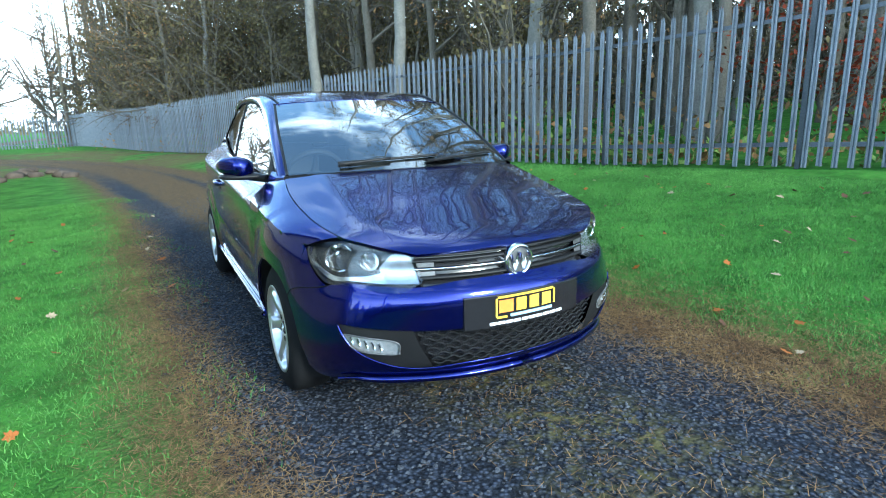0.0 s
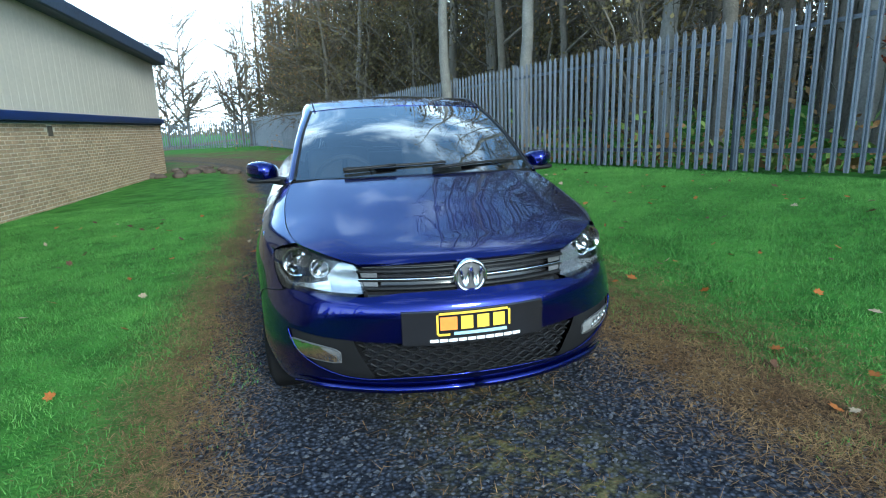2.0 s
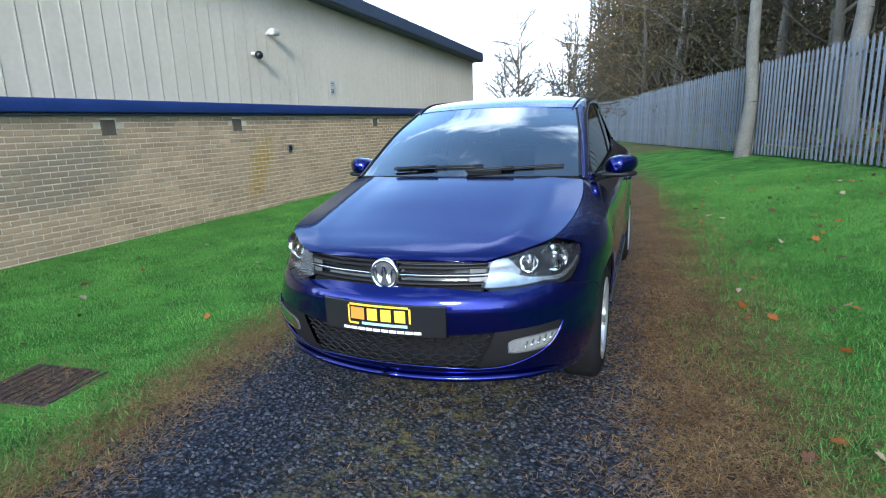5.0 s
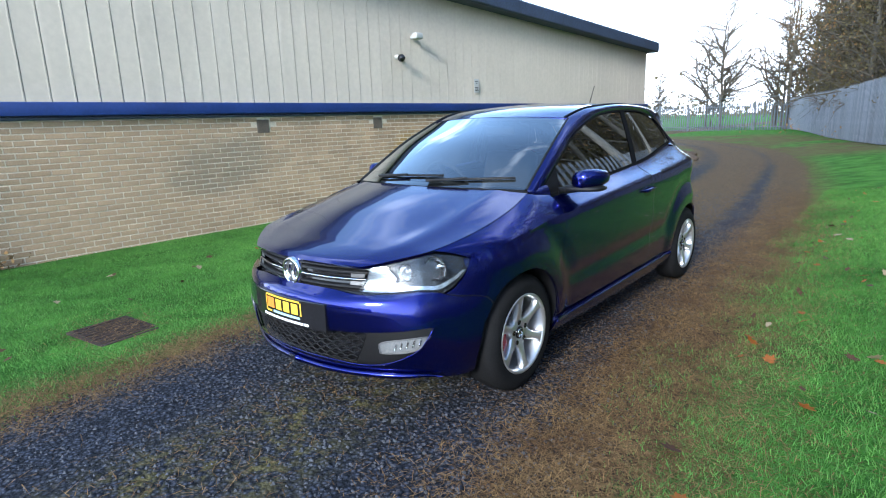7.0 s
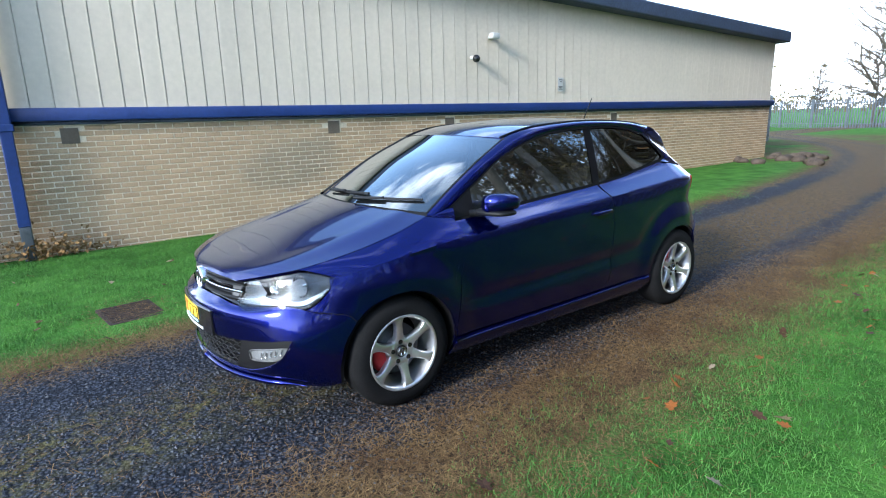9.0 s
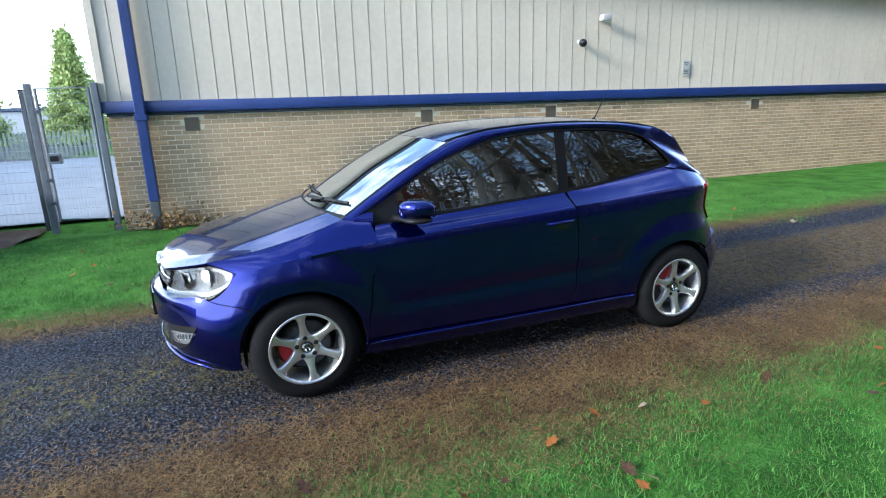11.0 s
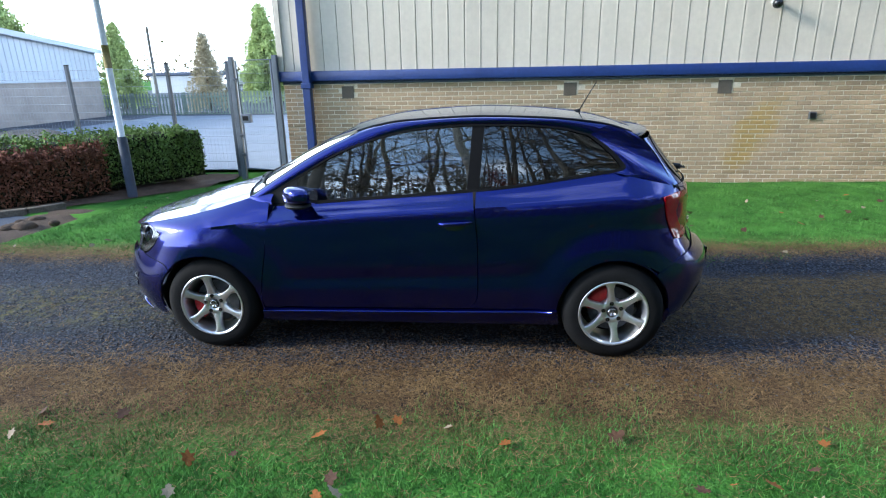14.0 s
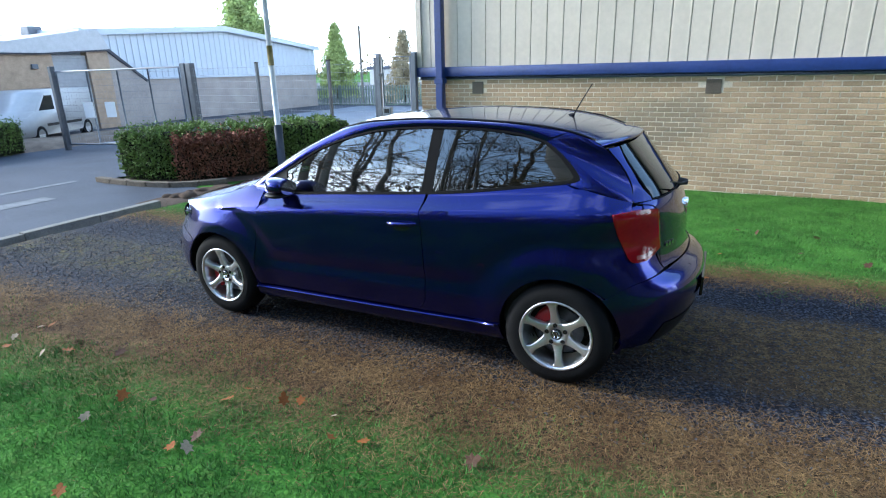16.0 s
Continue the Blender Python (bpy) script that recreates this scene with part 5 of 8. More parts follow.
def car_rear(car):
    MID = CR + 1.0
    # bumper
    top = [R(2.80, 0.60), (rx(0.70, 0.62), 0.625), (rx(0.55, 0.65), 0.650), (rx(0.3, 0.66), 0.660), (MID, 0.660)]
    bot = [R(2.775, 0.22), (rx(0.70, 0.235), 0.235), (rx(0.55, 0.25), 0.25), (rx(0.3, 0.26), 0.26), (MID, 0.26)]
    bm = bmesh.new()
    patch(bm, bot, top, 34, 20, 0.004)
    patch(bm, [R(y, z) if y > CR else (y, z) for y, z in arc(2.47, 0.305, ARC_R, 46, -14, 12)], [bot[0], top[0]][::-1], 20, 4, 0.004)
    bmesh.ops.remove_doubles(bm, verts=bm.verts, dist=0.001)
    bmesh.ops.recalc_face_normals(bm, faces=bm.faces)
    rb = part("rear_bumper", bm, PAINT, car, "body-coloured rear bumper")
    so = rb.modifiers.new("thick", "SOLIDIFY")
    so.thickness, so.offset = 0.02, -1
    bm = bmesh.new()
    patch(bm, [(rx(0.60, 0.26), 0.262), (rx(0.3, 0.27), 0.268), (MID, 0.268)], [(rx(0.58, 0.38), 0.38), (rx(0.3, 0.38), 0.385), (MID, 0.385)], 16, 4, 0.008)
    part("rear_valance", bm, BLACK_TRIM, rb, "black lower valance")
    # tailgate: lower panel, side strips beside the glass
    bm = bmesh.new()
    patch(bm, [(rx(0.50, 0.665), 0.665), (rx(0.3, 0.665), 0.665), (MID, 0.665)], [(rx(0.585, 1.02), 1.025), (rx(0.4, 1.02), 1.03), (MID, 1.035)], 24, 16, 0.0)
    patch(bm, [R(2.80, 0.60), (rx(0.68, 0.63), 0.63), (rx(0.5, 0.66), 0.66)], [R(2.74, 0.99), R(2.80, 1.01), (rx(0.585, 1.02), 1.025)], 14, 14, -0.006)
    out_l = [R(2.795, 1.03), R(2.770, 1.10), R(2.705, 1.20), R(2.630, 1.285)]
    in_l = [(rx(0.50, 1.03), 1.03), (rx(0.487, 1.10), 1.10), (rx(0.462, 1.2), 1.20), (rx(0.435, 1.285), 1.292)]
    patch(bm, out_l, in_l, 16, 8, 0.001)
    bmesh.ops.remove_doubles(bm, verts=bm.verts, dist=0.001)
    bmesh.ops.recalc_face_normals(bm, faces=bm.faces)
    tg = part("tailgate", bm, PAINT, car, "dark blue tailgate")
    bm = bmesh.new()
    patch(bm, [(rx(0.50, 1.03), 1.035), (rx(0.3, 1.03), 1.038), (MID, 1.040)], [(rx(0.435, 1.285), 1.292), (rx(0.25, 1.29), 1.300), (MID, 1.308)], 20, 14, -0.003)
    bmesh.ops.recalc_face_normals(bm, faces=bm.faces)
    rg = part("rear_window", bm, GLASS_REAR, tg, "dark heated rear window")
    rg.visible_shadow = False
    bm = bmesh.new()
    for sg in (1, -1):
        tube(bm, [tuple(np.array(skin(s, z, 0.0)) * np.array((sg, 1, 1))) for s, z in spline([(MID, 1.034), (rx(0.3, 1.03), 1.032), (rx(0.49, 1.03), 1.030), (rx(0.497, 1.04), 1.05), (rx(0.462, 1.2), 1.20), (rx(0.435, 1.285), 1.292)], 36)], 0.005, 6)
    part("rear_window_seal", bm, SEAL, tg, "black rear window seal")
    for sg in (1, -1):
        ln = [(rx(0.50, 0.70), 0.70), (rx(0.485, 0.85), 0.85), (rx(0.52, 0.99), 0.99)] + out_l
        bm = tube(bmesh.new(), [tuple(np.array(skin(s, z, -0.001)) * np.array((sg, 1, 1))) for s, z in spline(ln, 60)], 0.0035, 5)
        part("tailgate_gap", bm, SEAL, tg, "dark shut line")
    # rear wiper and its boss
    c = Vector(skin(MID, 1.04, 0.01))
    bm = tube(bmesh.new(), [c, c + Vector((0, 0.045, 0.0))], [0.024, 0.018], 12)
    tube(bm, [c + Vector((0, 0.04, 0)), c + Vector((0.16, 0.02, 0.02)), c + Vector((0.30, -0.03, 0.05))], [0.009, 0.007, 0.005], 6)
    part("rear_wiper", bm, BLACK_TRIM, tg, "black rear wiper")
    bm = lathe(bmesh.new(), [(2.98, 0.050), (3.028, 0.050), (3.031, 0.043), (3.028, 0.0005)], 28, "Y")
    for v in bm.verts:
        v.co.z += 0.90
    part("rear_badge", bm, CHROME, tg, "round chrome badge")
    bm = bmesh.new()
    for k in range(3):
        a = skin(rx(0.42 - 0.035 * k, 0.77), 0.77, 0.003)
        box(bm, a[0] - 0.012, a[1] - 0.002, 0.762, a[0] + 0.012, a[1] + 0.004, 0.782)
    part("model_bars", bm, CHROME, tg, "small chrome bars", smooth=False)
    bm = bmesh.new()
    box(bm, -0.26, 3.150, 0.44, 0.26, 3.166, 0.55, bevel=0.004)
    part("rear_plate", bm, GLOSS_BLACK, rb, "black plate", smooth=False)
    # tail lamps
    for sg in (1, -1):
        lo = [R(2.775, 0.800), R(2.810, 0.738), R(2.85, 0.727), R(2.90, 0.735), R(2.935, 0.775)]
        hi = [R(2.713, 0.986), R(2.76, 0.993), R(2.81, 0.997), R(2.865, 0.995), R(2.905, 0.985)]
        bm = bmesh.new()
        patch(bm, lo, hi, 22, 12, 0.008, mirror=False)
        for ln in (hi, lo, [hi[0], lo[0]], [hi[-1], lo[-1]]):
            sheet(bm, [[skin(s, z, o) for s, z in spline(ln, 24)] for o in (0.008, -0.008)])
        for v in bm.verts:
            v.co.x *= sg
        bmesh.ops.remove_doubles(bm, verts=bm.verts, dist=0.0005)
        bmesh.ops.recalc_face_normals(bm, faces=bm.faces)
        tl = part("tail_lamp", bm, RED_LENS, car, "red wrap-round tail lamp")
        bm = bmesh.new()
        patch(bm, [R(2.835, 0.742), R(2.87, 0.741), R(2.915, 0.765)], [R(2.832, 0.762), R(2.87, 0.764), R(2.912, 0.785)], 14, 2, 0.0105, mirror=False)
        for v in bm.verts:
            v.co.x *= sg
        part("reversing_lens", bm, SMOKE_LENS, tl, "pale lower lamp strip")


def car_wheels(car):
    R, RIM, W = 0.297, 0.204, 0.19
    tyre = [(-W / 2, RIM), (-W / 2 - 0.004, RIM + 0.035), (-W / 2 + 0.004, R - 0.035), (-W / 2 + 0.022, R - 0.006), (-0.05, R), (0.05, R), (W / 2 - 0.022, R - 0.006), (W / 2 - 0.004, R - 0.035), (W / 2 + 0.004, RIM + 0.035), (W / 2, RIM)]
    tb = lathe(bmesh.new(), tyre, 64)
    rimb = lathe(bmesh.new(), [(W / 2 - 0.004, RIM + 0.002), (W / 2 + 0.003, RIM - 0.002), (W / 2 + 0.002, RIM - 0.010), (W / 2 - 0.012, RIM - 0.018), (0.03, RIM - 0.024), (-0.06, RIM - 0.03), (-0.08, RIM)], 56)
    # six tapered spokes and the hub
    spk = bmesh.new()
    a = radians(90)
    rows = []
    for r, hw, dep, fl in ((0.040, 0.034, 0.062, 0.0), (0.066, 0.031, 0.066, 0.002), (0.085, 0.0235, 0.071, 0.003), (0.115, 0.0185, 0.078, 0.004), (0.150, 0.0180, 0.085, 0.004), (RIM - 0.036, 0.0215, 0.088, 0.003), (RIM - 0.020, 0.031, 0.0885, 0.001), (RIM - 0.008, 0.046, 0.087, 0.0)):
        rows.append([(q, r * math.cos(a) - w * math.sin(a), r * math.sin(a) + w * math.cos(a)) for q, w in ((dep - 0.034, -hw), (dep - 0.003, -hw), (dep, -hw * 0.85), (dep + 0.0005, 0), (dep, hw * 0.85), (dep - 0.003, hw), (dep - 0.034, hw))])
    sheet(spk, rows)
    bmesh.ops.recalc_face_normals(spk, faces=spk.faces)
    lathe_pts = [(0.02, 0.078), (0.058, 0.076), (0.0665, 0.066), (0.0665, 0.036), (0.060, 0.034), (0.058, 0.001)]
    h = lathe(bmesh.new(), lathe_pts, 36)
    tmp = bpy.data.meshes.new("hub_tmp")
    h.to_mesh(tmp)
    h.free()
    rimb.from_mesh(tmp)
    bpy.data.meshes.remove(tmp)
    bmesh.ops.recalc_face_normals(rimb, faces=rimb.faces)
    cap = lathe(bmesh.new(), [(0.056, 0.032), (0.068, 0.031), (0.071, 0.027), (0.070, 0.001)], 28)
    ring = bmesh.new()
    tube(ring, [(0.0715, 0.022 * math.cos(k * math.tau / 24), 0.022 * math.sin(k * math.tau / 24)) for k in range(25)], 0.0022, 5, cap=False)
    for pts in (((-0.018, 0.010), (-0.009, -0.016)), ((-0.009, -0.016), (-0.001, 0.014)), ((0.001, 0.014), (0.009, -0.016)), ((0.018, 0.010), (0.009, -0.016))):
        tube(ring, [(0.0715, y, z) for y, z in pts], 0.0024, 5)
    bolt = bmesh.new()
    a = radians(90)
    lb = lathe(bmesh.new(), [(0.060, 0.0130), (0.0690, 0.0130), (0.0680, 0.0100), (0.0672, 0.0085), (0.0675, 0.0005)], 10)
    bmesh.ops.translate(lb, vec=(0, 0.054 * math.cos(a), 0.054 * math.sin(a)), verts=lb.verts)
    tm = bpy.data.meshes.new("bolt_tmp")
    lb.to_mesh(tm)
    lb.free()
    bolt.from_mesh(tm)
    bpy.data.meshes.remove(tm)
    disc = lathe(bmesh.new(), [(-0.012, 0.135), (0.010, 0.135), (0.010, 0.07), (0.03, 0.068), (0.03, 0.001)], 40)
    cal = bmesh.new()
    rows = []
    for i in range(9):
        a = radians(150 + 70 * i / 8)
        rows.append([(q, r * math.cos(a), r * math.sin(a)) for q, r in ((-0.02, 0.150), (0.030, 0.150), (0.042, 0.140), (0.042, 0.088), (0.034, 0.080), (-0.02, 0.080))])
    sheet(cal, rows)
    for rr in (rows[0], rows[-1]):
        cal.faces.new([cal.verts.new(p) for p in rr])
    bmesh.ops.recalc_face_normals(cal, faces=cal.faces)
    protos = [("wheel", rimb, ALLOY, "silver six-spoke alloy wheel"), ("tyre", tb, RUBBER, "black road tyre"), ("centre_cap", cap, GLOSS_BLACK, "dark round centre cap"), ("cap_mark", ring, CHROME, ""), ("wheel_bolt", bolt, GLOSS_BLACK, ""), ("spoke", spk, ALLOY, ""), ("brake_disc", disc, DARK_METAL, "steel brake disc"), ("brake_caliper", cal, CALIPER, "red brake caliper")]
    meshes = []
    for nm, bm, mt, lbl in protos:
        me = bpy.data.meshes.new(nm)
        bm.normal_update()
        bm.to_mesh(me)
        bm.free()
        me.materials.append(mt)
        me.shade_smooth()
        meshes.append((nm, me, lbl))
    for x, y, turn in ((0.724, 0.0, 7), (0.728, 2.47, 8), (-0.724, 0.0, 40), (-0.728, 2.47, 25)):
        sg = 1 if x > 0 else -1
        base = Matrix.Translation((x, y, 0.302)) @ Matrix.Rotation(0 if sg > 0 else math.pi, 4, "Z")
        w = None
        many = [(nm, me, lbl, k * 360 / n) for nm, me, lbl in meshes for n in [{"wheel_bolt": 5, "spoke": 6}.get(nm, 1)] for k in range(n)]
        for nm, me, lbl, ang in many:
            ob = new(nm, me)
            if lbl:
                ob["label"] = lbl
            spin = Matrix.Rotation(radians(turn), 4, "X")
            fixed = Matrix.Rotation(0 if sg > 0 else math.pi, 4, "Z")
            if w is None:
                w = ob
                ob.parent = car
                ob.matrix_basis = base @ spin
            else:
                ob.parent = w
                if ang:
                    ob.matrix_basis = Matrix.Rotation(radians(ang), 4, "X")
                if nm == "brake_caliper":
                    ob.matrix_basis = spin.inverted() @ Matrix.Rotation(radians(10 if y == 0 else -45), 4, "X")


def car_inside(car):
    bm = bmesh.new()
    box(bm, -0.50, -0.55, 0.20, 0.50, 2.95, 0.30, bevel=0.02)
    box(bm, -0.70, 0.40, 0.20, 0.70, 2.10, 0.30, bevel=0.02)
    box(bm, -0.36, -0.52, 0.28, 0.36, 0.33, 0.62, bevel=0.02)
    box(bm, -0.51, -0.30, 0.28, 0.51, 0.33, 0.62, bevel=0.02)
    box(bm, -0.51, 2.05, 0.28, 0.51, 2.93, 0.70, bevel=0.02)
    part("underbody", bm, BLACK_TRIM, car, "dark underbody", smooth=False)
    bm = bmesh.new()
    rows = []
    for k in range(-12, 13):
        u = k / 12
        f = 0.17 * (1 - u * u)
        rows.append([(0.66 * u, 0.32 - f, 0.93), (0.66 * u, 0.55 - f * 0.6, 0.955), (0.66 * u, 0.72 - f * 0.3, 0.93), (0.66 * u, 0.76 - f * 0.3, 0.80), (0.66 * u, 0.70, 0.60)])
    sheet(bm, rows)
    bmesh.ops.recalc_face_normals(bm, faces=bm.faces)
    part("dashboard", bm, TRIM_GREY, car, "dark grey dashboard")
    # steering wheel on the car's right
    bm = bmesh.new()
    tilt = Matrix.Translation((-0.36, 0.86, 0.90)) @ Matrix.Rotation(radians(-62), 4, "X")
    ringp = [tilt @ Vector((0.182 * math.cos(k * math.tau / 32), 0.182 * math.sin(k * math.tau / 32), 0)) for k in range(33)]
    tube(bm, ringp, 0.016, 8, cap=False)
    for a in (0, 180, 270):
        tube(bm, [tilt @ Vector((0, 0, -0.01)), tilt @ Vector((0.175 * math.cos(radians(a)), 0.175 * math.sin(radians(a)), 0))], [0.03, 0.014], 8)
    bmesh.ops.create_uvsphere(bm, u_segments=14, v_segments=8, radius=0.06, matrix=tilt @ Matrix.Diagonal((1, 1, 0.5, 1)))
    part("steering_wheel", bm, TRIM_GREY, car, "black steering wheel")
    for x in (-0.36, 0.36):
        bm = bmesh.new()
        box(bm, x - 0.24, 1.00, 0.36, x + 0.24, 1.52, 0.56, bevel=0.05)
        seat = part("front_seat", bm, SEAT, car, "dark grey cloth front seat")
        bm = bmesh.new()
        box(bm, x - 0.23, -0.06, 0.0, x + 0.23, 0.08, 0.62, bevel=0.05)
        bmesh.ops.transform(bm, matrix=Matrix.Translation((0, 1.50, 0.50)) @ Matrix.Rotation(radians(-18), 4, "X"), verts=bm.verts)
        part("backrest", bm, SEAT, seat)
        bm = bmesh.new()
        box(bm, x - 0.12, 1.70, 1.13, x + 0.12, 1.79, 1.30, bevel=0.035)
        part("headrest", bm, SEAT, seat)
    bm = bmesh.new()
    box(bm, -0.58, 1.95, 0.40, 0.58, 2.35, 0.58, bevel=0.05)
    rs = part("rear_bench", bm, SEAT, car, "dark grey rear bench")
    bm = bmesh.new()
    box(bm, -0.57, 2.34, 0.52, 0.57, 2.46, 1.02, bevel=0.05)
    part("backrest", bm, SEAT, rs)
    for x in (-0.33, 0.33):
        bm = bmesh.new()
        box(bm, x - 0.12, 2.40, 1.03, x + 0.12, 2.47, 1.14, bevel=0.03)
        part("headrest", bm, SEAT, rs)
    bm = bmesh.new()
    box(bm, -0.115, 0.985, 1.235, 0.115, 1.01, 1.30, bevel=0.012)
    tube(bm, [(0, 1.0, 1.29), (0, 0.97, 1.37)], 0.012, 6)
    part("rear_view_mirror", bm, TRIM_GREY, car, "black interior mirror")
    # inner trim: roof lining and door cards
    rl = [(x - 0.03, y, z - 0.035) for x, y, z in RAIL_LINE]
    bm = sheet(bmesh.new(), [[(x * k / 8, y, z + 0.03 * (1 - abs(k / 8) ** 2)) for k in range(-8, 9)] for x, y, z in spline(rl, 14)])
    part("roof_lining", bm, mat("pale_headlining", (0.20, 0.195, 0.19), rough=0.95), car, "pale grey roof lining")
    for sg in (1, -1):
        bm = bmesh.new()
        rows = []
        for z in (0.30, 0.55, 0.78, 0.90):
            rows.append([(sg * (side_x(y, z) - 0.075), y, z + 0.06 * (y - 0.6) / 2 * (z > 0.7)) for y in np.linspace(0.42, 2.35, 14)])
        sheet(bm, rows)
        part("door_card", bm, TRIM_GREY, car, "dark inner side trim")
        bm = tube(bmesh.new(), [(sg * (skin(1.66, 1.05)[0] - 0.05), 1.64, 1.0), (sg * (skin(1.66, 1.3)[0] - 0.04), 1.63, 1.30)], 0.022, 6)
        part("seat_belt_pillar", bm, TRIM_GREY, car)


car_front(car)
car_glass_roof(car)
car_rear(car)
car_wheels(car)
car_inside(car)
for _ob in car.children_recursive:
    if _ob.modifiers.get("thick"):
        _es = _ob.modifiers.new("edges", "EDGE_SPLIT")
        _es.split_angle = radians(40)


# ---- on the hall: bricks are last in the file; vents, lamp, camera, sign ----
def wall_pt(u, v, z):
    return HALL @ Vector((u, v, z))


for u in (1.17, 5.04, 7.52, 12.5):
    bm = boxbm(u - 0.107, -0.006, 1.265, u + 0.107, 0.02, 1.475, bevel=0.003)
    for k in range(6):
        box(bm, u - 0.09, -0.009, 1.285 + 0.03 * k, u + 0.09, -0.005, 1.295 + 0.03 * k)
    tagged(part("air_brick", bm, mat("terracotta_vent", (0.20, 0.165, 0.13), rough=0.9, vary=0.2), hall, "grey-brown air brick", smooth=False))


def build_wall_fittings():
    white = mat("white_enamel", (0.75, 0.75, 0.73), rough=0.4, vary=0.08)
    # local +x runs along the wall, -y away from it
    m = Matrix.Translation(wall_pt(8.07, -0.05, 2.62)) @ HALL.to_3x3().to_4x4()
    c = thing("security_camera", "small black dome security camera on the cladding", "camera", m=m)
    bm = bmesh.new()
    tube(bm, [(0, 0.03, 0), (0, -0.06, 0.0), (0, -0.10, -0.02)], [0.04, 0.035, 0.03], 12)
    part("bracket", bm, white, c, "pale bracket")
    bm = bmesh.new()
    bmesh.ops.create_uvsphere(bm, u_segments=16, v_segments=10, radius=0.075, matrix=Matrix.Translation((0, -0.13, -0.03)))
    part("dome", bm, GLOSS_BLACK, c, "black dome")
    m = Matrix.Translation(wall_pt(8.52, -0.05, 3.02)) @ HALL.to_3x3().to_4x4()
    l = thing("wall_lamp", "small white bulkhead floodlight on the cladding", "lamp", m=m)
    bm = bmesh.new()
    tube(bm, [(0, 0.03, 0), (0, -0.08, 0.02)], 0.035, 10)
    part("arm", bm, white, l)
    bm = boxbm(-0.10, -0.22, -0.05, 0.10, -0.08, 0.07, bevel=0.03)
    part("lamp_head", bm, white, l)
    m = Matrix.Translation(wall_pt(10.55, -0.058, 2.13)) @ HALL.to_3x3().to_4x4()
    s = thing("wall_sign", "small white warning notice screwed to the cladding", "sign", m=m)
    part("panel", boxbm(-0.085, -0.004, -0.15, 0.085, 0.004, 0.15, bevel=0.002), white, s, smooth=False)
    ink = mat("sign_ink", (0.10, 0.10, 0.10), rough=0.6)
    for z, w in ((0.10, 0.06), (0.06, 0.03), (-0.04, 0.06), (-0.07, 0.05), (-0.10, 0.06)):
        part("writing_bar", boxbm(-w, -0.0065, z - 0.008, w, -0.004, z + 0.008), ink, s, "dark unreadable line", smooth=False)
    m = Matrix.Translation(wall_pt(8.92, 0.0, 0.90)) @ HALL.to_3x3().to_4x4()
    o = thing("pipe_outlet", "dark square overflow outlet in the brickwork", "outlet", m=m)
    part("frame", boxbm(-0.06, -0.03, -0.06, 0.06, 0.02, 0.06, bevel=0.008), DARK_METAL, o)
    part("opening", boxbm(-0.04, -0.034, -0.04, 0.04, -0.029, 0.04), BLACK_TRIM, o, smooth=False)


build_wall_fittings()


# ---- trees ----
def prism(V, Fc, p0, p1, r0, r1, n):
    d = p1 - p0
    L = np.linalg.norm(d)
    if L < 1e-6:
        return
    d = d / L
    a = np.cross(d, (0, 0, 1) if abs(d[2]) < 0.9 else (1, 0, 0))
    a /= np.linalg.norm(a)
    b = np.cross(d, a)
    i0 = len(V)
    for p, r in ((p0, r0), (p1, r1)):
        for k in range(n):
            t = k * math.tau / n
            V.append(p + (a * math.cos(t) + b * math.sin(t)) * r)
    for k in range(n):
        Fc.append((i0 + k, i0 + (k + 1) % n, i0 + n + (k + 1) % n, i0 + n + k))


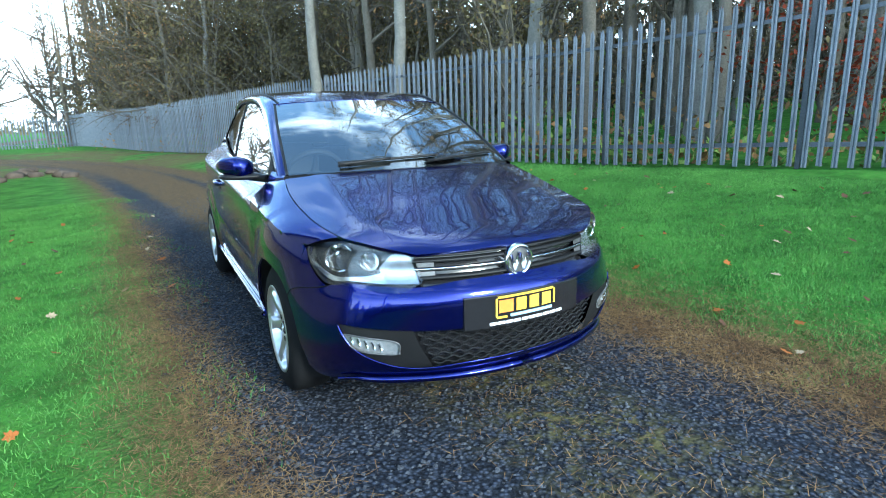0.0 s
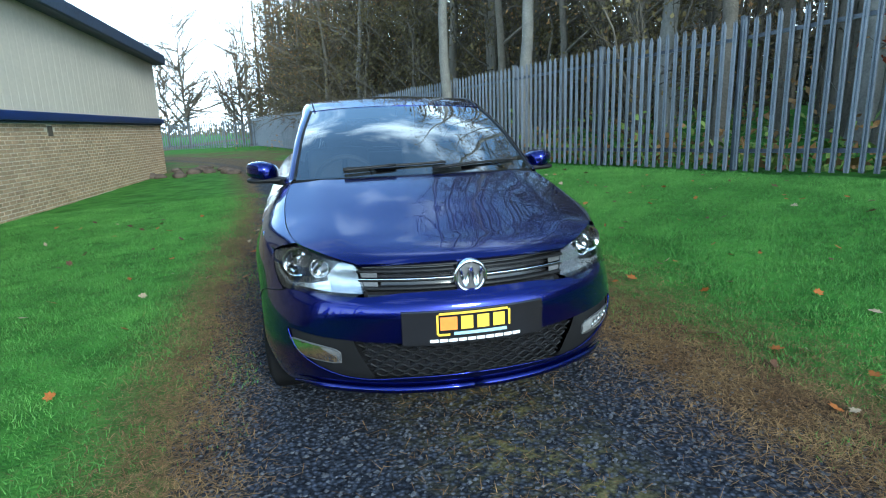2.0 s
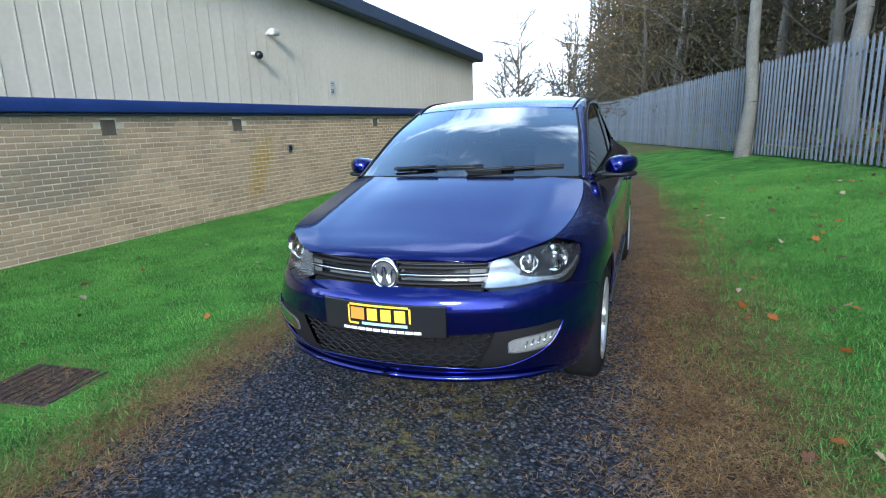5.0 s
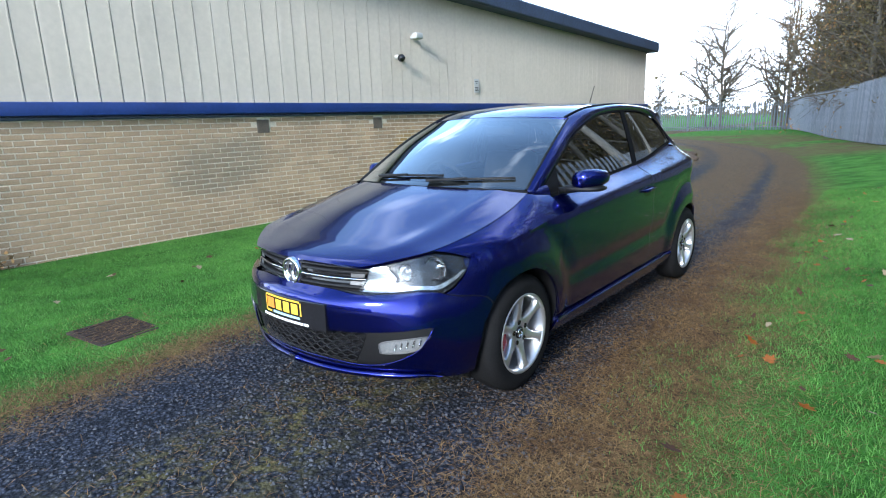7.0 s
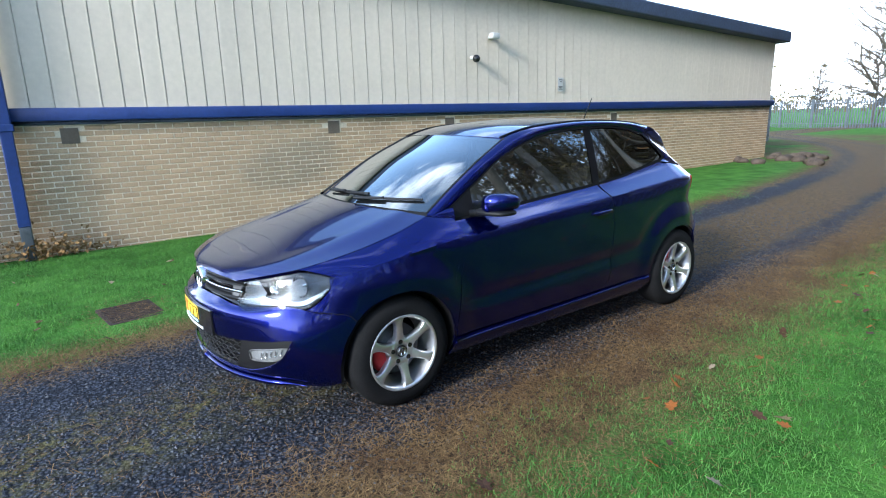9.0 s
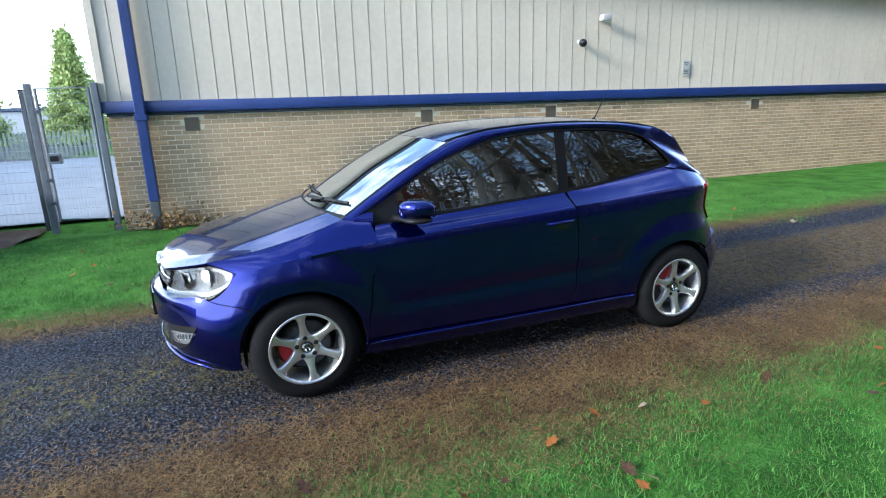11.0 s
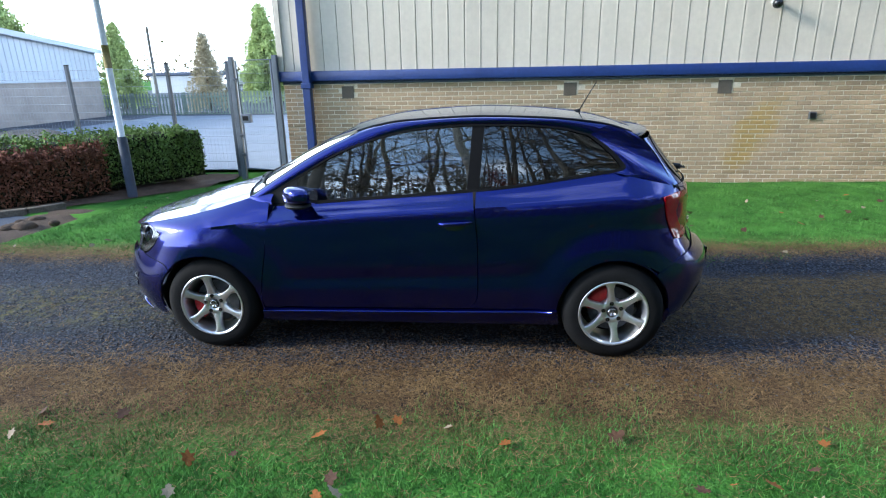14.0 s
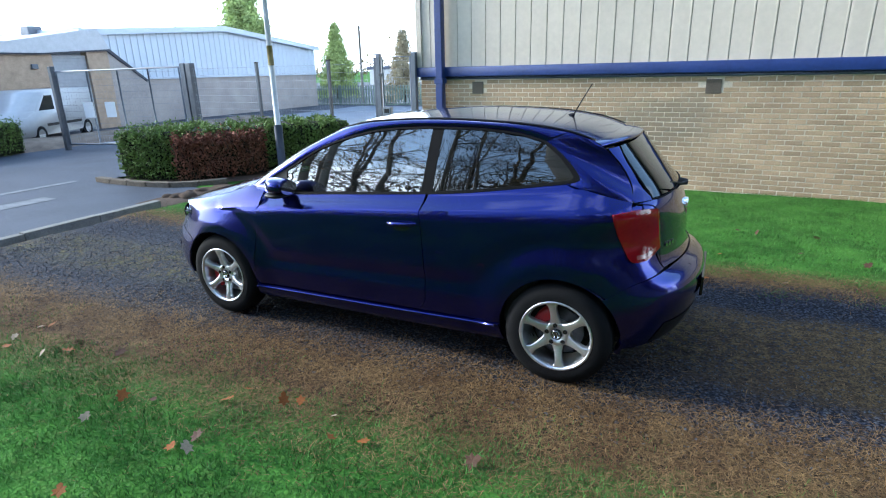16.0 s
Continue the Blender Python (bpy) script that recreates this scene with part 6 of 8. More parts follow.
def grow_tree(seed, height, lean=0.05, first=0.35, limbs=16, spread=0.30, twig_n=5, up=0.5, thick=1.0):
    """Branch prisms of a bare tree: trunk and limbs, twigs, and the twigs' ends."""
    rg = np.random.RandomState(seed)
    TV, TF, WV, WF, tips = [], [], [], [], []
    n = 12
    r_base = 0.0085 * height + 0.025
    pts = [np.array((0.0, 0.0, -0.3))]
    ax = rg.normal(0, lean, 2)
    for i in range(n):
        pts.append(np.array((ax[0] * height * ((i + 1) / n) ** 1.5 + rg.normal(0, 0.05), ax[1] * height * ((i + 1) / n) ** 1.5 + rg.normal(0, 0.05), height * (i + 1) / n)))
    rad = [r_base * (1 - 0.9 * (i / n) ** 0.8) + 0.006 for i in range(n + 1)]
    for i in range(n):
        prism(TV, TF, pts[i], pts[i + 1], rad[i] * (1.25 if i == 0 else 1), rad[i + 1], 9)

    def branch(p, d, L, r, lvl):
        steps = 4 if lvl < 2 else 3
        q = p
        for s in range(steps):
            d = d + rg.normal(0, 0.16, 3) + np.array((0, 0, 0.07 * up))
            d /= np.linalg.norm(d)
            e = q + d * L / steps
            r1 = r * (1 - 0.75 / steps)
            V, Fc = (TV, TF) if lvl == 0 else (WV, WF)
            prism(V, Fc, q, e, r * thick, r1 * thick, 5 if lvl == 0 else 3)
            if lvl < 2:
                for _ in range(2 if lvl == 0 else max(1, twig_n // 3)):
                    s2 = d + rg.normal(0, 0.75, 3)
                    s2 /= np.linalg.norm(s2)
                    branch(q + (e - q) * rg.rand(), s2, L * (0.5 if lvl == 0 else 0.5) * rg.uniform(0.6, 1.2), r1 * 0.55, lvl + 1)
            else:
                tips.append(e)
            q, r = e, r1

    for k in range(limbs):
        t = first + (1 - first) * (k + rg.rand()) / limbs
        j = min(int(t * n), n - 1)
        p = pts[j] + (pts[j + 1] - pts[j]) * (t * n - j)
        a = rg.rand() * math.tau
        d = np.array((math.cos(a), math.sin(a), up + rg.normal(0, 0.2)))
        d /= np.linalg.norm(d)
        branch(p, d, height * spread * (1.15 - 0.75 * t) * rg.uniform(0.7, 1.2), rad[j] * 0.42 + 0.004, 0)
    return TV, TF, WV, WF, np.array(tips)


def leaf_cards(points, per, size, jitter, seed):
    rg = np.random.RandomState(seed)
    p = np.repeat(points, per, axis=0) + rg.normal(0, jitter, (len(points) * per, 3))
    a = rg.normal(0, 1, p.shape)
    a /= np.linalg.norm(a, axis=1, keepdims=True)
    b = np.cross(a, rg.normal(0, 1, p.shape))
    b /= np.linalg.norm(b, axis=1, keepdims=True)
    s = size * rg.uniform(0.5, 1.3, (len(p), 1))
    v = np.stack([p - a * s, p + b * s * 0.55, p + a * s, p - b * s * 0.55], axis=1).reshape(-1, 3)
    f = np.arange(len(p) * 4).reshape(-1, 4)
    return v, f


def tree_proto(name, label, seed, height, bark, leaf, leaves, **kw):
    TV, TF, WV, WF, tips = grow_tree(seed, height, **kw)
    t = thing(name, label, "tree", "trees of the wood")
    raw("trunk", TV, TF, bark, t, smooth=True)
    tagged(raw("brushwood", WV, WF, TWIG, t), kind="stuff")
    if leaves and len(tips):
        rg = np.random.RandomState(seed + 9)
        pick = tips[rg.rand(len(tips)) < leaves]
        if len(pick):
            v, f = leaf_cards(pick, 4, 0.055, 0.16, seed)
            raw("crown", v, f, leaf, t)
    return t


def fence_to_world(u, v):
    """u along the palisade fence from its first near post, v into the wood."""
    return Vector((5.34 - 0.2540 * u + 0.9672 * v, 4.29 + 0.9672 * u + 0.2540 * v, 0))


def plant(proto, x, y, rot, sc, z=None):
    g = ground_z(x, y) if z is None else z
    ob = copy_thing(proto, Matrix.Identity(4))
    ob.matrix_basis = Matrix.Translation((x, y, g - 0.05)) @ Matrix.Rotation(rot, 4, "Z") @ Matrix.Scale(sc, 4)
    return ob


def build_wood():
    protos = [
        tree_proto("woodland_tree", "tall bare tree with pale trunk behind the fence", 11, 15.5, BARK_PALE, LEAF_OLIVE, 0.10, first=0.26, limbs=13, spread=0.20),
        tree_proto("woodland_tree", "slender bare tree with brown trunk and thin twigs", 12, 13.0, BARK, LEAF_DRY, 0.15, first=0.15, limbs=16, spread=0.25),
        tree_proto("woodland_tree", "bushy bare tree with spreading olive twigs", 13, 6.5, BARK, LEAF_OLIVE, 0.30, first=0.06, limbs=24, spread=0.40, up=0.8),
        tree_proto("woodland_tree", "thin sapling with dry brown leaves", 14, 5.0, BARK, LEAF_OLIVE, 0.28, first=0.12, limbs=16, spread=0.32, up=0.7),
        tree_proto("woodland_tree", "tall dark straight trunk with high crown", 15, 16.5, BARK, LEAF_OLIVE, 0.12, first=0.34, limbs=13, spread=0.18),
    ]
    rg = random.Random(21)
    # the pale trunks that stand out
    for x, y, k, s in ((2.9, 12.3, 0, 1.0), (4.55, 10.3, 0, 1.05), (6.3, 7.3, 0, 1.1), (8.3, 6.7, 4, 1.0), (8.0, 4.75, 0, 1.15), (8.6, 1.2, 0, 1.1), (9.0, -2.5, 4, 1.0), (8.8, -6.0, 0, 1.0)):
        plant(protos[k], x, y, rg.uniform(0, 6.28), s)
    count = 0
    tries = 0
    placed = []
    while count < 120 and tries < 4000:
        tries += 1
        u, v = rg.uniform(-22, 41), 1.3 + 24 * rg.random() ** 1.35
        if any((u - a) ** 2 + (v - b) ** 2 < 1.1 + 0.03 * v for a, b in placed):
            continue
        placed.append((u, v))
        p = fence_to_world(u, v)
        k = rg.choice((0, 1, 1, 2, 2, 3, 3, 4, 4)) if v < 8 else rg.choice((0, 1, 1, 2, 4, 4))
        plant(protos[k], p.x, p.y, rg.uniform(0, 6.28), rg.uniform(0.8, 1.2), z=0.5 if u < 8 else 0.2)
        count += 1
    # tall stems close behind the near stretch
    for i in range(30):
        u, v = rg.uniform(-15, 15), 1.5 + 8 * rg.random()
        p = fence_to_world(u, v)
        plant(protos[rg.choice((0, 1, 1, 4, 4))], p.x, p.y, rg.uniform(0, 6.28), rg.uniform(0.75, 1.1), z=0.45)
    # thicker, bushier edge further along the fence
    for i in range(70):
        u, v = rg.uniform(7, 43), 1.0 + 9 * rg.random() ** 1.3
        p = fence_to_world(u, v)
        plant(protos[rg.choice((1, 2, 2, 3, 3, 2))], p.x, p.y, rg.uniform(0, 6.28), rg.uniform(0.95, 1.5), z=0.2)
    # tall close-set trees at the far end, hiding the sky
    for i in range(64):
        u, v = rg.uniform(20, 44), 0.8 + 9 * rg.random() ** 1.2
        p = fence_to_world(u, v)
        plant(protos[rg.choice((0, 1, 1, 1, 4))], p.x, p.y, rg.uniform(0, 6.28), rg.uniform(0.75, 1.05), z=0.1)
    for i in range(26):
        u, v = rg.uniform(41, 50), -0.6 + 7 * rg.random()
        p = fence_to_world(u, v)
        plant(protos[rg.choice((1, 1, 2, 3, 4))], p.x, p.y, rg.uniform(0, 6.28), rg.uniform(0.7, 1.1), z=0.0)
    for pr in protos:
        pr.matrix_basis = Matrix.Translation(fence_to_world(rg.uniform(0, 30), rg.uniform(9, 14)) + Vector((0, 0, 0.3)))
    # young copper beech behind the near end of the fence
    t = tree_proto("young_beech", "young beech holding copper-red autumn leaves", 31, 3.6, BARK, LEAF_RED, 0.0, first=0.08, limbs=14, spread=0.36, up=0.5)
    TV, TF, WV, WF, tips = grow_tree(31, 3.6, first=0.08, limbs=14, spread=0.36, up=0.5)
    v, f = leaf_cards(tips[::2], 3, 0.045, 0.12, 7)
    raw("crown", v, f, LEAF_RED, t)
    t.matrix_basis = Matrix.Translation((7.4, 2.1, 0.45))
    tagged(t, group="")
    # undergrowth and litter on the wood's floor
    rs = np.random.RandomState(5)
    n = 26000
    u, v = rs.uniform(-22, 40, n), 0.25 + 20 * rs.rand(n) ** 1.7
    h = np.abs(rs.normal(0, 1, n)) * (0.10 + 0.55 * (rs.rand(n) < 0.35)) * np.minimum(1, 0.3 + v / 4)
    base = np.where(u < 8, 0.45, 0.15)
    x, y = 5.34 - 0.2540 * u + 0.9672 * v, 4.29 + 0.9672 * u + 0.2540 * v
    pts = np.stack([x, y, base + 0.02 + h], axis=1)
    for name, sel, mt, lab in (("leaf_litter", slice(0, 12000), LEAF_DRY, "brown leaf litter and dead bracken on the wood floor"), ("undergrowth", slice(12000, 26000), LEAF_GREEN, "low green bramble undergrowth among the trunks")):
        vv, ff = leaf_cards(pts[sel], 2, 0.09, 0.10, 3)
        tagged(raw(name, vv, ff, mt), lab, "undergrowth", kind="stuff")
    # dead branches fallen against each other
    V, Fc = [], []
    for i in range(260):
        uu, vw = rs.uniform(-16, 30), rs.uniform(0.5, 7)
        p = np.array(fence_to_world(uu, vw)) + np.array((0, 0, 0.45 if uu < 8 else 0.2))
        d = rs.normal(0, 1, 3) * np.array((1, 1, 0.45))
        d[2] = abs(d[2])
        d /= np.linalg.norm(d)
        q = p + d * rs.uniform(0.5, 2.2)
        prism(V, Fc, p, q, 0.012, 0.004, 4)
    tagged(raw("fallen_branches", V, Fc, BARK_PALE), "thin dead branches lying in the wood", "branches", kind="stuff")
    # depth of the wood: many thin stems far in
    V, Fc = [], []
    for i in range(900):
        uu, vw = rs.uniform(-30, 46), rs.uniform(14, 42)
        p = np.array(fence_to_world(uu, vw)) + np.array((0, 0, 0.2))
        hgt = rs.uniform(4, 10)
        q = p + np.array((rs.normal(0, 0.5), rs.normal(0, 0.5), hgt))
        prism(V, Fc, p, q, rs.uniform(0.05, 0.16), 0.02, 5)
    tagged(raw("far_trunks", V, Fc, BARK), "many thin dark trunks deep in the wood", "trees", kind="stuff")
    n = 60000
    u, v = rs.uniform(-34, 48, n), rs.uniform(14, 44, n)
    z = rs.gamma(2.0, 2.3, n)
    x, y = 5.34 - 0.2540 * u + 0.9672 * v, 4.29 + 0.9672 * u + 0.2540 * v
    vv, ff = leaf_cards(np.stack([x, y, z], axis=1), 1, 0.30, 0.3, 8)
    tagged(raw("far_foliage", vv, ff, LEAF_DIM), "dim olive-brown foliage deep in the wood", "trees", kind="stuff")
    return protos


wood = build_wood()


# ---- far end of the track ----
def build_far_end():
    # second palisade run across the field
    f = thing("far_fence", "far palisade fence across the end of the field", "fence")
    a, b = Vector((-4.6, 42.2, 0.0)), Vector((-46.0, 58.0, 0.0))
    d = (b - a).normalized()
    L = (b - a).length
    V, Fc = [], []
    n = int(L / 0.2)
    for i in range(n):
        p = a + d * (i + 0.5) * 0.2
        q0 = len(V)
        for s in (-0.045, 0.045):
            V += [tuple(p + d * s + Vector((0, 0, z))) for z in (0.0, 1.95)]
        V.append(tuple(p + Vector((0, 0, 2.05))))
        Fc += [(q0, q0 + 2, q0 + 3, q0 + 1)]
        Fc += [(q0 + 1, q0 + 3, q0 + 4, q0 + 4)]
    me = bpy.data.meshes.new("paling")
    me.from_pydata(V, [], [tuple(dict.fromkeys(q)) for q in Fc])
    me.materials.append(GALV_DARK)
    ob = new("paling", me)
    ob.parent = f
    tagged(ob, kind="stuff")
    for k in range(int(L / 2.75)):
        p = a + d * 2.75 * k
        part("post", boxbm(p.x - 0.05, p.y - 0.05, -0.2, p.x + 0.05, p.y + 0.05, 2.1), GALV_DARK, f, smooth=False)
    for z in (0.3, 1.75, 2.35):
        part("rail" if z < 2 else "top_wire", tube(bmesh.new(), [a + Vector((0, 0, z)), b + Vector((0, 0, z))], 0.03, 5), GALV_DARK, f)
    # steel panel by the hall's far corner
    g = thing("steel_fence_panel", "tall grey steel fence panel by the hall's far corner", "fence")
    p, q = Vector((-7.2, 21.0, -0.05)), Vector((-9.6, 27.5, -0.05))
    dd = (q - p).normalized()
    me = bpy.data.meshes.new("pale")
    vv, ffc = pale_mesh(2.15)
    me.from_pydata(vv, [], ffc)
    me.materials.append(GALV)
    k = 0
    while k * 0.16 < (q - p).length:
        ob = new("pale", me)
        ob.parent = g
        ob.matrix_basis = Matrix.Translation(p + dd * 0.16 * k) @ Matrix.Rotation(math.atan2(dd.y, dd.x), 4, "Z")
        k += 1
    for z in (0.3, 1.8):
        part("rail", tube(bmesh.new(), [p + Vector((0, 0, z)), q + Vector((0, 0, z))], 0.03, 5), GALV_DARK, g)
    # rubble at the track's edge
    rs = random.Random(3)
    for i in range(16):
        x, y = -4.3 + rs.gauss(0, 0.7), 17.4 + rs.gauss(0, 0.9)
        bm = bmesh.new()
        bmesh.ops.create_icosphere(bm, subdivisions=2, radius=rs.uniform(0.10, 0.26))
        for v in bm.verts:
            v.co *= 1 + 0.35 * noise.noise(v.co * 6 + Vector((i * 3.1, 0, 0)))
            v.co.z *= 0.55
        ob = part("rubble_stone", bm, mat("rubble_earth", (0.13, 0.10, 0.08), rough=0.95, vary=0.4, fine=40, bump=0.01) if i == 0 else bpy.data.materials["rubble_earth"])
        ob.matrix_basis = Matrix.Translation((x, y, ground_z(x, y) + 0.04)) @ Matrix.Rotation(rs.uniform(0, 6), 4, "Z")
        tagged(ob, "rough brown rubble lump beside the track", "rubble", "rubble heap")
    # bare trees beyond the far fence
    for k, (x, y, s, h) in enumerate(((-10.5, 47.5, 41, 11), (-6.5, 49.0, 42, 10), (-14.0, 56.0, 43, 9), (-22.0, 66.0, 44, 6))):
        t = tree_proto("bare_tree", "bare winter tree standing beyond the far fence", s, h, BARK, LEAF_DRY, 0.0, first=0.14, limbs=34, spread=0.46, up=0.6, twig_n=9, thick=2.2)
        t.matrix_basis = Matrix.Translation((x, y, 0))
        tagged(t, group="bare trees beyond the field")
    # low far skyline
    rsn = np.random.RandomState(17)
    n = 26000
    ang = rsn.uniform(0, math.tau, n)
    R = rsn.uniform(190, 260, n)
    z = rsn.gamma(2.0, 1.6, n) * (0.6 + 0.5 * np.sin(ang * 9) ** 2)
    vv, ff = leaf_cards(np.stack([R * np.cos(ang), R * np.sin(ang), z], axis=1), 1, 0.75, 0.5, 4)
    tagged(raw("far_woods", vv, ff, LEAF_OLIVE), "low grey-green line of distant trees", "trees", kind="stuff")


build_far_end()


# ---- car park, hedge, gates and the warehouse beyond ----
ASPHALT = mat("worn_asphalt", (0.095, 0.108, 0.14), rough=0.7, vary=0.3, scale=1.2, fine=80, bump=0.004)
YARD = mat("pale_yard_concrete", (0.30, 0.34, 0.41), rough=0.75, vary=0.2, scale=0.8, fine=60, bump=0.003)
MESH_WIRE = mat("mesh_wire", (0.50, 0.54, 0.58), rough=0.5, metal=0.2, vary=0.15)
PALE_CLAD = mat("pale_blue_cladding", (0.80, 0.88, 1.0), rough=0.5, vary=0.06, scale=0.6)
GREY_BRICK = mat("grey_brown_brick", (0.60, 0.54, 0.51), rough=0.9, vary=0.2, scale=1.5, fine=30, bump=0.004)
WHITE_PAINT = mat("white_paint", (0.72, 0.74, 0.76), rough=0.35, vary=0.06, coat=0.4)


BED_KERB = mat("dirty_bed_kerb", (0.20, 0.165, 0.13), rough=0.95, vary=0.4, scale=5, fine=60, bump=0.006)


def build_paving():
    V = [(-2.95, -4.06, -0.10), (60, -4.06, -0.10), (60, -6.9, -0.10), (-2.95, -6.9, -0.10),
         (-80, -6.9, -0.10), (-80, -90, -0.10), (60, -90, -0.10),
         (-6.75, -6.9, -0.10), (-6.75, 30, -0.10), (-22.5, 30, -0.10), (-22.5, -6.9, -0.10)]
    me = bpy.data.meshes.new("pavement")
    me.from_pydata(V, [], [(3, 2, 1, 0), (4, 5, 6, 2, 3, 7, 10)])
    me.materials.append(ASPHALT)
    ob = new("pavement", me)
    tagged(ob, "worn dark asphalt of the car park", "pavement", kind="structure")
    me = bpy.data.meshes.new("yard")
    me.from_pydata([(-22.5, -14.5, -0.094), (-6.75, -14.5, -0.094), (-6.75, 30, -0.094), (-22.5, 30, -0.094)], [], [(0, 1, 2, 3)])
    me.materials.append(YARD)
    tagged(new("yard", me), "pale blue-grey concrete yard behind the hall", "pavement", kind="structure")
    # painted bay lines
    w = mat("worn_road_paint", (0.26, 0.27, 0.29), rough=0.8, vary=0.35, scale=6)
    for x0, y0, x1, y1 in ((-1.5, -6.4, 0.9, -6.05), (-2.6, -7.4, 2.0, -7.25)):
        tagged(part("road_marking", boxbm(x0, y0, -0.099, x1, y1, -0.095), w, smooth=False), "worn pale painted line on the asphalt", "marking", kind="structure")
    # flush concrete edging, in lengths
    x = -1.75
    k = 0
    while x < 9:
        bm = boxbm(x + 0.004, -4.10, -0.22, x + 0.91, -3.98, 0.0, bevel=0.008)
        ob = part("kerb", bm, CONCRETE, smooth=False)
        ob.matrix_basis = Matrix.Translation((0, 0, -0.012 + 0.006 * math.sin(k * 2.1)))
        tagged(ob, "flush grey concrete edging along the gravel", "kerb", "concrete edging", kind="structure")
        x += 0.915
        k += 1
    # kerb round the hedge bed
    pts = spline([(-2.75, -6.9), (-2.70, -6.2), (-2.75, -5.4), (-2.95, -4.85), (-3.45, -4.45)], 6)
    for a, b in zip(pts, pts[1:]):
        d = Vector((*(b - a), 0))
        L = d.length
        bm = boxbm(0.003, -0.06, -0.2, L - 0.003, 0.06, 0.09, bevel=0.012)
        ob = part("kerb", bm, BED_KERB, smooth=False)
        ob.matrix_basis = Matrix.Translation((a[0], a[1], -0.105)) @ Matrix.Rotation(math.atan2(d.y, d.x), 4, "Z")
        tagged(ob, "grey concrete kerb round the hedge bed", "kerb", "hedge bed kerb", kind="structure")
    # soil of the bed
    bm = bmesh.new()
    rows = []
    for i in range(15):
        t = i / 14
        fx, fy = spline([(-2.8, -6.8), (-2.85, -5.4), (-3.5, -4.55), (-4.5, -3.95), (-5.6, -3.4)], 14)[i]
        bx, by = -6.6, -6.8 + 3.6 * t
        rows.append([(fx + (bx - fx) * k / 8, fy + (by - fy) * k / 8, ground_z(fx + (bx - fx) * k / 8, fy + (by - fy) * k / 8) + 0.012 + 0.05 * math.sin(math.pi * k / 8) + 0.02 * noise.noise((i * 0.7, k * 0.9, 1))) for k in range(9)])
    sheet(bm, rows)
    soil = mat("bed_soil", (0.13, 0.09, 0.065), rough=0.95, vary=0.4, scale=5, fine=60, bump=0.01)
    tagged(part("planting_bed", bm, soil), "bare brown soil of the hedge bed", "soil", kind="structure")
    # trodden earth where the lawn meets the asphalt
    rows = []
    for i in range(16):
        x = -3.3 + 0.105 * i
        e = 0.06 * noise.noise((i * 0.6, 3, 0))
        zg = ground_z(x, -3.85)
        rows.append([(x, -4.55 + e, -0.098), (x, -4.35 + e, -0.085 + 0.2 * e), (x, -4.1, 0.5 * (zg - 0.085) + 0.012), (x, -3.95 + e, zg + 0.010), (x, -3.80 + e, zg - 0.01)])
    bm = sheet(bmesh.new(), rows)
    bmesh.ops.recalc_face_normals(bm, faces=bm.faces)
    tagged(part("earth_edge", bm, soil), "trodden brown earth at the lawn's corner", "soil", kind="structure")
    rs = random.Random(8)
    for i in range(9):
        bm = bmesh.new()
        bmesh.ops.create_icosphere(bm, subdivisions=2, radius=rs.uniform(0.06, 0.15))
        for v in bm.verts:
            v.co *= 1 + 0.4 * noise.noise(v.co * 9 + Vector((i * 2.7, 0, 0)))
            v.co.z *= 0.6
        ob = part("earth_lump", bm, soil)
        x, y = -2.45 + rs.gauss(0, 0.28), -4.35 + rs.gauss(0, 0.16)
        ob.matrix_basis = Matrix.Translation((x, y, ground_z(x, y) + 0.05))
        tagged(ob, "dark broken earth lump at the bed's corner", "earth", "broken earth")


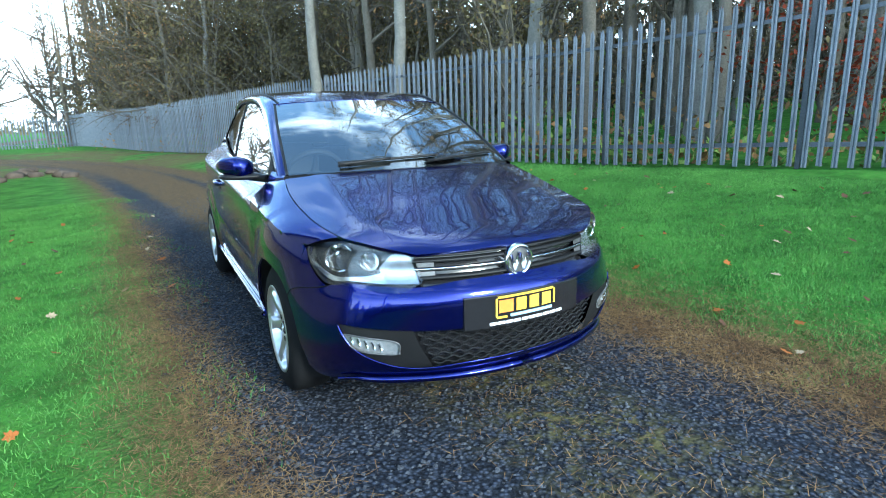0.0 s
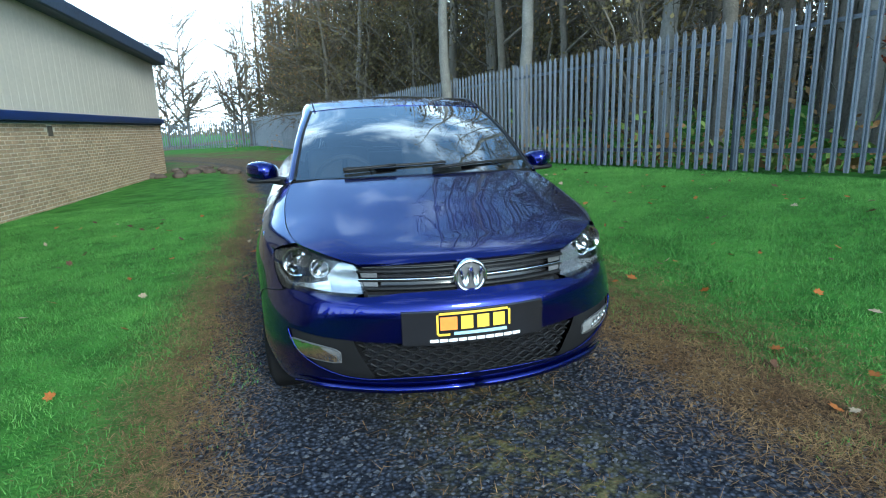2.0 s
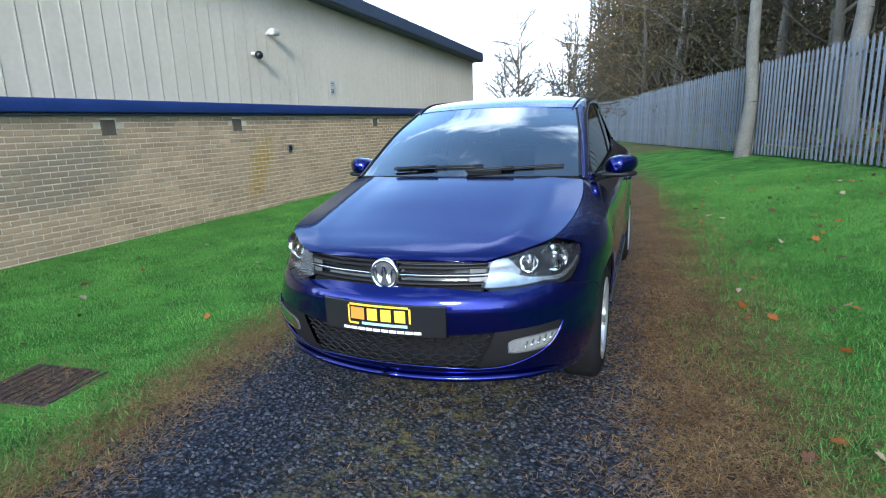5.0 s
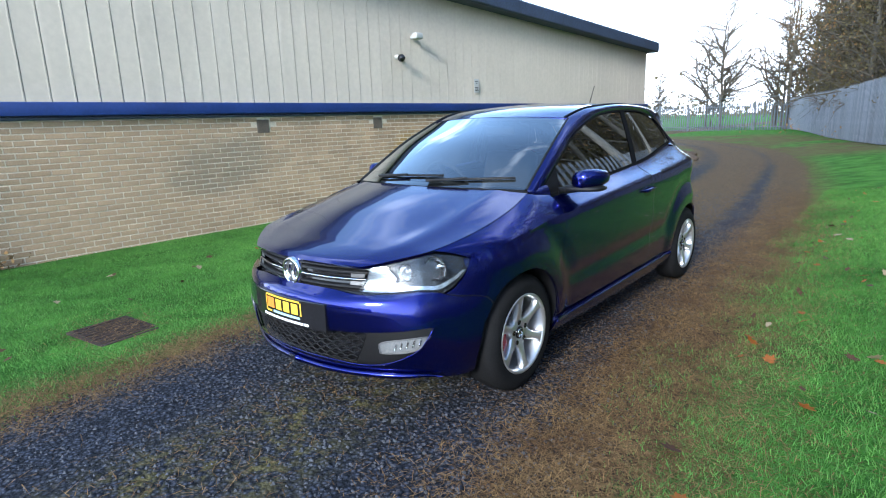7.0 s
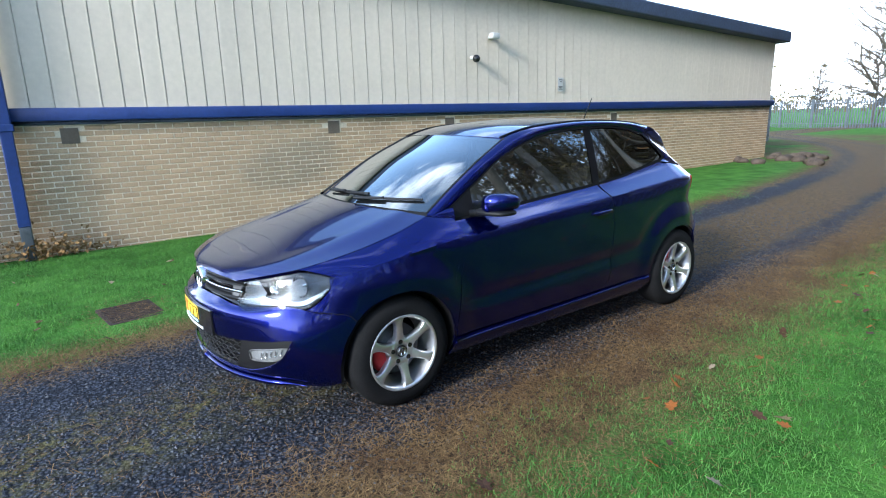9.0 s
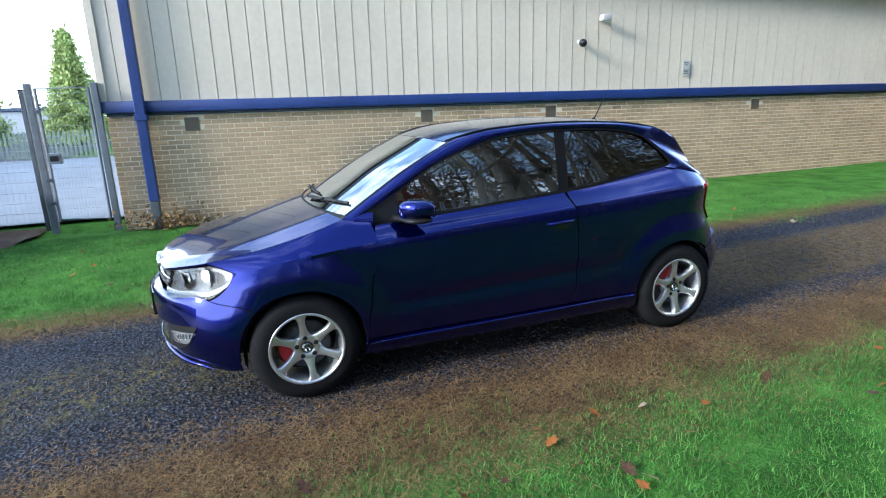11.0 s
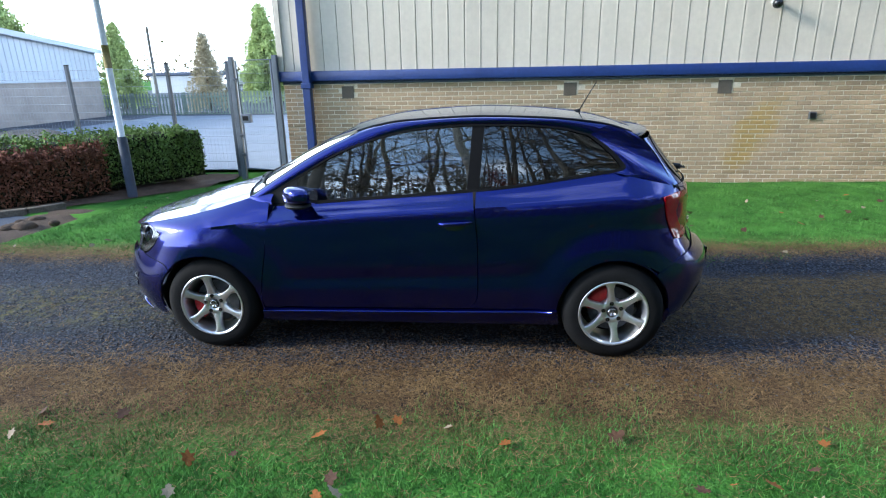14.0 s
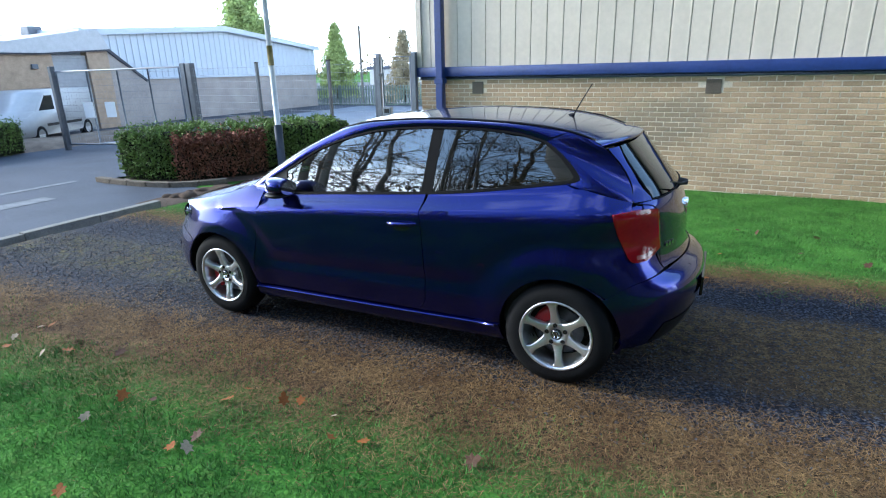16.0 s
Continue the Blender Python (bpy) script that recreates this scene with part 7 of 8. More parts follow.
def hedge_volume(front, depth, height, n, seed, mt, name, label, core):
    """A clipped hedge: a core coloured as the shade inside and a skin of small leaves, along a front line."""
    rs = np.random.RandomState(seed)
    h = thing(name, label, "hedge")
    line = spline(front, 40)
    pts = []
    for i in range(n):
        t = rs.rand() * 39.99
        k = int(t)
        p = line[k] + (line[k + 1] - line[k]) * (t - k)
        d = line[min(k + 1, 40)] - line[max(k - 1, 0)]
        d = d / np.linalg.norm(d)
        nx, ny = -d[1], d[0]
        if nx + ny > 0:
            nx, ny = -nx, -ny
        lump = 0.07 * math.sin(t * 1.3 + seed) + 0.05 * math.sin(t * 3.1)
        if rs.rand() < 0.55:
            dd, z = abs(rs.normal(0, 0.05)), rs.rand() ** 0.8 * (height + lump)
            dd += 0.16 * (z / height) ** 3 + 0.10 * (1 - z / height) ** 2
        else:
            dd, z = rs.rand() * depth, height + lump - abs(rs.normal(0, 0.05)) - 0.12 * rs.rand() ** 6
        if rs.rand() < 0.06:
            z += 0.10 * rs.rand()
        pts.append((p[0] + nx * dd, p[1] + ny * dd, z - 0.05))
    v, f = leaf_cards(np.array(pts), 2, 0.026, 0.03, seed)
    lv = raw("foliage", v, f, mt, h)
    tagged(lv, kind="stuff")
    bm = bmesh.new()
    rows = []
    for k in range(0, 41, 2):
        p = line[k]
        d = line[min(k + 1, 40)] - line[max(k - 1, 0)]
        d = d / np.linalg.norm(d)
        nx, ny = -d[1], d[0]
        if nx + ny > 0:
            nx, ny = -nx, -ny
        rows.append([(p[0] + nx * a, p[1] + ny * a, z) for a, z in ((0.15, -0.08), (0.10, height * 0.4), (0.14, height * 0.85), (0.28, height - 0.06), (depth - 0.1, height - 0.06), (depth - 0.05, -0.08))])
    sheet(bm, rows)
    for r in (rows[0], rows[-1]):
        bm.faces.new([bm.verts.new(q) for q in r])
    bmesh.ops.recalc_face_normals(bm, faces=bm.faces)
    part("inner_brush", bm, core, h, "near-black filler body, coloured as the shade inside the hedge")
    V, Fc = [], []
    for i in range(260):
        q = np.array(pts[rs.randint(len(pts))])
        prism(V, Fc, q + np.array((0, 0, -0.15)), q + np.array((rs.normal(0, 0.05), rs.normal(0, 0.05), 0.06)), 0.004, 0.002, 3)
    tagged(raw("brushwood", V, Fc, TWIG, h), kind="stuff")
    return h


def conifer(name, label, x, y, h, r, seed, mt, n=5200, thin=1.0, z=-0.2):
    rs = np.random.RandomState(seed)
    t = thing(name, label, "tree", m=Matrix.Translation((x, y, z)))
    V, Fc = [], []
    prism(V, Fc, np.array((0, 0, -0.2)), np.array((0, 0, h * 0.95)), 0.04 * h * 0.6, 0.02, 8)
    raw("trunk", V, Fc, BARK, t)
    # tiers of boughs
    P = []
    boughs = 150
    for i in range(boughs):
        k = i / boughs
        zz = h * (0.06 + 0.92 * k)
        rad = r * (1 - k) ** 0.8 * rs.uniform(0.65, 1.12) + 0.05
        a = i * 2.4 + rs.normal(0, 0.3)
        m = max(4, int(n / boughs * (1.5 - k)))
        tt = rs.rand(m) ** 0.6
        P.append(np.stack([np.cos(a) * rad * tt, np.sin(a) * rad * tt, zz + (0.25 - 0.35 * tt) * rad * thin + rs.normal(0, 0.05, m)], axis=1))
    v, f = leaf_cards(np.concatenate(P), 3, 0.018 * h ** 0.9, 0.07 * r, seed)
    raw("crown", v, f, mt, t)
    return t


SIGN_WHITE = mat("white_sign_sheet", (1.3, 1.3, 1.3), rough=0.5, vary=0.04)


def build_mesh_fence():
    posts = [(-6.30, -3.10), (-6.38, -4.30), (-6.48, -6.35), (-6.72, -8.75)]
    fe = thing("mesh_fence", "grey weldmesh security fence beside the yard", "fence")
    for i, (x, y) in enumerate(posts):
        part("post", boxbm(x - 0.03, y - 0.03, -0.15, x + 0.03, y + 0.03, 1.92, bevel=0.006), GALV_DARK, fe, smooth=False)
        part("post_cap", boxbm(x - 0.034, y - 0.034, 1.92, x + 0.034, y + 0.034, 1.945, bevel=0.006), BLACK_TRIM, fe, smooth=False)
    for (x0, y0), (x1, y1) in zip(posts, posts[1:]):
        a, b = Vector((x0, y0, 0)), Vector((x1, y1, 0))
        bm = bmesh.new()
        n = int((b - a).length / 0.075)
        V, Fc = [], []
        for k in range(n + 1):
            p = a + (b - a) * k / n
            prism(V, Fc, np.array((p.x, p.y, -0.05)), np.array((p.x, p.y, 1.85)), 0.0013, 0.0013, 3)
        for k in range(13):
            z = -0.02 + 0.155 * k
            prism(V, Fc, np.array((a.x, a.y, z)), np.array((b.x, b.y, z)), 0.0028, 0.0028, 3)
        bm.free()
        raw("mesh_panel", V, Fc, MESH_WIRE, fe)
    # walk-through gate
    g = thing("pedestrian_gate", "tall grey steel framed mesh gate with a lock box", "gate")
    a, b = Vector((-6.27, -3.0, 0)), Vector((-6.10, -2.12, 0))
    for p in (a, b):
        part("post", boxbm(p.x - 0.045, p.y - 0.045, -0.2, p.x + 0.045, p.y + 0.045, 2.02, bevel=0.008), GALV, g, smooth=False)
    d = (b - a).normalized()
    p0, p1 = a + d * 0.09, b - d * 0.09
    leaf = part("gate_leaf", tube(bmesh.new(), [p0 + Vector((0, 0, 0.0)), p0 + Vector((0, 0, 1.95)), p1 + Vector((0, 0, 1.95)), p1 + Vector((0, 0, 0.0)), p0 + Vector((0, 0, 0.0))], 0.024, 6), GALV, g)
    V, Fc = [], []
    for k in range(17):
        p = p0 + (p1 - p0) * k / 16
        prism(V, Fc, np.array((p.x, p.y, 0.0)), np.array((p.x, p.y, 1.95)), 0.0013, 0.0013, 3)
    for k in range(13):
        z = 0.02 + 0.155 * k
        prism(V, Fc, np.array((p0.x, p0.y, z)), np.array((p1.x, p1.y, z)), 0.0028, 0.0028, 3)
    raw("mesh_panel", V, Fc, MESH_WIRE, leaf)
    q = p0 + d * 0.09
    part("lock_box", boxbm(q.x - 0.04, q.y - 0.09, 0.86, q.x + 0.05, q.y + 0.10, 1.02, bevel=0.01), GALV, leaf, smooth=False)
    part("lock_plate", boxbm(q.x + 0.051, q.y - 0.05, 0.90, q.x + 0.056, q.y + 0.06, 0.98), BLACK_TRIM, leaf, smooth=False)
    for z in (0.25, 0.6, 1.6):
        part("hinge", boxbm(p0.x - 0.05, p0.y - 0.07, z, p0.x + 0.05, p0.y + 0.0, z + 0.05, bevel=0.008), GALV_DARK, leaf, smooth=False)
    # vehicle gate leaf, standing open
    vg = thing("vehicle_gate", "wide grey steel tube gate with signs standing open", "gate")
    A, B = Vector((-6.74, -8.95, 0)), Vector((-5.40, -12.1, 0))
    for p, w in ((A, 0.08), (B, 0.06), (A + Vector((0.0, 0.20, 0)), 0.08)):
        part("post", boxbm(p.x - w, p.y - w, -0.3, p.x + w, p.y + w, 1.98, bevel=0.01), GALV_DARK, vg, smooth=False)
    dd = (B - A).normalized()
    L = (B - A).length
    a2, b2 = A + dd * 0.15, B - dd * 0.1
    fr = part("gate_leaf", tube(bmesh.new(), [a2 + Vector((0, 0, 0.05)), a2 + Vector((0, 0, 1.9)), b2 + Vector((0, 0, 1.85)), b2 + Vector((0, 0, 0.05)), a2 + Vector((0, 0, 0.05))], 0.028, 6), GALV, vg)
    for k in range(1, 4):
        p = a2 + (b2 - a2) * k / 4
        part("upright", tube(bmesh.new(), [p + Vector((0, 0, 0.05)), p + Vector((0, 0, 1.88))], 0.02, 6), GALV, fr)
    V, Fc = [], []
    for k in range(46):
        p = a2 + (b2 - a2) * k / 45
        prism(V, Fc, np.array((p.x, p.y, 0.05)), np.array((p.x, p.y, 1.85)), 0.0013, 0.0013, 3)
    for k in range(12):
        z = 0.1 + 0.155 * k
        prism(V, Fc, np.array((a2.x, a2.y, z)), np.array((b2.x, b2.y, z)), 0.0026, 0.0026, 3)
    raw("mesh_panel", V, Fc, MESH_WIRE, fr)
    for t in (0.60, 0.78):
        p = a2 + (b2 - a2) * t + Vector((0.04, 0.02, 0))
        ob = part("gate_sign", boxbm(-0.13, -0.004, 0.72, 0.13, 0.004, 1.10), SIGN_WHITE, fr, "small white notice", smooth=False)
        ob.matrix_basis = Matrix.Translation(p) @ Matrix.Rotation(math.atan2(dd.y, dd.x), 4, "Z")


SLEEVE = mat("dark_blue_grey_sleeve", (0.085, 0.095, 0.13), rough=0.6, vary=0.2)
POST_PALE = mat("pale_painted_steel", (0.85, 0.86, 0.88), rough=0.5, vary=0.15, scale=3, fine=40)


def build_lamp_post():
    x, y = -4.45, -4.08
    lp = thing("lamp_post", "tall slender pale grey steel lamp post by the hedge", "lamp post", m=Matrix.Translation((x, y, -0.12)))
    part("base_sleeve", tube(bmesh.new(), [(0, 0, -0.1), (0, 0, 0.90), (0, 0, 0.93)], [0.075, 0.075, 0.056], 14), SLEEVE, lp, "dark lower sleeve")
    pole = part("pole", tube(bmesh.new(), [(0, 0, 0.9), (0, 0, 2.0), (-0.05, -0.03, 6.0)], [0.052, 0.05, 0.035], 12), POST_PALE, lp)
    part("rust_band", tube(bmesh.new(), [(0, 0, 1.95), (0, 0, 2.28)], [0.0515, 0.0512], 12), mat("worn_yellow_band", (0.35, 0.28, 0.12), rough=0.8, vary=0.4), pole, "worn yellow band")
    part("lamp_head", boxbm(-0.1, -0.5, 6.0, 0.06, 0.1, 6.12, bevel=0.04), GALV, lp)


def build_warehouse():
    wh = thing("warehouse", "low pale blue gabled warehouse with grey brick base", "building")
    Y = -17.6
    xr, xa, xl = -22.9, -16.4, -10.0
    zr, za, zl = 2.95, 3.64, 3.24
    part("brick_base", boxbm(xr, Y, -0.4, xl, Y - 0.3, 1.62), GREY_BRICK, wh, "grey-brown brick base", smooth=False)
    # courses of the base read as thin shadow joints
    for k in range(20):
        part("brick_course", boxbm(xr, Y + 0.006, -0.25 + k * 0.093, xl, Y - 0.01, -0.25 + k * 0.093 + 0.078), GREY_BRICK, wh, smooth=False)
    bm = bmesh.new()
    n = 44
    prev = None
    for i in range(n):
        x0, x1 = xr + (xl - xr) * i / n, xr + (xl - xr) * (i + 1) / n

        def top(x):
            return zr + (za - zr) * (x - xr) / (xa - xr) if x < xa else za + (zl - za) * (x - xa) / (xl - xa)

        for u0, u1, d0, d1 in ((x0, x0 + (x1 - x0) * 0.7, 0, 0), (x0 + (x1 - x0) * 0.7, x0 + (x1 - x0) * 0.8, 0, 0.03), (x0 + (x1 - x0) * 0.8, x0 + (x1 - x0) * 0.9, 0.03, 0.03), (x0 + (x1 - x0) * 0.9, x1, 0.03, 0)):
            vs = [bm.verts.new(q) for q in ((u0, Y + 0.04 + d0, 1.60), (u1, Y + 0.04 + d1, 1.60), (u1, Y + 0.04 + d1, top(u1)), (u0, Y + 0.04 + d0, top(u0)))]
            bm.faces.new(vs)
    part("cladding", bm, PALE_CLAD, wh, "pale blue ribbed cladding", smooth=False)
    part("sill_flashing", boxbm(xr, Y + 0.02, 1.58, xl, Y + 0.10, 1.66), PALE_CLAD, wh, smooth=False)
    for (x0, z0), (x1, z1) in (((xr - 0.2, zr - 0.03), (xa, za)), ((xa, za), (xl + 0.2, zl - 0.03))):
        bm = bmesh.new()
        rows = [[(x, y, z + w) for y, w in ((Y + 0.25, -0.10), (Y + 0.25, 0.12), (Y - 22, 0.12))] for x, z in ((x0, z0), (x1, z1))]
        sheet(bm, rows)
        rf = part("roof", bm, PALE_CLAD, wh, "pale roof with bargeboard", smooth=False)
        so = rf.modifiers.new("thick", "SOLIDIFY")
        so.thickness = 0.06
    part("rear_block", boxbm(xr, Y - 22, -0.4, xl, Y - 0.31, zr - 0.1), PALE_CLAD, wh, smooth=False)
    part("eave_gutter", boxbm(xl + 0.16, Y - 22, zl - 0.18, xl + 0.30, Y + 0.27, zl + 0.13), PALE_CLAD, wh, smooth=False)
    # low office wing beside it, its end wall cut on a slant
    ob = thing("office_block", "low buff brick office wing with pale fascia and roller door", "building")
    buff = mat("office_brick", (0.66, 0.50, 0.37), rough=0.9, vary=0.2, fine=40, bump=0.003)
    dark = mat("dark_verge", (0.10, 0.10, 0.12), rough=0.6, vary=0.2)
    F0 = -17.25

    def slab(name, outline, y0, y1, mt, label=""):
        bm = bmesh.new()
        a = [bm.verts.new((x, y0, z)) for x, z in outline]
        b = [bm.verts.new((x, y1, z)) for x, z in outline]
        bm.faces.new(a)
        bm.faces.new(b[::-1])
        for i in range(len(a)):
            j = (i + 1) % len(a)
            bm.faces.new((a[i], b[i], b[j], a[j]))
        bmesh.ops.recalc_face_normals(bm, faces=bm.faces)
        return part(name, bm, mt, ob, label, smooth=False)

    slab("wall", [(4.0, -0.4), (-8.53, -0.4), (-8.53, 2.50), (4.0, 2.45)], F0, F0 - 0.3, buff)
    slab("brick_column", [(-9.72, -0.4), (-10.5, -0.4), (-10.5, 2.62), (-9.72, 2.58)], F0 + 0.04, F0 - 0.3, buff, "buff brick column beside the roller door")
    slab("end_wall", [(-10.503, -0.4), (-11.9, -0.4), (-11.9, 1.52), (-10.55, 2.62), (-10.503, 2.62)], F0, F0 - 0.3, GREY_BRICK, "grey-brown brick wall with a slanted top")
    slab("verge", [(-10.50, 2.60), (-11.93, 1.50), (-11.98, 1.56), (-10.56, 2.70)], F0 + 0.06, F0 - 0.32, dark, "dark slanted verge")
    for k in range(28):
        z = -0.25 + k * 0.098
        if z < 2.36:
            part("brick_course", boxbm(-8.53, F0 + 0.010, z, 4.0, F0 - 0.002, z + 0.080), buff, ob, smooth=False)
            part("brick_course", boxbm(-10.5, F0 + 0.050, z, -9.72, F0 + 0.038, z + 0.080), buff, ob, smooth=False)
    slab("fascia", [(4.0, 2.45), (-8.2, 2.50), (-10.56, 2.66), (-10.2, 3.36), (-7.2, 2.83), (4.0, 2.80)], F0 + 0.14, F0 - 7.0, mat("grey_white_fascia", (0.80, 0.81, 0.84), rough=0.6, vary=0.1), "pale roof edge rising to the warehouse")
    slab("soffit_edge", [(4.0, 2.40), (-8.2, 2.45), (-10.52, 2.60), (-10.52, 2.657), (-8.2, 2.497), (4.0, 2.447)], F0 + 0.16, F0 + 0.02, dark, "dark edge under the roof")
    door = part("roller_door", boxbm(-9.72, F0 - 0.12, -0.1, -8.53, F0 - 0.08, 2.44), mat("grey_roller_door", (0.50, 0.52, 0.56), rough=0.5, vary=0.12), ob, "grey roller door", smooth=False)
    for k in range(24):
        part("slat", boxbm(-9.72, F0 - 0.08, -0.08 + 0.105 * k, -8.53, F0 - 0.066, 0.01 + 0.105 * k, bevel=0.004), bpy.data.materials["grey_roller_door"], door, smooth=False)
    part("roof_vent", boxbm(-9.9, F0 - 3, 3.2, -9.4, F0 - 2.5, 3.52, bevel=0.03), GALV, ob, smooth=False)
    part("wall_light", boxbm(-8.0, F0, 2.0, -7.8, F0 + 0.1, 2.15, bevel=0.02), GALV, ob, smooth=False)
    # brown bank of litter before it
    rows = []
    for i in range(25):
        x = -2.0 - 0.5 * i
        w = 0.05 * noise.noise((i * 0.5, 0, 0))
        rows.append([(x, -12.7 + w, -0.11), (x, -13.0 + w, 0.03 + w), (x, -13.6, 0.12 + w), (x, -14.2, 0.10 + w), (x, -14.6, -0.11)])
    bm = sheet(bmesh.new(), rows)
    bmesh.ops.recalc_face_normals(bm, faces=bm.faces)
    tagged(part("verge_bank", bm, mat("brown_litter_bank", (0.30, 0.24, 0.19), rough=0.95, vary=0.4, scale=3, fine=50, bump=0.008)), "low brown bank of litter behind the gate", "ground", kind="structure")


def build_van(label, m):
    v = thing("white_van", label, "van", m=m)
    prof = [(-2.5, 0.30), (-2.52, 0.75), (-2.35, 1.02), (-1.75, 1.22), (-1.15, 1.82), (-0.9, 1.95), (2.45, 1.98), (2.52, 1.85), (2.52, 0.32)]
    bm = bmesh.new()
    a = [bm.verts.new((x, 0.92, z)) for x, z in prof]
    b = [bm.verts.new((x, -0.92, z)) for x, z in prof]
    bm.faces.new(a)
    bm.faces.new(b[::-1])
    for i in range(len(prof)):
        j = (i + 1) % len(prof)
        bm.faces.new((a[i], b[i], b[j], a[j]))
    bmesh.ops.recalc_face_normals(bm, faces=bm.faces)
    bmesh.ops.bevel(bm, geom=list(bm.edges), offset=0.05, segments=2, affect="EDGES")
    part("body", bm, WHITE_PAINT, v, "white van body")
    for sg in (1, -1):
        bm = bmesh.new()
        vs = [bm.verts.new(q) for q in ((-1.55, 0.926 * sg, 1.22), (-0.55, 0.926 * sg, 1.22), (-0.55, 0.926 * sg, 1.75), (-1.05, 0.926 * sg, 1.75))]
        bm.faces.new(vs)
        part("side_window", bm, GLOSS_BLACK, v, "dark cab window", smooth=False)
        part("side_rub_strip", boxbm(-1.2, 0.90 * sg - 0.03, 0.62, 1.2, 0.90 * sg + 0.05, 0.72), BLACK_TRIM, v, smooth=False)
        for x in (-1.65, 1.6):
            bm = lathe(bmesh.new(), [(-0.11, 0.10), (-0.11, 0.33), (0.11, 0.33), (0.11, 0.21)], 24)
            bmesh.ops.transform(bm, matrix=Matrix.Translation((x, 0.82 * sg, 0.33)) @ Matrix.Rotation(math.pi / 2 * sg, 4, "Z"), verts=bm.verts)
            w = part("wheel", bm, RUBBER, v, "black van wheel")
            bm = lathe(bmesh.new(), [(0.10, 0.21), (0.09, 0.05), (0.10, 0.001)], 20)
            bmesh.ops.transform(bm, matrix=Matrix.Translation((x, 0.82 * sg, 0.33)) @ Matrix.Rotation(math.pi / 2 * sg, 4, "Z"), verts=bm.verts)
            part("hub", bm, ALLOY, w)


def build_beyond():
    # green-grey palisade across the road, field and far things
    f = thing("green_fence", "pale green palisade fence beyond the yard", "fence")
    GREEN_STEEL = mat("green_steel", (0.33, 0.42, 0.33), rough=0.5, metal=0.2, vary=0.2)
    V, Fc = [], []
    x = -23.5
    y = -22.0
    while y < 25:
        q = len(V)
        V += [(x, y - 0.045, -0.3), (x, y + 0.045, -0.3), (x, y + 0.045, 0.90), (x, y, 1.0), (x, y - 0.045, 0.90)]
        Fc.append((q, q + 1, q + 2, q + 3, q + 4))
        y += 0.17
    me = bpy.data.meshes.new("paling")
    me.from_pydata(V, [], Fc)
    me.materials.append(GREEN_STEEL)
    ob = new("paling", me)
    ob.parent = f
    tagged(ob, kind="stuff")
    for k in range(17):
        part("post", boxbm(x - 0.08, -22 + 2.75 * k - 0.05, -0.4, x - 0.02, -22 + 2.75 * k + 0.05, 0.98), GREEN_STEEL, f, smooth=False)
    for z in (-0.1, 0.72):
        part("rail", boxbm(x - 0.05, -22, z, x - 0.01, 25, z + 0.05), GREEN_STEEL, f, smooth=False)
    conifer("cypress_tree", "tall bright green conical cypress", -36.0, -14.5, 6.5, 2.3, 51, CYPRESS, n=7000)
    conifer("cypress_tree", "tall bright green conical cypress", -36.0, -9.0, 6.6, 2.2, 55, CYPRESS, n=6500)
    conifer("conifer_tree", "pale brownish conifer with thinning foliage", -26.2, -13.8, 4.1, 1.35, 52, CONIFER_PALE, n=3600)
    conifer("conifer_tree", "round green conifer behind the fence", -30.0, -21.3, 5.0, 1.7, 53, CYPRESS, n=6500)
    conifer("conifer_tree", "broad dark green conifer behind the warehouse", -29.6, -29.0, 8.8, 3.4, 54, CYPRESS, n=9000)
    part_pole = thing("telegraph_pole", "thin pale pole beyond the fence", "pole", m=Matrix.Translation((-26.6, -17.0, -0.3)))
    part("shaft", tube(bmesh.new(), [(0, 0, 0), (0, 0, 4.6)], [0.09, 0.07], 8), CONCRETE, part_pole)
    # far white sheds and parked vehicles across the field
    for k, (xx, yy, w, h) in enumerate(((-70, -22, 9, 2.6), (-72, -4, 14, 3.0), (-66, -36, 8, 2.4))):
        s = thing("distant_shed", "low white shed across the far field", "building")
        part("wall", boxbm(xx - 3, yy - w / 2, -0.5, xx + 3, yy + w / 2, h - 0.5), WHITE_PAINT, s, smooth=False)
        part("roof", boxbm(xx - 3.3, yy - w / 2 - 0.3, h - 0.5, xx + 3.3, yy + w / 2 + 0.3, h - 0.1, bevel=0.1), ROOF_TRIM, s, smooth=False)
    # low planting at the foot of the downpipe
    rs = np.random.RandomState(77)
    p = np.stack([rs.normal(-6.0, 0.06, 500), rs.normal(-1.35, 0.33, 500), -0.2 + np.abs(rs.normal(0, 0.13, 500))], axis=1)
    v, ff = leaf_cards(p, 1, 0.035, 0.03, 3)
    tagged(raw("wall_weed", v, ff, LEAF_DRY), "low brown weeds at the foot of the wall", "weeds", kind="stuff")


build_paving()
CONIFER_PALE = mat("pale_brown_foliage", (0.62, 0.53, 0.34), rough=0.85, vary=0.45, scale=1.5)
# near-black, so the solid core passes for shade between the leaves
HEDGE_SHADE_CORE = mat("hedge_inner_shade", (0.020, 0.022, 0.010), rough=0.95, vary=0.4)
hedge_volume([(-2.95, -6.6), (-3.05, -5.7), (-3.5, -5.1), (-4.2, -4.72), (-4.9, -4.35), (-5.5, -3.92), (-6.02, -3.58)], 1.3, 0.80, 15000, 61, LEAF_GREEN, "hedge", "clipped green privet hedge in the kerbed bed", HEDGE_SHADE_CORE)
RUSSET = mat("russet_shrub_leaves", (0.34, 0.135, 0.085), rough=0.8, vary=0.5, scale=5)
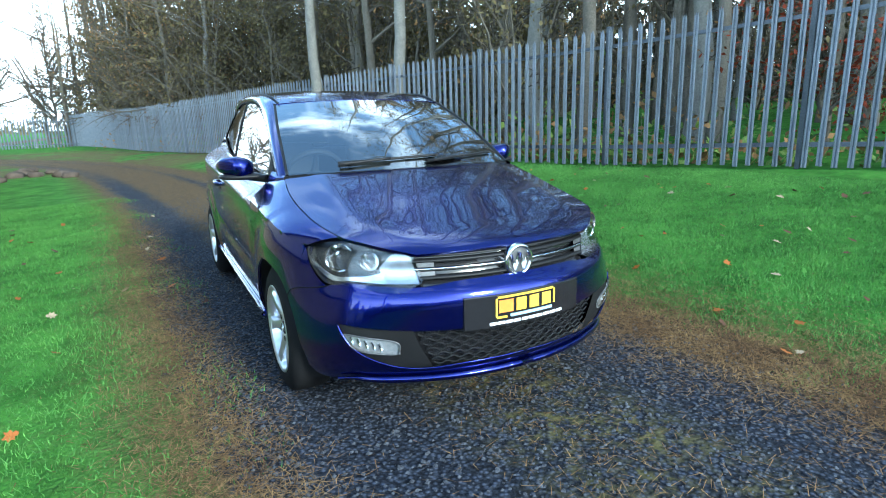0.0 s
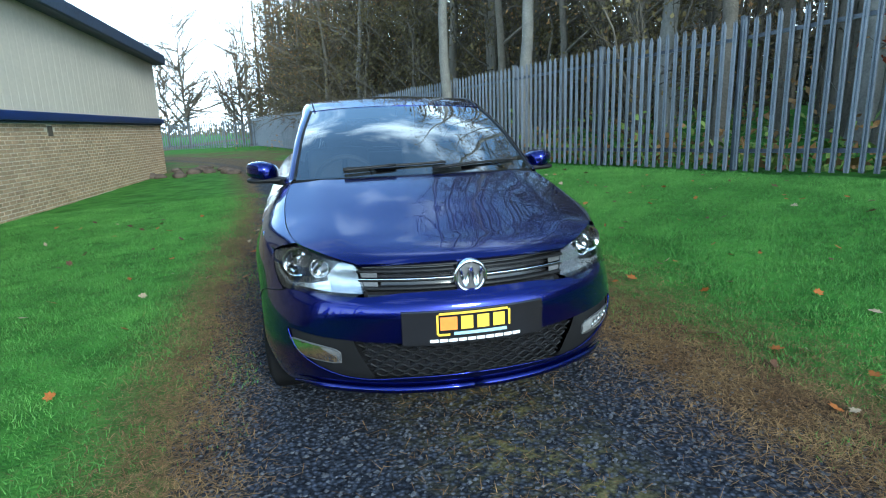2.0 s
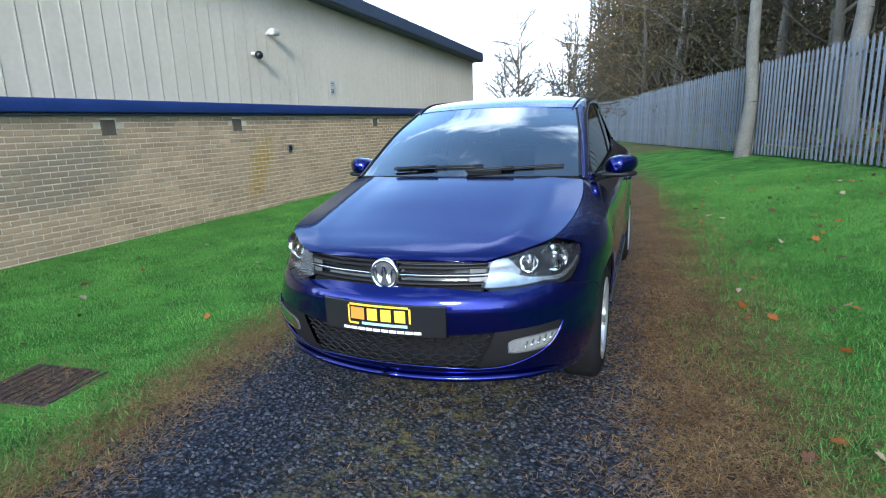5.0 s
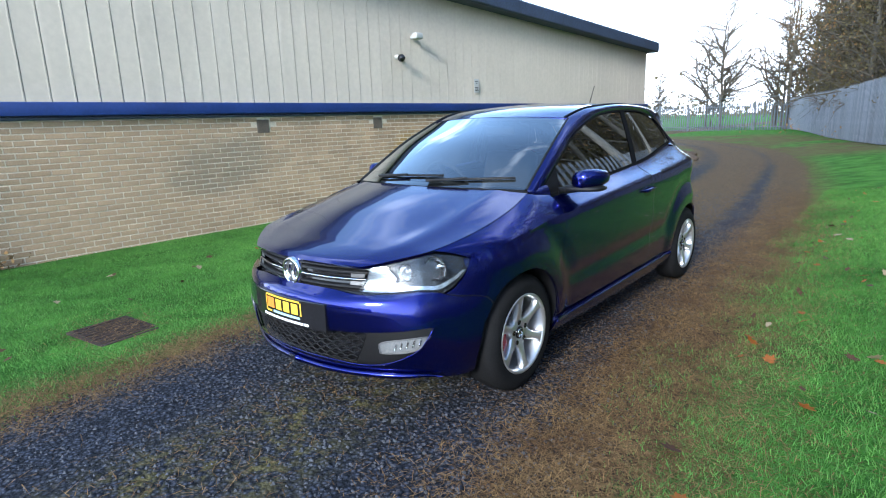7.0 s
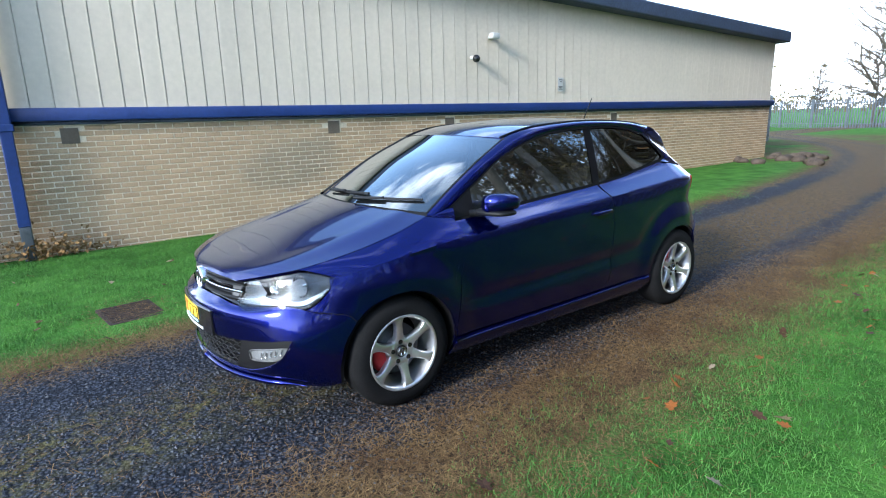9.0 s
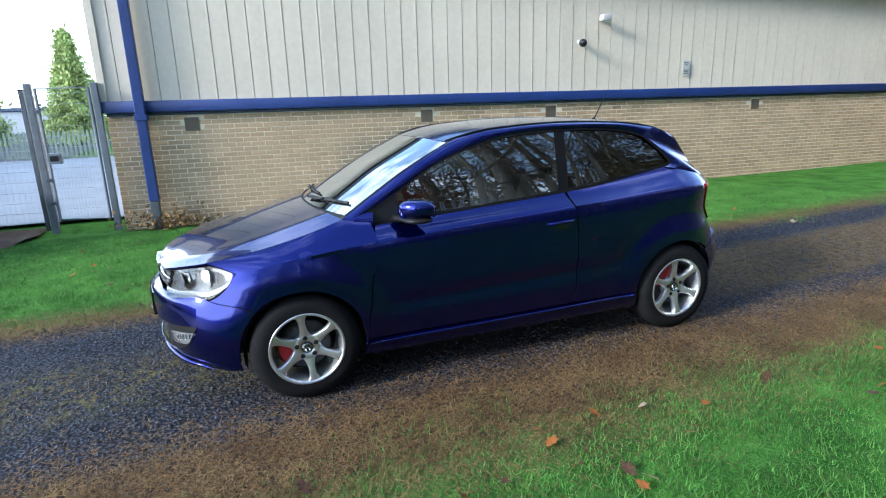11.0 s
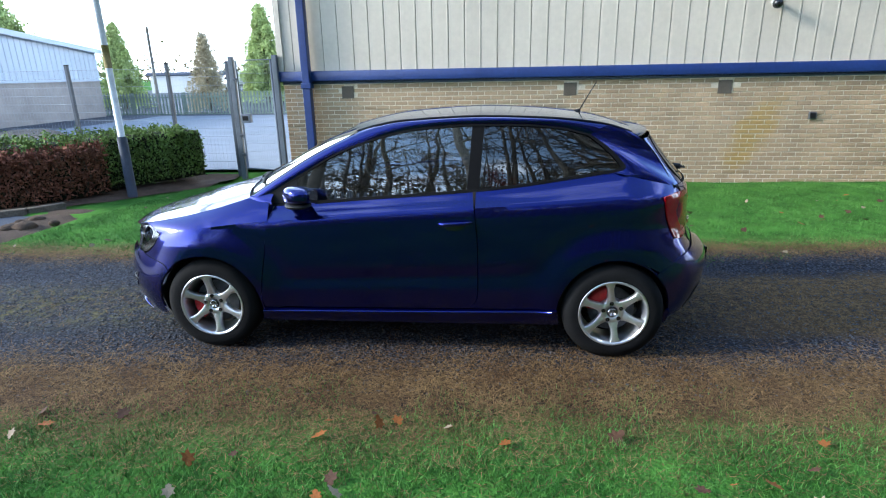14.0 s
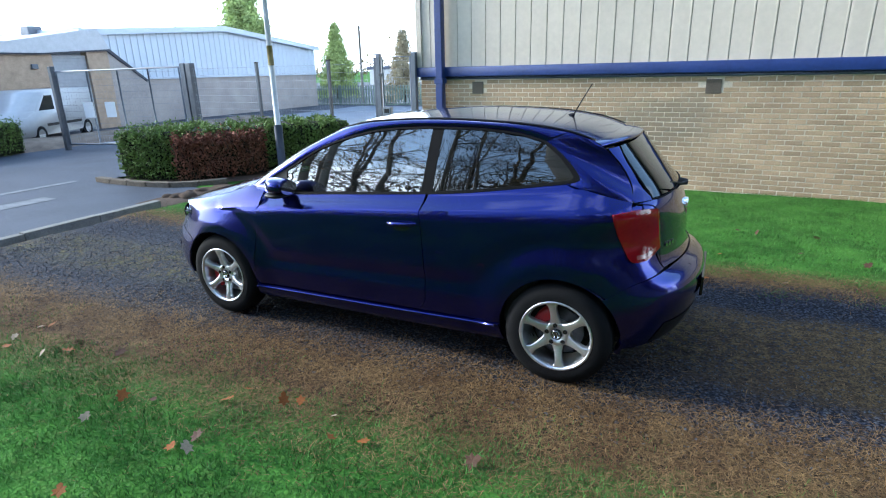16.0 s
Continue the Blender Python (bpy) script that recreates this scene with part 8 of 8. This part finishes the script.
hedge_volume([(-3.12, -5.30), (-3.45, -4.88), (-4.0, -4.55), (-4.42, -4.36)], 0.36, 0.68, 5200, 63, RUSSET, "russet_shrub", "russet-brown shrub growing at the hedge's front", HEDGE_SHADE_CORE)
hedge_volume([(-4.65, -12.5), (-3.6, -12.3), (-1.5, -12.2)], 1.2, 0.72, 5000, 64, LEAF_GREEN, "hedge", "rounded green hedge beside the vehicle gate", HEDGE_SHADE_CORE)
build_mesh_fence()
build_lamp_post()
build_warehouse()
build_van("small white van parked beyond the open gate", Matrix.Translation((-6.8, -15.55, -0.10)) @ Matrix.Rotation(radians(-150), 4, "Z") @ Matrix.Scale(0.76, 4))
build_van("white panel van parked across the far field", Matrix.Translation((-57.0, -25.6, 0.05)) @ Matrix.Rotation(radians(90), 4, "Z") @ Matrix.Scale(1.12, 4))
build_beyond()


# ---- ground cover ----
def build_ground_cover():
    rs = np.random.RandomState(101)
    # lawn blades where the camera passes close
    n = 520000
    side = rs.rand(n) < 0.62
    x = np.where(side, rs.uniform(1.1, 5.6, n), rs.uniform(-6.0, -0.9, n))
    y = np.where(side, rs.uniform(-2.6, 9.0, n), rs.uniform(-3.6, 9.0, n))
    mid = np.array([track_mid(b) for b in np.linspace(-4, 10, 200)])
    c = np.interp(y, np.linspace(-4, 10, 200), mid)
    off = np.abs(x - c - 0.08)
    patch_n = np.array([noise.noise((a * 1.7, b * 1.7, 2.0)) for a, b in zip(x[::50], y[::50])])
    wob = np.repeat(patch_n, 50)[:n]
    keep = rs.rand(n) < np.clip((off - 1.06 + 0.18 * np.sin(x * 5 + y * 3.3) + 0.1 * np.sin(y * 9.1)) / 0.7, 0.0, 1.0)
    keep &= ~((np.abs(x + 2.02) < 0.31 + 0.14 * wob) & (np.abs(y + 0.9) < 0.23 + 0.12 * wob))
    x, y = x[keep], y[keep]
    # a quick lookup of the ground's height
    gx, gy = np.linspace(-7, 7, 141), np.linspace(-4, 10, 141)
    gz = np.array([[ground_z(a, b) for a in gx] for b in gy])
    ix, iy = (x + 7) / 0.1, (y + 4) / 0.1
    i0, j0 = np.clip(ix.astype(int), 0, 139), np.clip(iy.astype(int), 0, 139)
    fx, fy = ix - i0, iy - j0
    z = gz[j0, i0] * (1 - fx) * (1 - fy) + gz[j0, i0 + 1] * fx * (1 - fy) + gz[j0 + 1, i0] * (1 - fx) * fy + gz[j0 + 1, i0 + 1] * fx * fy
    m = len(x)
    a = rs.rand(m) * math.tau
    h = rs.uniform(0.012, 0.036, m) * (1 + 0.45 * np.sin(x * 7.3 + 2 * np.sin(y * 5.1)) * np.sin(y * 6.7 + x))
    w = 0.0024
    lean = rs.normal(0, 0.6, (m, 2)) * h[:, None]
    p0 = np.stack([x - np.cos(a) * w, y - np.sin(a) * w, z - 0.004], axis=1)
    p1 = np.stack([x + np.cos(a) * w, y + np.sin(a) * w, z - 0.004], axis=1)
    p2 = np.stack([x + lean[:, 0], y + lean[:, 1], z + h], axis=1)
    v = np.stack([p0, p1, p2], axis=1).reshape(-1, 3)
    f = np.arange(m * 3).reshape(-1, 3)
    g = raw("grass", v, f, GRASS_BLADE)
    tagged(g, "short bright green mown grass blades", "grass", kind="stuff")
    # dead needles and straw on the track's edges and crown
    n = 170000
    y = rs.uniform(-4.0, 9.5, n)
    y = np.where(rs.rand(n) < np.clip((y - 5.0) / 4.5, 0, 1), rs.uniform(-4.0, 5.0, n), y)
    c = np.interp(y, np.linspace(-4, 10, 200), mid)
    pick = rs.rand(n)
    off = np.where(pick < 0.42, rs.normal(1.22, 0.26, n), np.where(pick < 0.70, rs.normal(-1.28, 0.17, n), rs.normal(0, 0.34, n)))
    off = np.where((pick >= 0.70) & (rs.rand(n) < 0.86), rs.normal(1.50, 0.32, n), off)
    x = c + off
    ok = (np.abs(x) < 6.9)
    x, y = x[ok], y[ok]
    ix, iy = (x + 7) / 0.1, (y + 4) / 0.1
    i0, j0 = np.clip(ix.astype(int), 0, 139), np.clip(iy.astype(int), 0, 139)
    z = gz[j0, i0]
    m = len(x)
    a = rs.rand(m) * math.tau
    L = rs.uniform(0.012, 0.040, m)
    # some of it blown over the drain cover
    x[:900], y[:900] = rs.normal(-2.02, 0.22, 900), rs.normal(-0.9, 0.19, 900)
    z[:900] = ground_z(-2.02, -0.9) + 0.008
    d = np.stack([np.cos(a), np.sin(a), rs.normal(0, 0.22, m)], axis=1) * L[:, None]
    s = np.stack([-np.sin(a), np.cos(a), np.zeros(m)], axis=1) * 0.0016
    p = np.stack([x, y, z + 0.008 + 0.008 * rs.rand(m)], axis=1)
    v = np.stack([p - d - s, p - d + s, p + d], axis=1).reshape(-1, 3)
    tagged(raw("straw_litter", v, np.arange(m * 3).reshape(-1, 3), STRAW), "dead straw and brown needles on the gravel", "litter", kind="stuff")
    # loose stones
    n = 34000
    y = rs.uniform(-4.0, 9.0, n)
    y = np.where(rs.rand(n) < np.clip((y - 5.0) / 4.0, 0, 1), rs.uniform(-4.0, 5.0, n), y)
    c = np.interp(y, np.linspace(-4, 10, 200), mid)
    x = c + rs.uniform(-1.25, 1.3, n)
    ix, iy = (x + 7) / 0.1, (y + 4) / 0.1
    i0, j0 = np.clip(ix.astype(int), 0, 139), np.clip(iy.astype(int), 0, 139)
    z = gz[j0, i0]
    r = 0.003 + 0.009 * rs.rand(n) ** 3
    o = np.array([(1, 0, 0), (0, 1, 0), (-1, 0, 0), (0, -1, 0), (0, 0, 0.7), (0, 0, -0.6)], float)
    v = np.stack([x, y, z + r * 0.35], axis=1)[:, None, :] + o[None] * r[:, None, None] * rs.uniform(0.6, 1.4, (n, 6, 1))
    t = np.array([(0, 1, 4), (1, 2, 4), (2, 3, 4), (3, 0, 4), (1, 0, 5), (2, 1, 5), (3, 2, 5), (0, 3, 5)])
    f = (np.arange(n)[:, None, None] * 6 + t[None]).reshape(-1, 3)
    tagged(raw("gravel", v.reshape(-1, 3), f, PEBBLE), "loose dark grey gravel stones on the track", "gravel", kind="stuff")


GRASS_BLADE = mat("grass_blades", (0.18, 0.41, 0.085), rough=0.7, vary=0.45, scale=1.2, fine=25, dark=(0.045, 0.15, 0.024))
island_vary(GRASS_BLADE, 0.45)
STRAW = mat("straw", (0.37, 0.235, 0.10), rough=0.85, vary=0.4, scale=3, fine=40, dark=(0.15, 0.08, 0.036))
island_vary(STRAW, 0.55)
PEBBLE = mat("gravel_stone", (0.17, 0.18, 0.21), rough=0.6, vary=0.5, scale=30, fine=90, dark=(0.025, 0.027, 0.034))
build_ground_cover()


def build_leaves():
    """Fallen leaves, each a small curled blade."""
    rs = random.Random(77)
    kinds = [mat("fallen_leaf_pale", (0.42, 0.33, 0.22), rough=0.7, vary=0.25), mat("fallen_leaf_orange", (0.38, 0.13, 0.03), rough=0.7, vary=0.3), mat("fallen_leaf_brown", (0.12, 0.06, 0.035), rough=0.7, vary=0.3)]
    meshes = []
    for k, mt in enumerate(kinds):
        outline = [(0, -1), (0.35, -0.75), (0.3, -0.4), (0.75, -0.25), (0.55, 0.1), (0.8, 0.5), (0.3, 0.45), (0, 1.0), (-0.3, 0.5), (-0.75, 0.45), (-0.5, 0.05), (-0.7, -0.3), (-0.3, -0.45), (-0.3, -0.8)]
        V = [(0, 0, 0.02)] + [(a, b, 0.18 * a * a + 0.10 * b * b * (1 if k else -0.5)) for a, b in outline]
        Fc = [(0, i + 1, (i + 1) % len(outline) + 1) for i in range(len(outline))]
        me = bpy.data.meshes.new("fallen_leaf")
        me.from_pydata(V, [], Fc)
        me.materials.append(mt)
        meshes.append(me)
    spots = [(1.56, -1.03, 0), (2.16, 1.155, 0), (2.2, 0.49, 0), (2.19, 1.09, 1), (1.97, 0.44, 1), (3.14, 0.08, 0), (-1.9, 0.17, 1)]
    while len(spots) < 295:
        if rs.random() < 0.72:
            x, y = 1.5 + 4.0 * rs.random() ** 1.6, rs.uniform(-2.5, 9)
        else:
            x, y = rs.uniform(-4.5, -1.0), rs.uniform(-3.4, 7)
        spots.append((x, y, rs.choice((0, 1, 1, 2, 2))))
    for x, y, k in spots:
        ob = new("fallen_leaf", meshes[k])
        s = rs.uniform(0.020, 0.050)
        ob.matrix_basis = Matrix.Translation((x, y, ground_z(x, y) + 0.028)) @ Euler((rs.gauss(0, 0.35), rs.gauss(0, 0.35), rs.uniform(0, 6.28))).to_matrix().to_4x4() @ Matrix.Scale(s, 4)
        tagged(ob, ("dry pale fallen leaf on the grass", "orange-brown fallen leaf on the grass", "dark brown fallen leaf on the grass")[k], "leaf", "fallen leaves")


build_leaves()
# drain cover in the lawn
dc = thing("drain_cover", "rusty iron drain cover sunk in muddy grass", "drain cover", m=Matrix.Translation((-2.02, -0.9, ground_z(-2.02, -0.9) + 0.004)) @ Matrix.Rotation(0.1, 4, "Z"))
RUST = mat("rusty_iron", (0.07, 0.05, 0.045), rough=0.8, metal=0.2, vary=0.5, scale=12, fine=90, bump=0.003)
part("frame", boxbm(-0.29, -0.21, -0.05, 0.29, 0.21, 0.004, bevel=0.004), RUST, dc, smooth=False)
for k in range(9):
    part("grate_bar", boxbm(-0.262 + 0.059 * k, -0.185, 0.0, -0.228 + 0.059 * k, 0.185, 0.010, bevel=0.004), RUST, dc, smooth=False)


# ---- bricks of the hall's lower wall ----
def build_bricks():
    L, H, J = 0.209, 0.059, 0.016
    x0, y0, z0 = L / 2, 0.008, H / 2
    me = bpy.data.meshes.new("brick")
    c = 0.004
    V = [(-x0, 0.012, -z0), (x0, 0.012, -z0), (x0, 0.012, z0), (-x0, 0.012, z0), (-x0, c * 0.5, -z0), (x0, c * 0.5, -z0), (x0, c * 0.5, z0), (-x0, c * 0.5, z0), (-x0 + c, 0, -z0 + c), (x0 - c, 0, -z0 + c), (x0 - c, 0, z0 - c), (-x0 + c, 0, z0 - c)]
    Fc = [(8, 9, 10, 11), (4, 5, 9, 8), (5, 6, 10, 9), (6, 7, 11, 10), (7, 4, 8, 11), (0, 1, 5, 4), (1, 2, 6, 5), (2, 3, 7, 6), (3, 0, 4, 7)]
    me.from_pydata(V, [], Fc)
    me.materials.append(BRICK)
    core = next(o for o in hall.children if o.name.startswith("wall_core"))
    rs = random.Random(5)
    FV, FF = [], []
    near = 0
    courses = int((BAND_Z0 + 0.34) / (H + J))
    for r in range(courses):
        z = BAND_Z0 - 0.06 - (r + 0.5) * (H + J)
        u = L / 2 + 0.003 - (0.1125 if r % 2 else 0.0)
        while u < HALL_L:
            a, b = max(u - x0, 0.0), min(u + x0, HALL_L)
            out = rs.uniform(-0.0015, 0.0015)
            skip = any(abs(u - q) < 0.16 and 1.26 < z < 1.48 for q in (1.17, 5.04, 7.52, 12.5))
            if b - a > 0.03 and not skip:
                sx_ = (b - a) / L
                if 1.6 < u < 4.4 and near < 300:
                    ob = new("brick", me)
                    ob.parent = core
                    ob.matrix_basis = Matrix.Translation(((a + b) / 2, out, z)) @ Matrix.Diagonal((sx_, 1, 1, 1))
                    near += 1
                else:
                    k = len(FV)
                    FV += [((a + b) / 2 + p[0] * sx_, p[1] + out, z + p[2]) for p in V]
                    FF += [tuple(k + q for q in f) for f in Fc]
            u += L + J
    ob = raw("brickwork", FV, FF, BRICK_FAR, core)
    tagged(ob, kind="stuff")


build_bricks()
